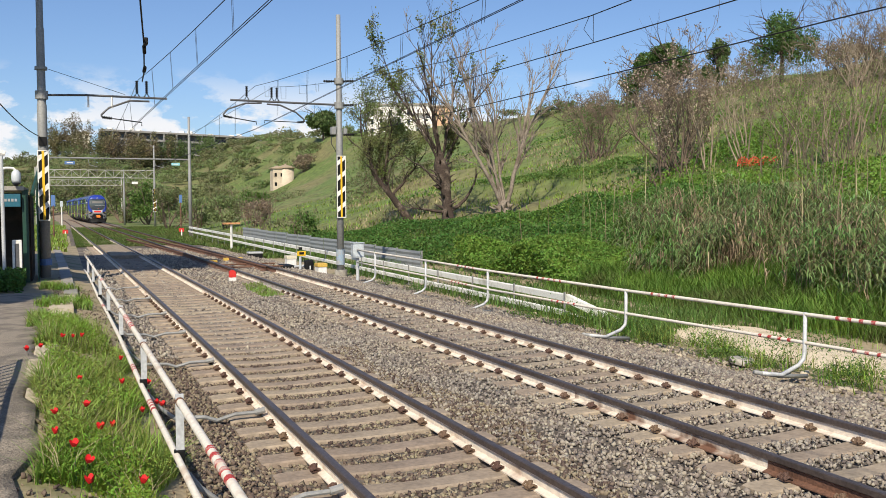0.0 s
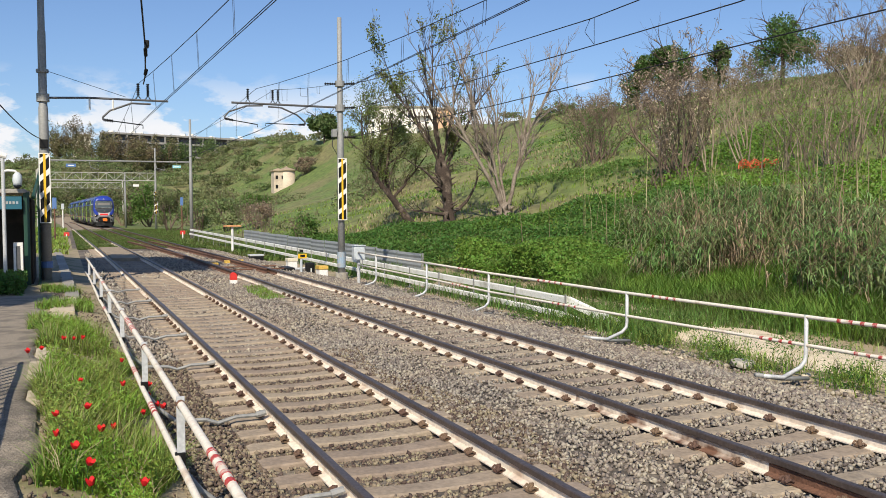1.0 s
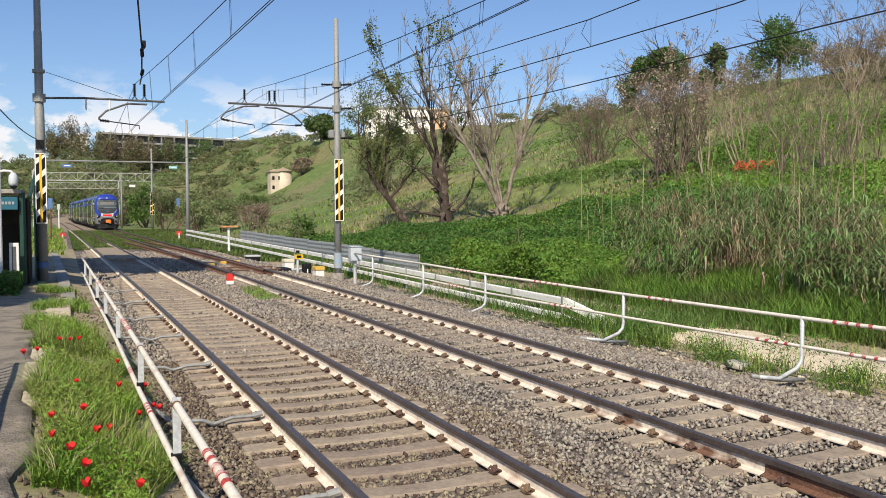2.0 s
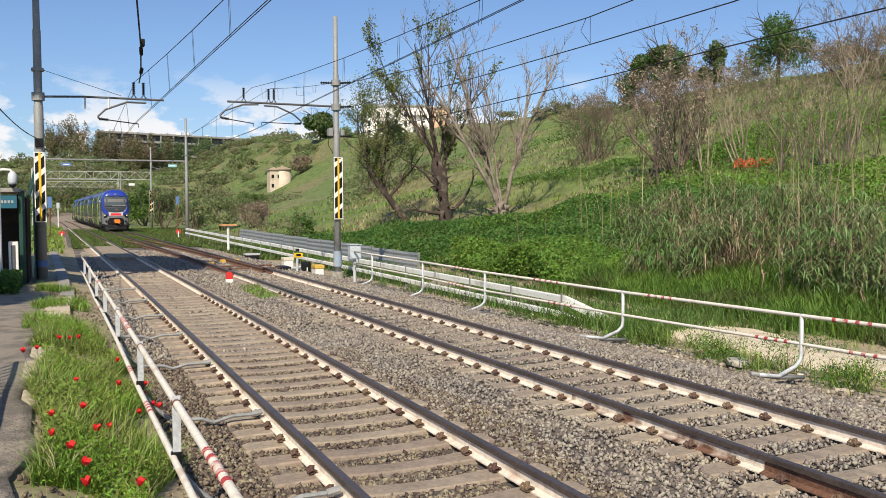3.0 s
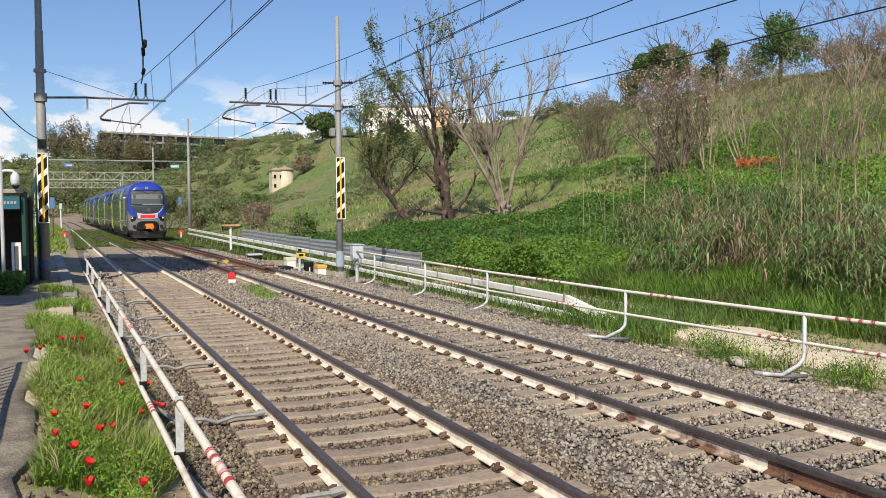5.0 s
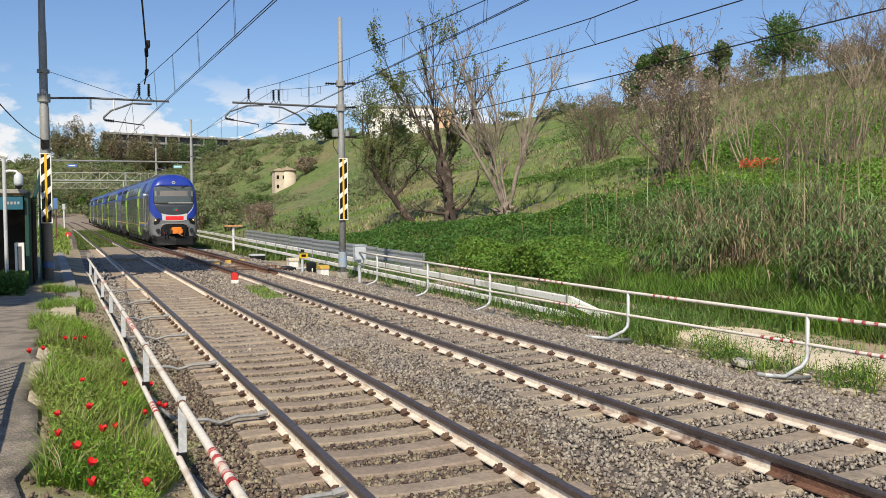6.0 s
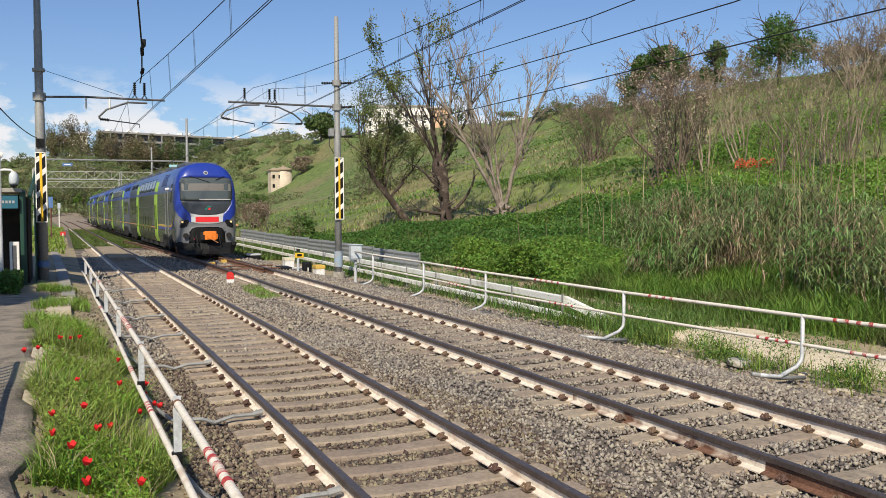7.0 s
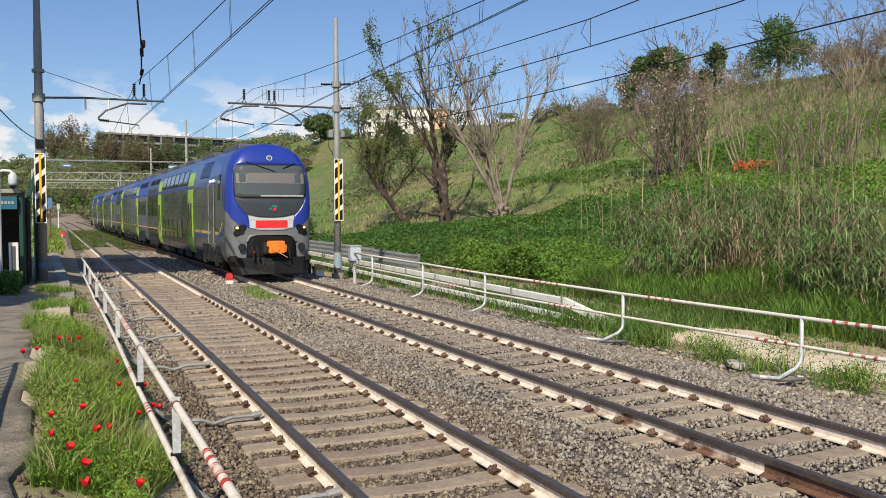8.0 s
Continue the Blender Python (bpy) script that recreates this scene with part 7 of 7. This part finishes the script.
ROOF_LINE = lambda x: np.where(x < 11, 60.0, 38.6 - 0.095 * (x - 11))
woods("far_woods_brown", 52, -8, 44, 398, 432, 16.5, 4.6, 800, 0.34, "brown_wood", "tall brown trees before the apartment block", 81, None, ROOF_LINE)
woods("far_woods_dark", 64, 14, 86, 404, 432, 14.6, 4.6, 560, 0.32, "dark_leaf", "dark evergreen trees on the far hill", 82, None, ROOF_LINE)
woods("far_woods_mixed", 84, -40, 80, 250, 400, 5, 4.0, 340, 0.34, "wood", "mixed woods on the far hill", 83)
woods("far_scrub_green", 120, -20, 75, 220, 370, 3.4, 4.2, 320, 0.33, "hazy_olive", "green scrub on the far hill", 84)
CLEAR = lambda x, y: x < -11 or x > 9 or y > 236
woods("valley_trees", 30, -19, 6, 190, 262, 7.0, 3.4, 600, 0.24, "wood", "trees closing the view down the line", 85, CLEAR)
woods("valley_trees_green", 34, -18, 16, 185, 258, 6.0, 3.2, 600, 0.24, "lime", "green trees closing the view down the line", 86, CLEAR)
woods("far_low_scrub", 110, -36, 66, 215, 390, 2.4, 5.5, 320, 0.32, "hazy_olive", "low scrub covering the far slope, haze put into its colour", 90)
woods("left_hill_scrub", 120, -90, -10, 190, 420, 2.6, 4.0, 240, 0.4, "wood", "scrub on the low hill across the line", 87)
woods("crest_scrub", 34, 58, 72, 90, 260, 3.0, 2.8, 500, 0.2, "wood", "scrub along the hill crest", 88, lambda x, y: y < 140 or y > 225)
woods("crest_scrub_dry", 26, 57, 69, 44, 110, 3.8, 2.4, 700, 0.11, "dry", "brown scrub along the hill crest", 89)

# orange plastic mesh lying among the saplings
t = empty("plastic_mesh", pose(*rooted(31.3, 29.6, 0.02), 0, 0, -35), "crumpled orange plastic safety mesh on the slope", "safety mesh")
bm = bmesh.new()
for a in range(15):
    xs = -1.4 + a * 0.2
    tube(bm, [(xs + 0.05 * math.sin(a * 2.2), 0.1 * math.sin(a), 0.0), (xs, 0.1 * math.cos(a * 1.7), 0.28 + 0.2 * abs(math.sin(a * 0.8))), (xs + 0.1, 0.05, 0.45 + 0.3 * abs(math.sin(a * 0.8 + 0.4)))], 0.035, 4)
for z in (0.1, 0.25, 0.4, 0.55):
    tube(bm, [(-1.4 + k * 0.2, 0.12 * math.sin(k * 1.3 + z * 5), z * (0.7 + 0.5 * abs(math.sin(k * 0.8)))) for k in range(15)], 0.04, 4)
for q in bm.verts:
    q.co = Vector((q.co.x * 0.72, q.co.y * 0.8, q.co.z * 0.75))
part("netting", bm, M["orange_mesh"], t)


# ---- the near verge with poppies ----
def verge_keep(x, y):
    return (x > -3.03 - 0.028 * np.clip(y, 0, 9) + 0.07 * np.sin(y * 1.7)) & (x < left_edge(y)) & (clumpy(x, y, 1.7) > -1.35 + 0.9 * sstep(4.5, 7, y))


def left_edge(y):
    return -2.12 + 0.16 * np.sin(y * 2.3) - 0.25 * sstep(5.5, 9, y)


p = field(42000, -3.5, -1.85, -4.6, 9.5, verge_keep)
p[:, 2] -= 0.02
v, f = blade_tris(p, 0.20 * np.clip(1 + 0.25 * clumpy(p[:, 0], p[:, 1], 2.4), 0.5, 1.5), 0.006, 1.0, RNG)
stuff("near_grass", v, f, "grass", "lush green grass on the verge", "grass")
p = field(9000, -3.45, -1.85, -4.6, 9.5, verge_keep)
p = p[clumpy(p[:, 0], p[:, 1], 1.9) > -0.2]
v, f = blade_tris(p, 0.34, 0.006, 0.8, RNG)
stuff("near_tall_grass", v, f, "verge", "taller green blades in tufts on the verge", "grass")
p = field(3500, -3.45, -1.85, -4.6, 9.5, verge_keep)
v, f = blade_tris(p, 0.3, 0.004, 0.9, RNG)
stuff("near_straw", v, f, "cane", "dry straw stalks among the grass", "grass")
p = field(84000, -3.45, -1.9, -4.6, 8.5, verge_keep)
p[:, 2] += RNG.uniform(0.0, 0.26, len(p)) * np.clip(0.9 + 0.3 * clumpy(p[:, 0], p[:, 1], 3.1), 0.2, 1.4)
v, f = leaf_quads(p, 0.023, RNG, -0.5, 0.3)
stuff("near_weeds", v, f, "verge", "leafy weeds among the grass", "weeds")
p = field(6000, -3.5, -2.3, 9, 19.5, lambda x, y: clumpy(x, y, 1.3) > 0.55)
v, f = blade_tris(p, 0.20, 0.008, 0.9, RNG)
stuff("tufts", v, f, "grass", "grass tufts by the mast plinth", "grass")
p = field(5000, -5.2, -3.9, 17.5, 21, None)
p[:, 2] += RNG.uniform(0, 0.5, len(p))
v, f = leaf_quads(p, 0.05, RNG)
stuff("dark_weeds", v, f, "ivy", "dark weeds before the green enclosure", "weeds")


def poppy_kind():
    """A field poppy: four cupped petals, a dark heart and a thin stem."""
    t = empty("poppy", pose(0, 0, -500), "red field poppy on a thin stem in the grass", "flower", "poppies in the verge")
    bm = bmesh.new()
    for k in range(4):
        a = k * math.pi / 2
        rows = []
        for r, z, w in ((0.004, 0.30, 0.3), (0.03, 0.305, 0.95), (0.05, 0.325, 0.85), (0.058, 0.34, 0.45)):
            rows.append([bm.verts.new((r * math.cos(a + s * w), r * math.sin(a + s * w), z + 0.004 * math.sin(9 * s + k))) for s in (-1, 0, 1)])
        for p_, q_ in zip(rows, rows[1:]):
            for i in range(2):
                bm.faces.new((p_[i], p_[i + 1], q_[i + 1], q_[i]))
    part("petals", bm, M["poppy"], t, "four red petals", True)
    part("heart", tubed([(0, 0, 0.30), (0, 0, 0.32)], [0.009, 0.006], 6), M["black"], t)
    part("stem", tubed([(0.02, 0.01, 0), (0.01, 0, 0.15), (0, 0, 0.30)], 0.003, 4), M["dkgreen"], t)
    return t


POPPY = poppy_kind()
SPOTS = [(-2.89, 0.67), (-2.49, 0.68), (-2.59, 0.23), (-2.92, -0.19), (-2.81, -0.46), (-2.8, -0.79), (-2.42, -1.21), (-2.67, -1.47), (-2.69, 1.05), (-2.68, 2.49), (-2.28, 2.83), (-2.29, 4.41), (-2.11, 3.22),
         (-2.07, 3.36), (-2.09, 1.73), (-1.87, 2.33), (-1.9, 2.12), (-2.84, 5.95), (-2.71, 6.02), (-3.01, 5.75), (-3.21, 3.91), (-3.13, 4.51), (-2.22, -1.98), (-2.23, -2.24), (-2.06, 2.46)]
for x, y in SPOTS:
    s = RNG.uniform(0.42, 0.64)
    o = copy_thing(POPPY, pose(x, y, float(land(x, y)) - 0.02, RNG.uniform(6, 24), RNG.uniform(-12, 12), RNG.uniform(-40, 40)))
    o.scale = (s, s, RNG.uniform(1.0, 1.3))
for o in (*POPPY.children_recursive, POPPY):
    bpy.data.objects.remove(o)


# ---- sandy strip and rubble ----
v, f = [], []
ys = np.arange(-6, 11.6, 0.5)
for i, y in enumerate(ys):
    c = 9.75 + 0.03 * y + 0.2 * math.sin(y * 0.9)
    for k, dx in enumerate((-1.0, -0.6, -0.2, 0.2, 0.6, 1.0)):
        x = c + dx * (1.45 + 0.2 * math.sin(y * 1.7 + 2))
        v.append((x, y, float(land(x, y)) + (0.05 if 0 < k < 5 else -0.1) + 0.02 * math.sin(5 * x + 3 * y)))
for i in range(len(ys) - 1):
    f += [(i * 6 + k, i * 6 + k + 1, (i + 1) * 6 + k + 1, (i + 1) * 6 + k) for k in range(5)]
tagged(new("sandy_track", soup("sandy_track", v, f, M["sand"], True)), "pale sandy footpath behind the railing", "path", kind="structure")


def rock(x, y, z, sx, sy, sz, seed, material, label):
    rng = np.random.default_rng(seed)
    bm = bmesh.new()
    bmesh.ops.create_icosphere(bm, subdivisions=2, radius=1)
    for q in bm.verts:
        n_ = 1 + 0.25 * noise.noise(q.co * 1.6 + Vector((seed, 0, 0)))
        q.co = Vector((q.co.x * sx * n_, q.co.y * sy * n_, max(-0.4, min(0.6, q.co.z)) * sz * n_))
    o = part("rock", bm, M[material])
    o.location, o.rotation_euler = (x, y, z), (0.1, 0.1, rng.uniform(0, 6))
    tagged(o, label, "rock", "loose rocks")


rock(7.7, 4.2, -0.47, 0.36, 0.2, 0.12, 3, "concrete", "broken slab of concrete lying on the verge")
for k, (x, y, s) in enumerate(((7.6, 1.9, 0.14), (7.9, 1.1, 0.12), (7.3, 5.4, 0.1), (7.5, 6.0, 0.08), (8.3, 8.2, 0.12), (8.0, 12.0, 0.12), (8.1, 3.2, 0.1), (7.2, 8.6, 0.07))):
    rock(x, y, float(land(x, y)) + 0.02, s, s * 0.7, s * 0.6, 10 + k, "pale_stone", "pale stone lying on the verge")
for k, (x, y, s) in enumerate(((-2.55, 4.6, 0.22), (-2.8, 4.4, 0.16), (-2.35, 4.9, 0.14), (-2.9, 5.2, 0.12))):
    rock(x, y, float(land(x, y)) + 0.03, s, s * 0.7, s * 0.5, 30 + k, "pale_stone", "pale lump of rubble in the grass")


# ---- the ballast bed far down the line, clear of weeds ----
v, f = [], []
for k, yy in enumerate(np.arange(108, 238, 4.0)):
    for u, dz in ((-2.3, -0.06), (-1.5, 0.05), (1.8, 0.06), (5.2, 0.05), (6.1, -0.06)):
        x = u + float(bend(yy)) + 0.12 * math.sin(yy * 1.3 + u)
        v.append((x, yy, float(land(x, yy)) + dz))
    if k:
        for j in range(4):
            a = k * 5 + j
            f.append((a - 5, a - 4, a + 1, a))
stuff("far_ballast_bed", np.array(v), np.array(f), "bed_far", "dusty brown ballast bed under the far rails", "ballast")


# ---- ballast stones ----
def stones(name, n, x0, x1, y0, y1, size, material, label, seed, keep=None, power=1.0, lift=0.0):
    """Loose angular stones, each a bent octahedron or a cut block."""
    rng = np.random.default_rng(seed)
    x = rng.uniform(x0, x1, n)
    y = y0 + (y1 - y0) * rng.uniform(size=n) ** power
    if keep is not None:
        k = keep(x, y)
        x, y = x[k], y[k]
    n = len(x)
    base = np.array([(1, 0, 0), (-1, 0, 0), (0, 1, 0), (0, -1, 0), (0, 0, 1), (0, 0, -1), (0.7, 0.7, 0.6)], float)
    tri = np.array([(0, 6, 4), (6, 2, 4), (0, 2, 6), (2, 1, 4), (1, 3, 4), (3, 0, 4), (2, 0, 5), (1, 2, 5), (3, 1, 5), (0, 3, 5)])
    m = len(base)
    V = base[None] * (1 + rng.uniform(-0.42, 0.42, (n, m, 3)))
    V = V * (size * rng.uniform(0.55, 1.35, (n, 1, 1))) * rng.uniform(0.5, 1.25, (n, 1, 3))
    q = rng.normal(size=(n, 4))
    q /= np.linalg.norm(q, axis=1, keepdims=True)
    w, a, b, c = q.T
    R = np.stack([1 - 2 * (b * b + c * c), 2 * (a * b - c * w), 2 * (a * c + b * w), 2 * (a * b + c * w), 1 - 2 * (a * a + c * c), 2 * (b * c - a * w),
                  2 * (a * c - b * w), 2 * (b * c + a * w), 1 - 2 * (a * a + b * b)], 1).reshape(n, 3, 3)
    V = np.einsum("nij,nmj->nmi", R, V)
    z = land(x, y) + lift + rng.uniform(-0.012, 0.022, n)
    for x0 in (0.0, TRACK_B):
        z = z + (0.012 if x0 else -0.018) * sstep(1.32, 1.18, np.abs(x - bend(y) - x0))
    V += np.stack([x, y, z], 1)[:, None]
    F = tri[None] + (np.arange(n) * m)[:, None, None]
    stuff(name, V.reshape(-1, 3), F.reshape(-1, 3), material, label, "ballast")


def off_sleepers(x, y):
    """Keeps stones out from the sleepers' tops and the rails."""
    ok = np.ones(len(x), bool)
    for x0, ph in ((0.0, 0.0), (TRACK_B, -1.29)):
        u = x - bend(y) - x0
        on = (np.abs(u) < 1.17) & (np.abs((y - ph + 0.3) % 0.6 - 0.3) < 0.142)
        rail = np.abs(np.abs(u) - 0.7535) < 0.085
        ok &= ~(on | rail)
    return ok


stones("ballast_near", 84000, -1.95, 5.6, -4.5, 7, 0.0245, "stone_warm", "dusty brown-grey ballast stones", 91, lambda x, y: off_sleepers(x, y) & (x < 1.6 + 0.2 * np.sin(y)), 1.0, 0.01)
stones("ballast_middle", 36000, 1.2, 7.2, -4, 9, 0.026, "stone", "grey ballast stones between the tracks", 92, off_sleepers, 1.0, 0.01)
stones("ballast_far", 30000, -1.9, 7.2, 7, 22, 0.033, "stone", "grey-brown ballast stones", 93, off_sleepers, 1.0, 0.01)
stones("ballast_shoulder", 14000, 5.0, 7.8, -5, 26, 0.038, "stone", "clean grey ballast on the shoulder", 94, off_sleepers, 1.2, 0.012)
stones("sand_rubble", 3400, 7.7, 11.2, -4.5, 11, 0.018, "pale_stone", "pale rubble strewn on the sandy path", 97, lambda x, y: clumpy(x, y, 2.2) > -0.3, 1.0, 0.015)
stones("ballast_distant", 14000, -1.9, 7.0, 22, 48, 0.05, "stone", "ballast stones down the line", 95, off_sleepers, 1.0, 0.01)
stones("verge_gravel", 2500, -3.2, -1.8, -3, 20, 0.024, "stone_warm", "loose gravel at the edge of the verge", 96, None, 1.0, 0.0)


# ---- what moves ----
def train_y(t):
    return 144.23 - 15.642 * t - 0.6235 * t ** 2 + 0.13558 * t ** 3 - 0.006648 * t ** 4


def motions():
    rows = []
    for k in range(33):
        t = k * 0.25
        y = train_y(t)
        turn = math.degrees(math.atan2(float(bend(y) - bend(y + 100)), 100))
        rows.append((t, pose(TRACK_B + float(bend(y)), y, 0, 0, 0, turn)))
    walk(train, rows)


motions()
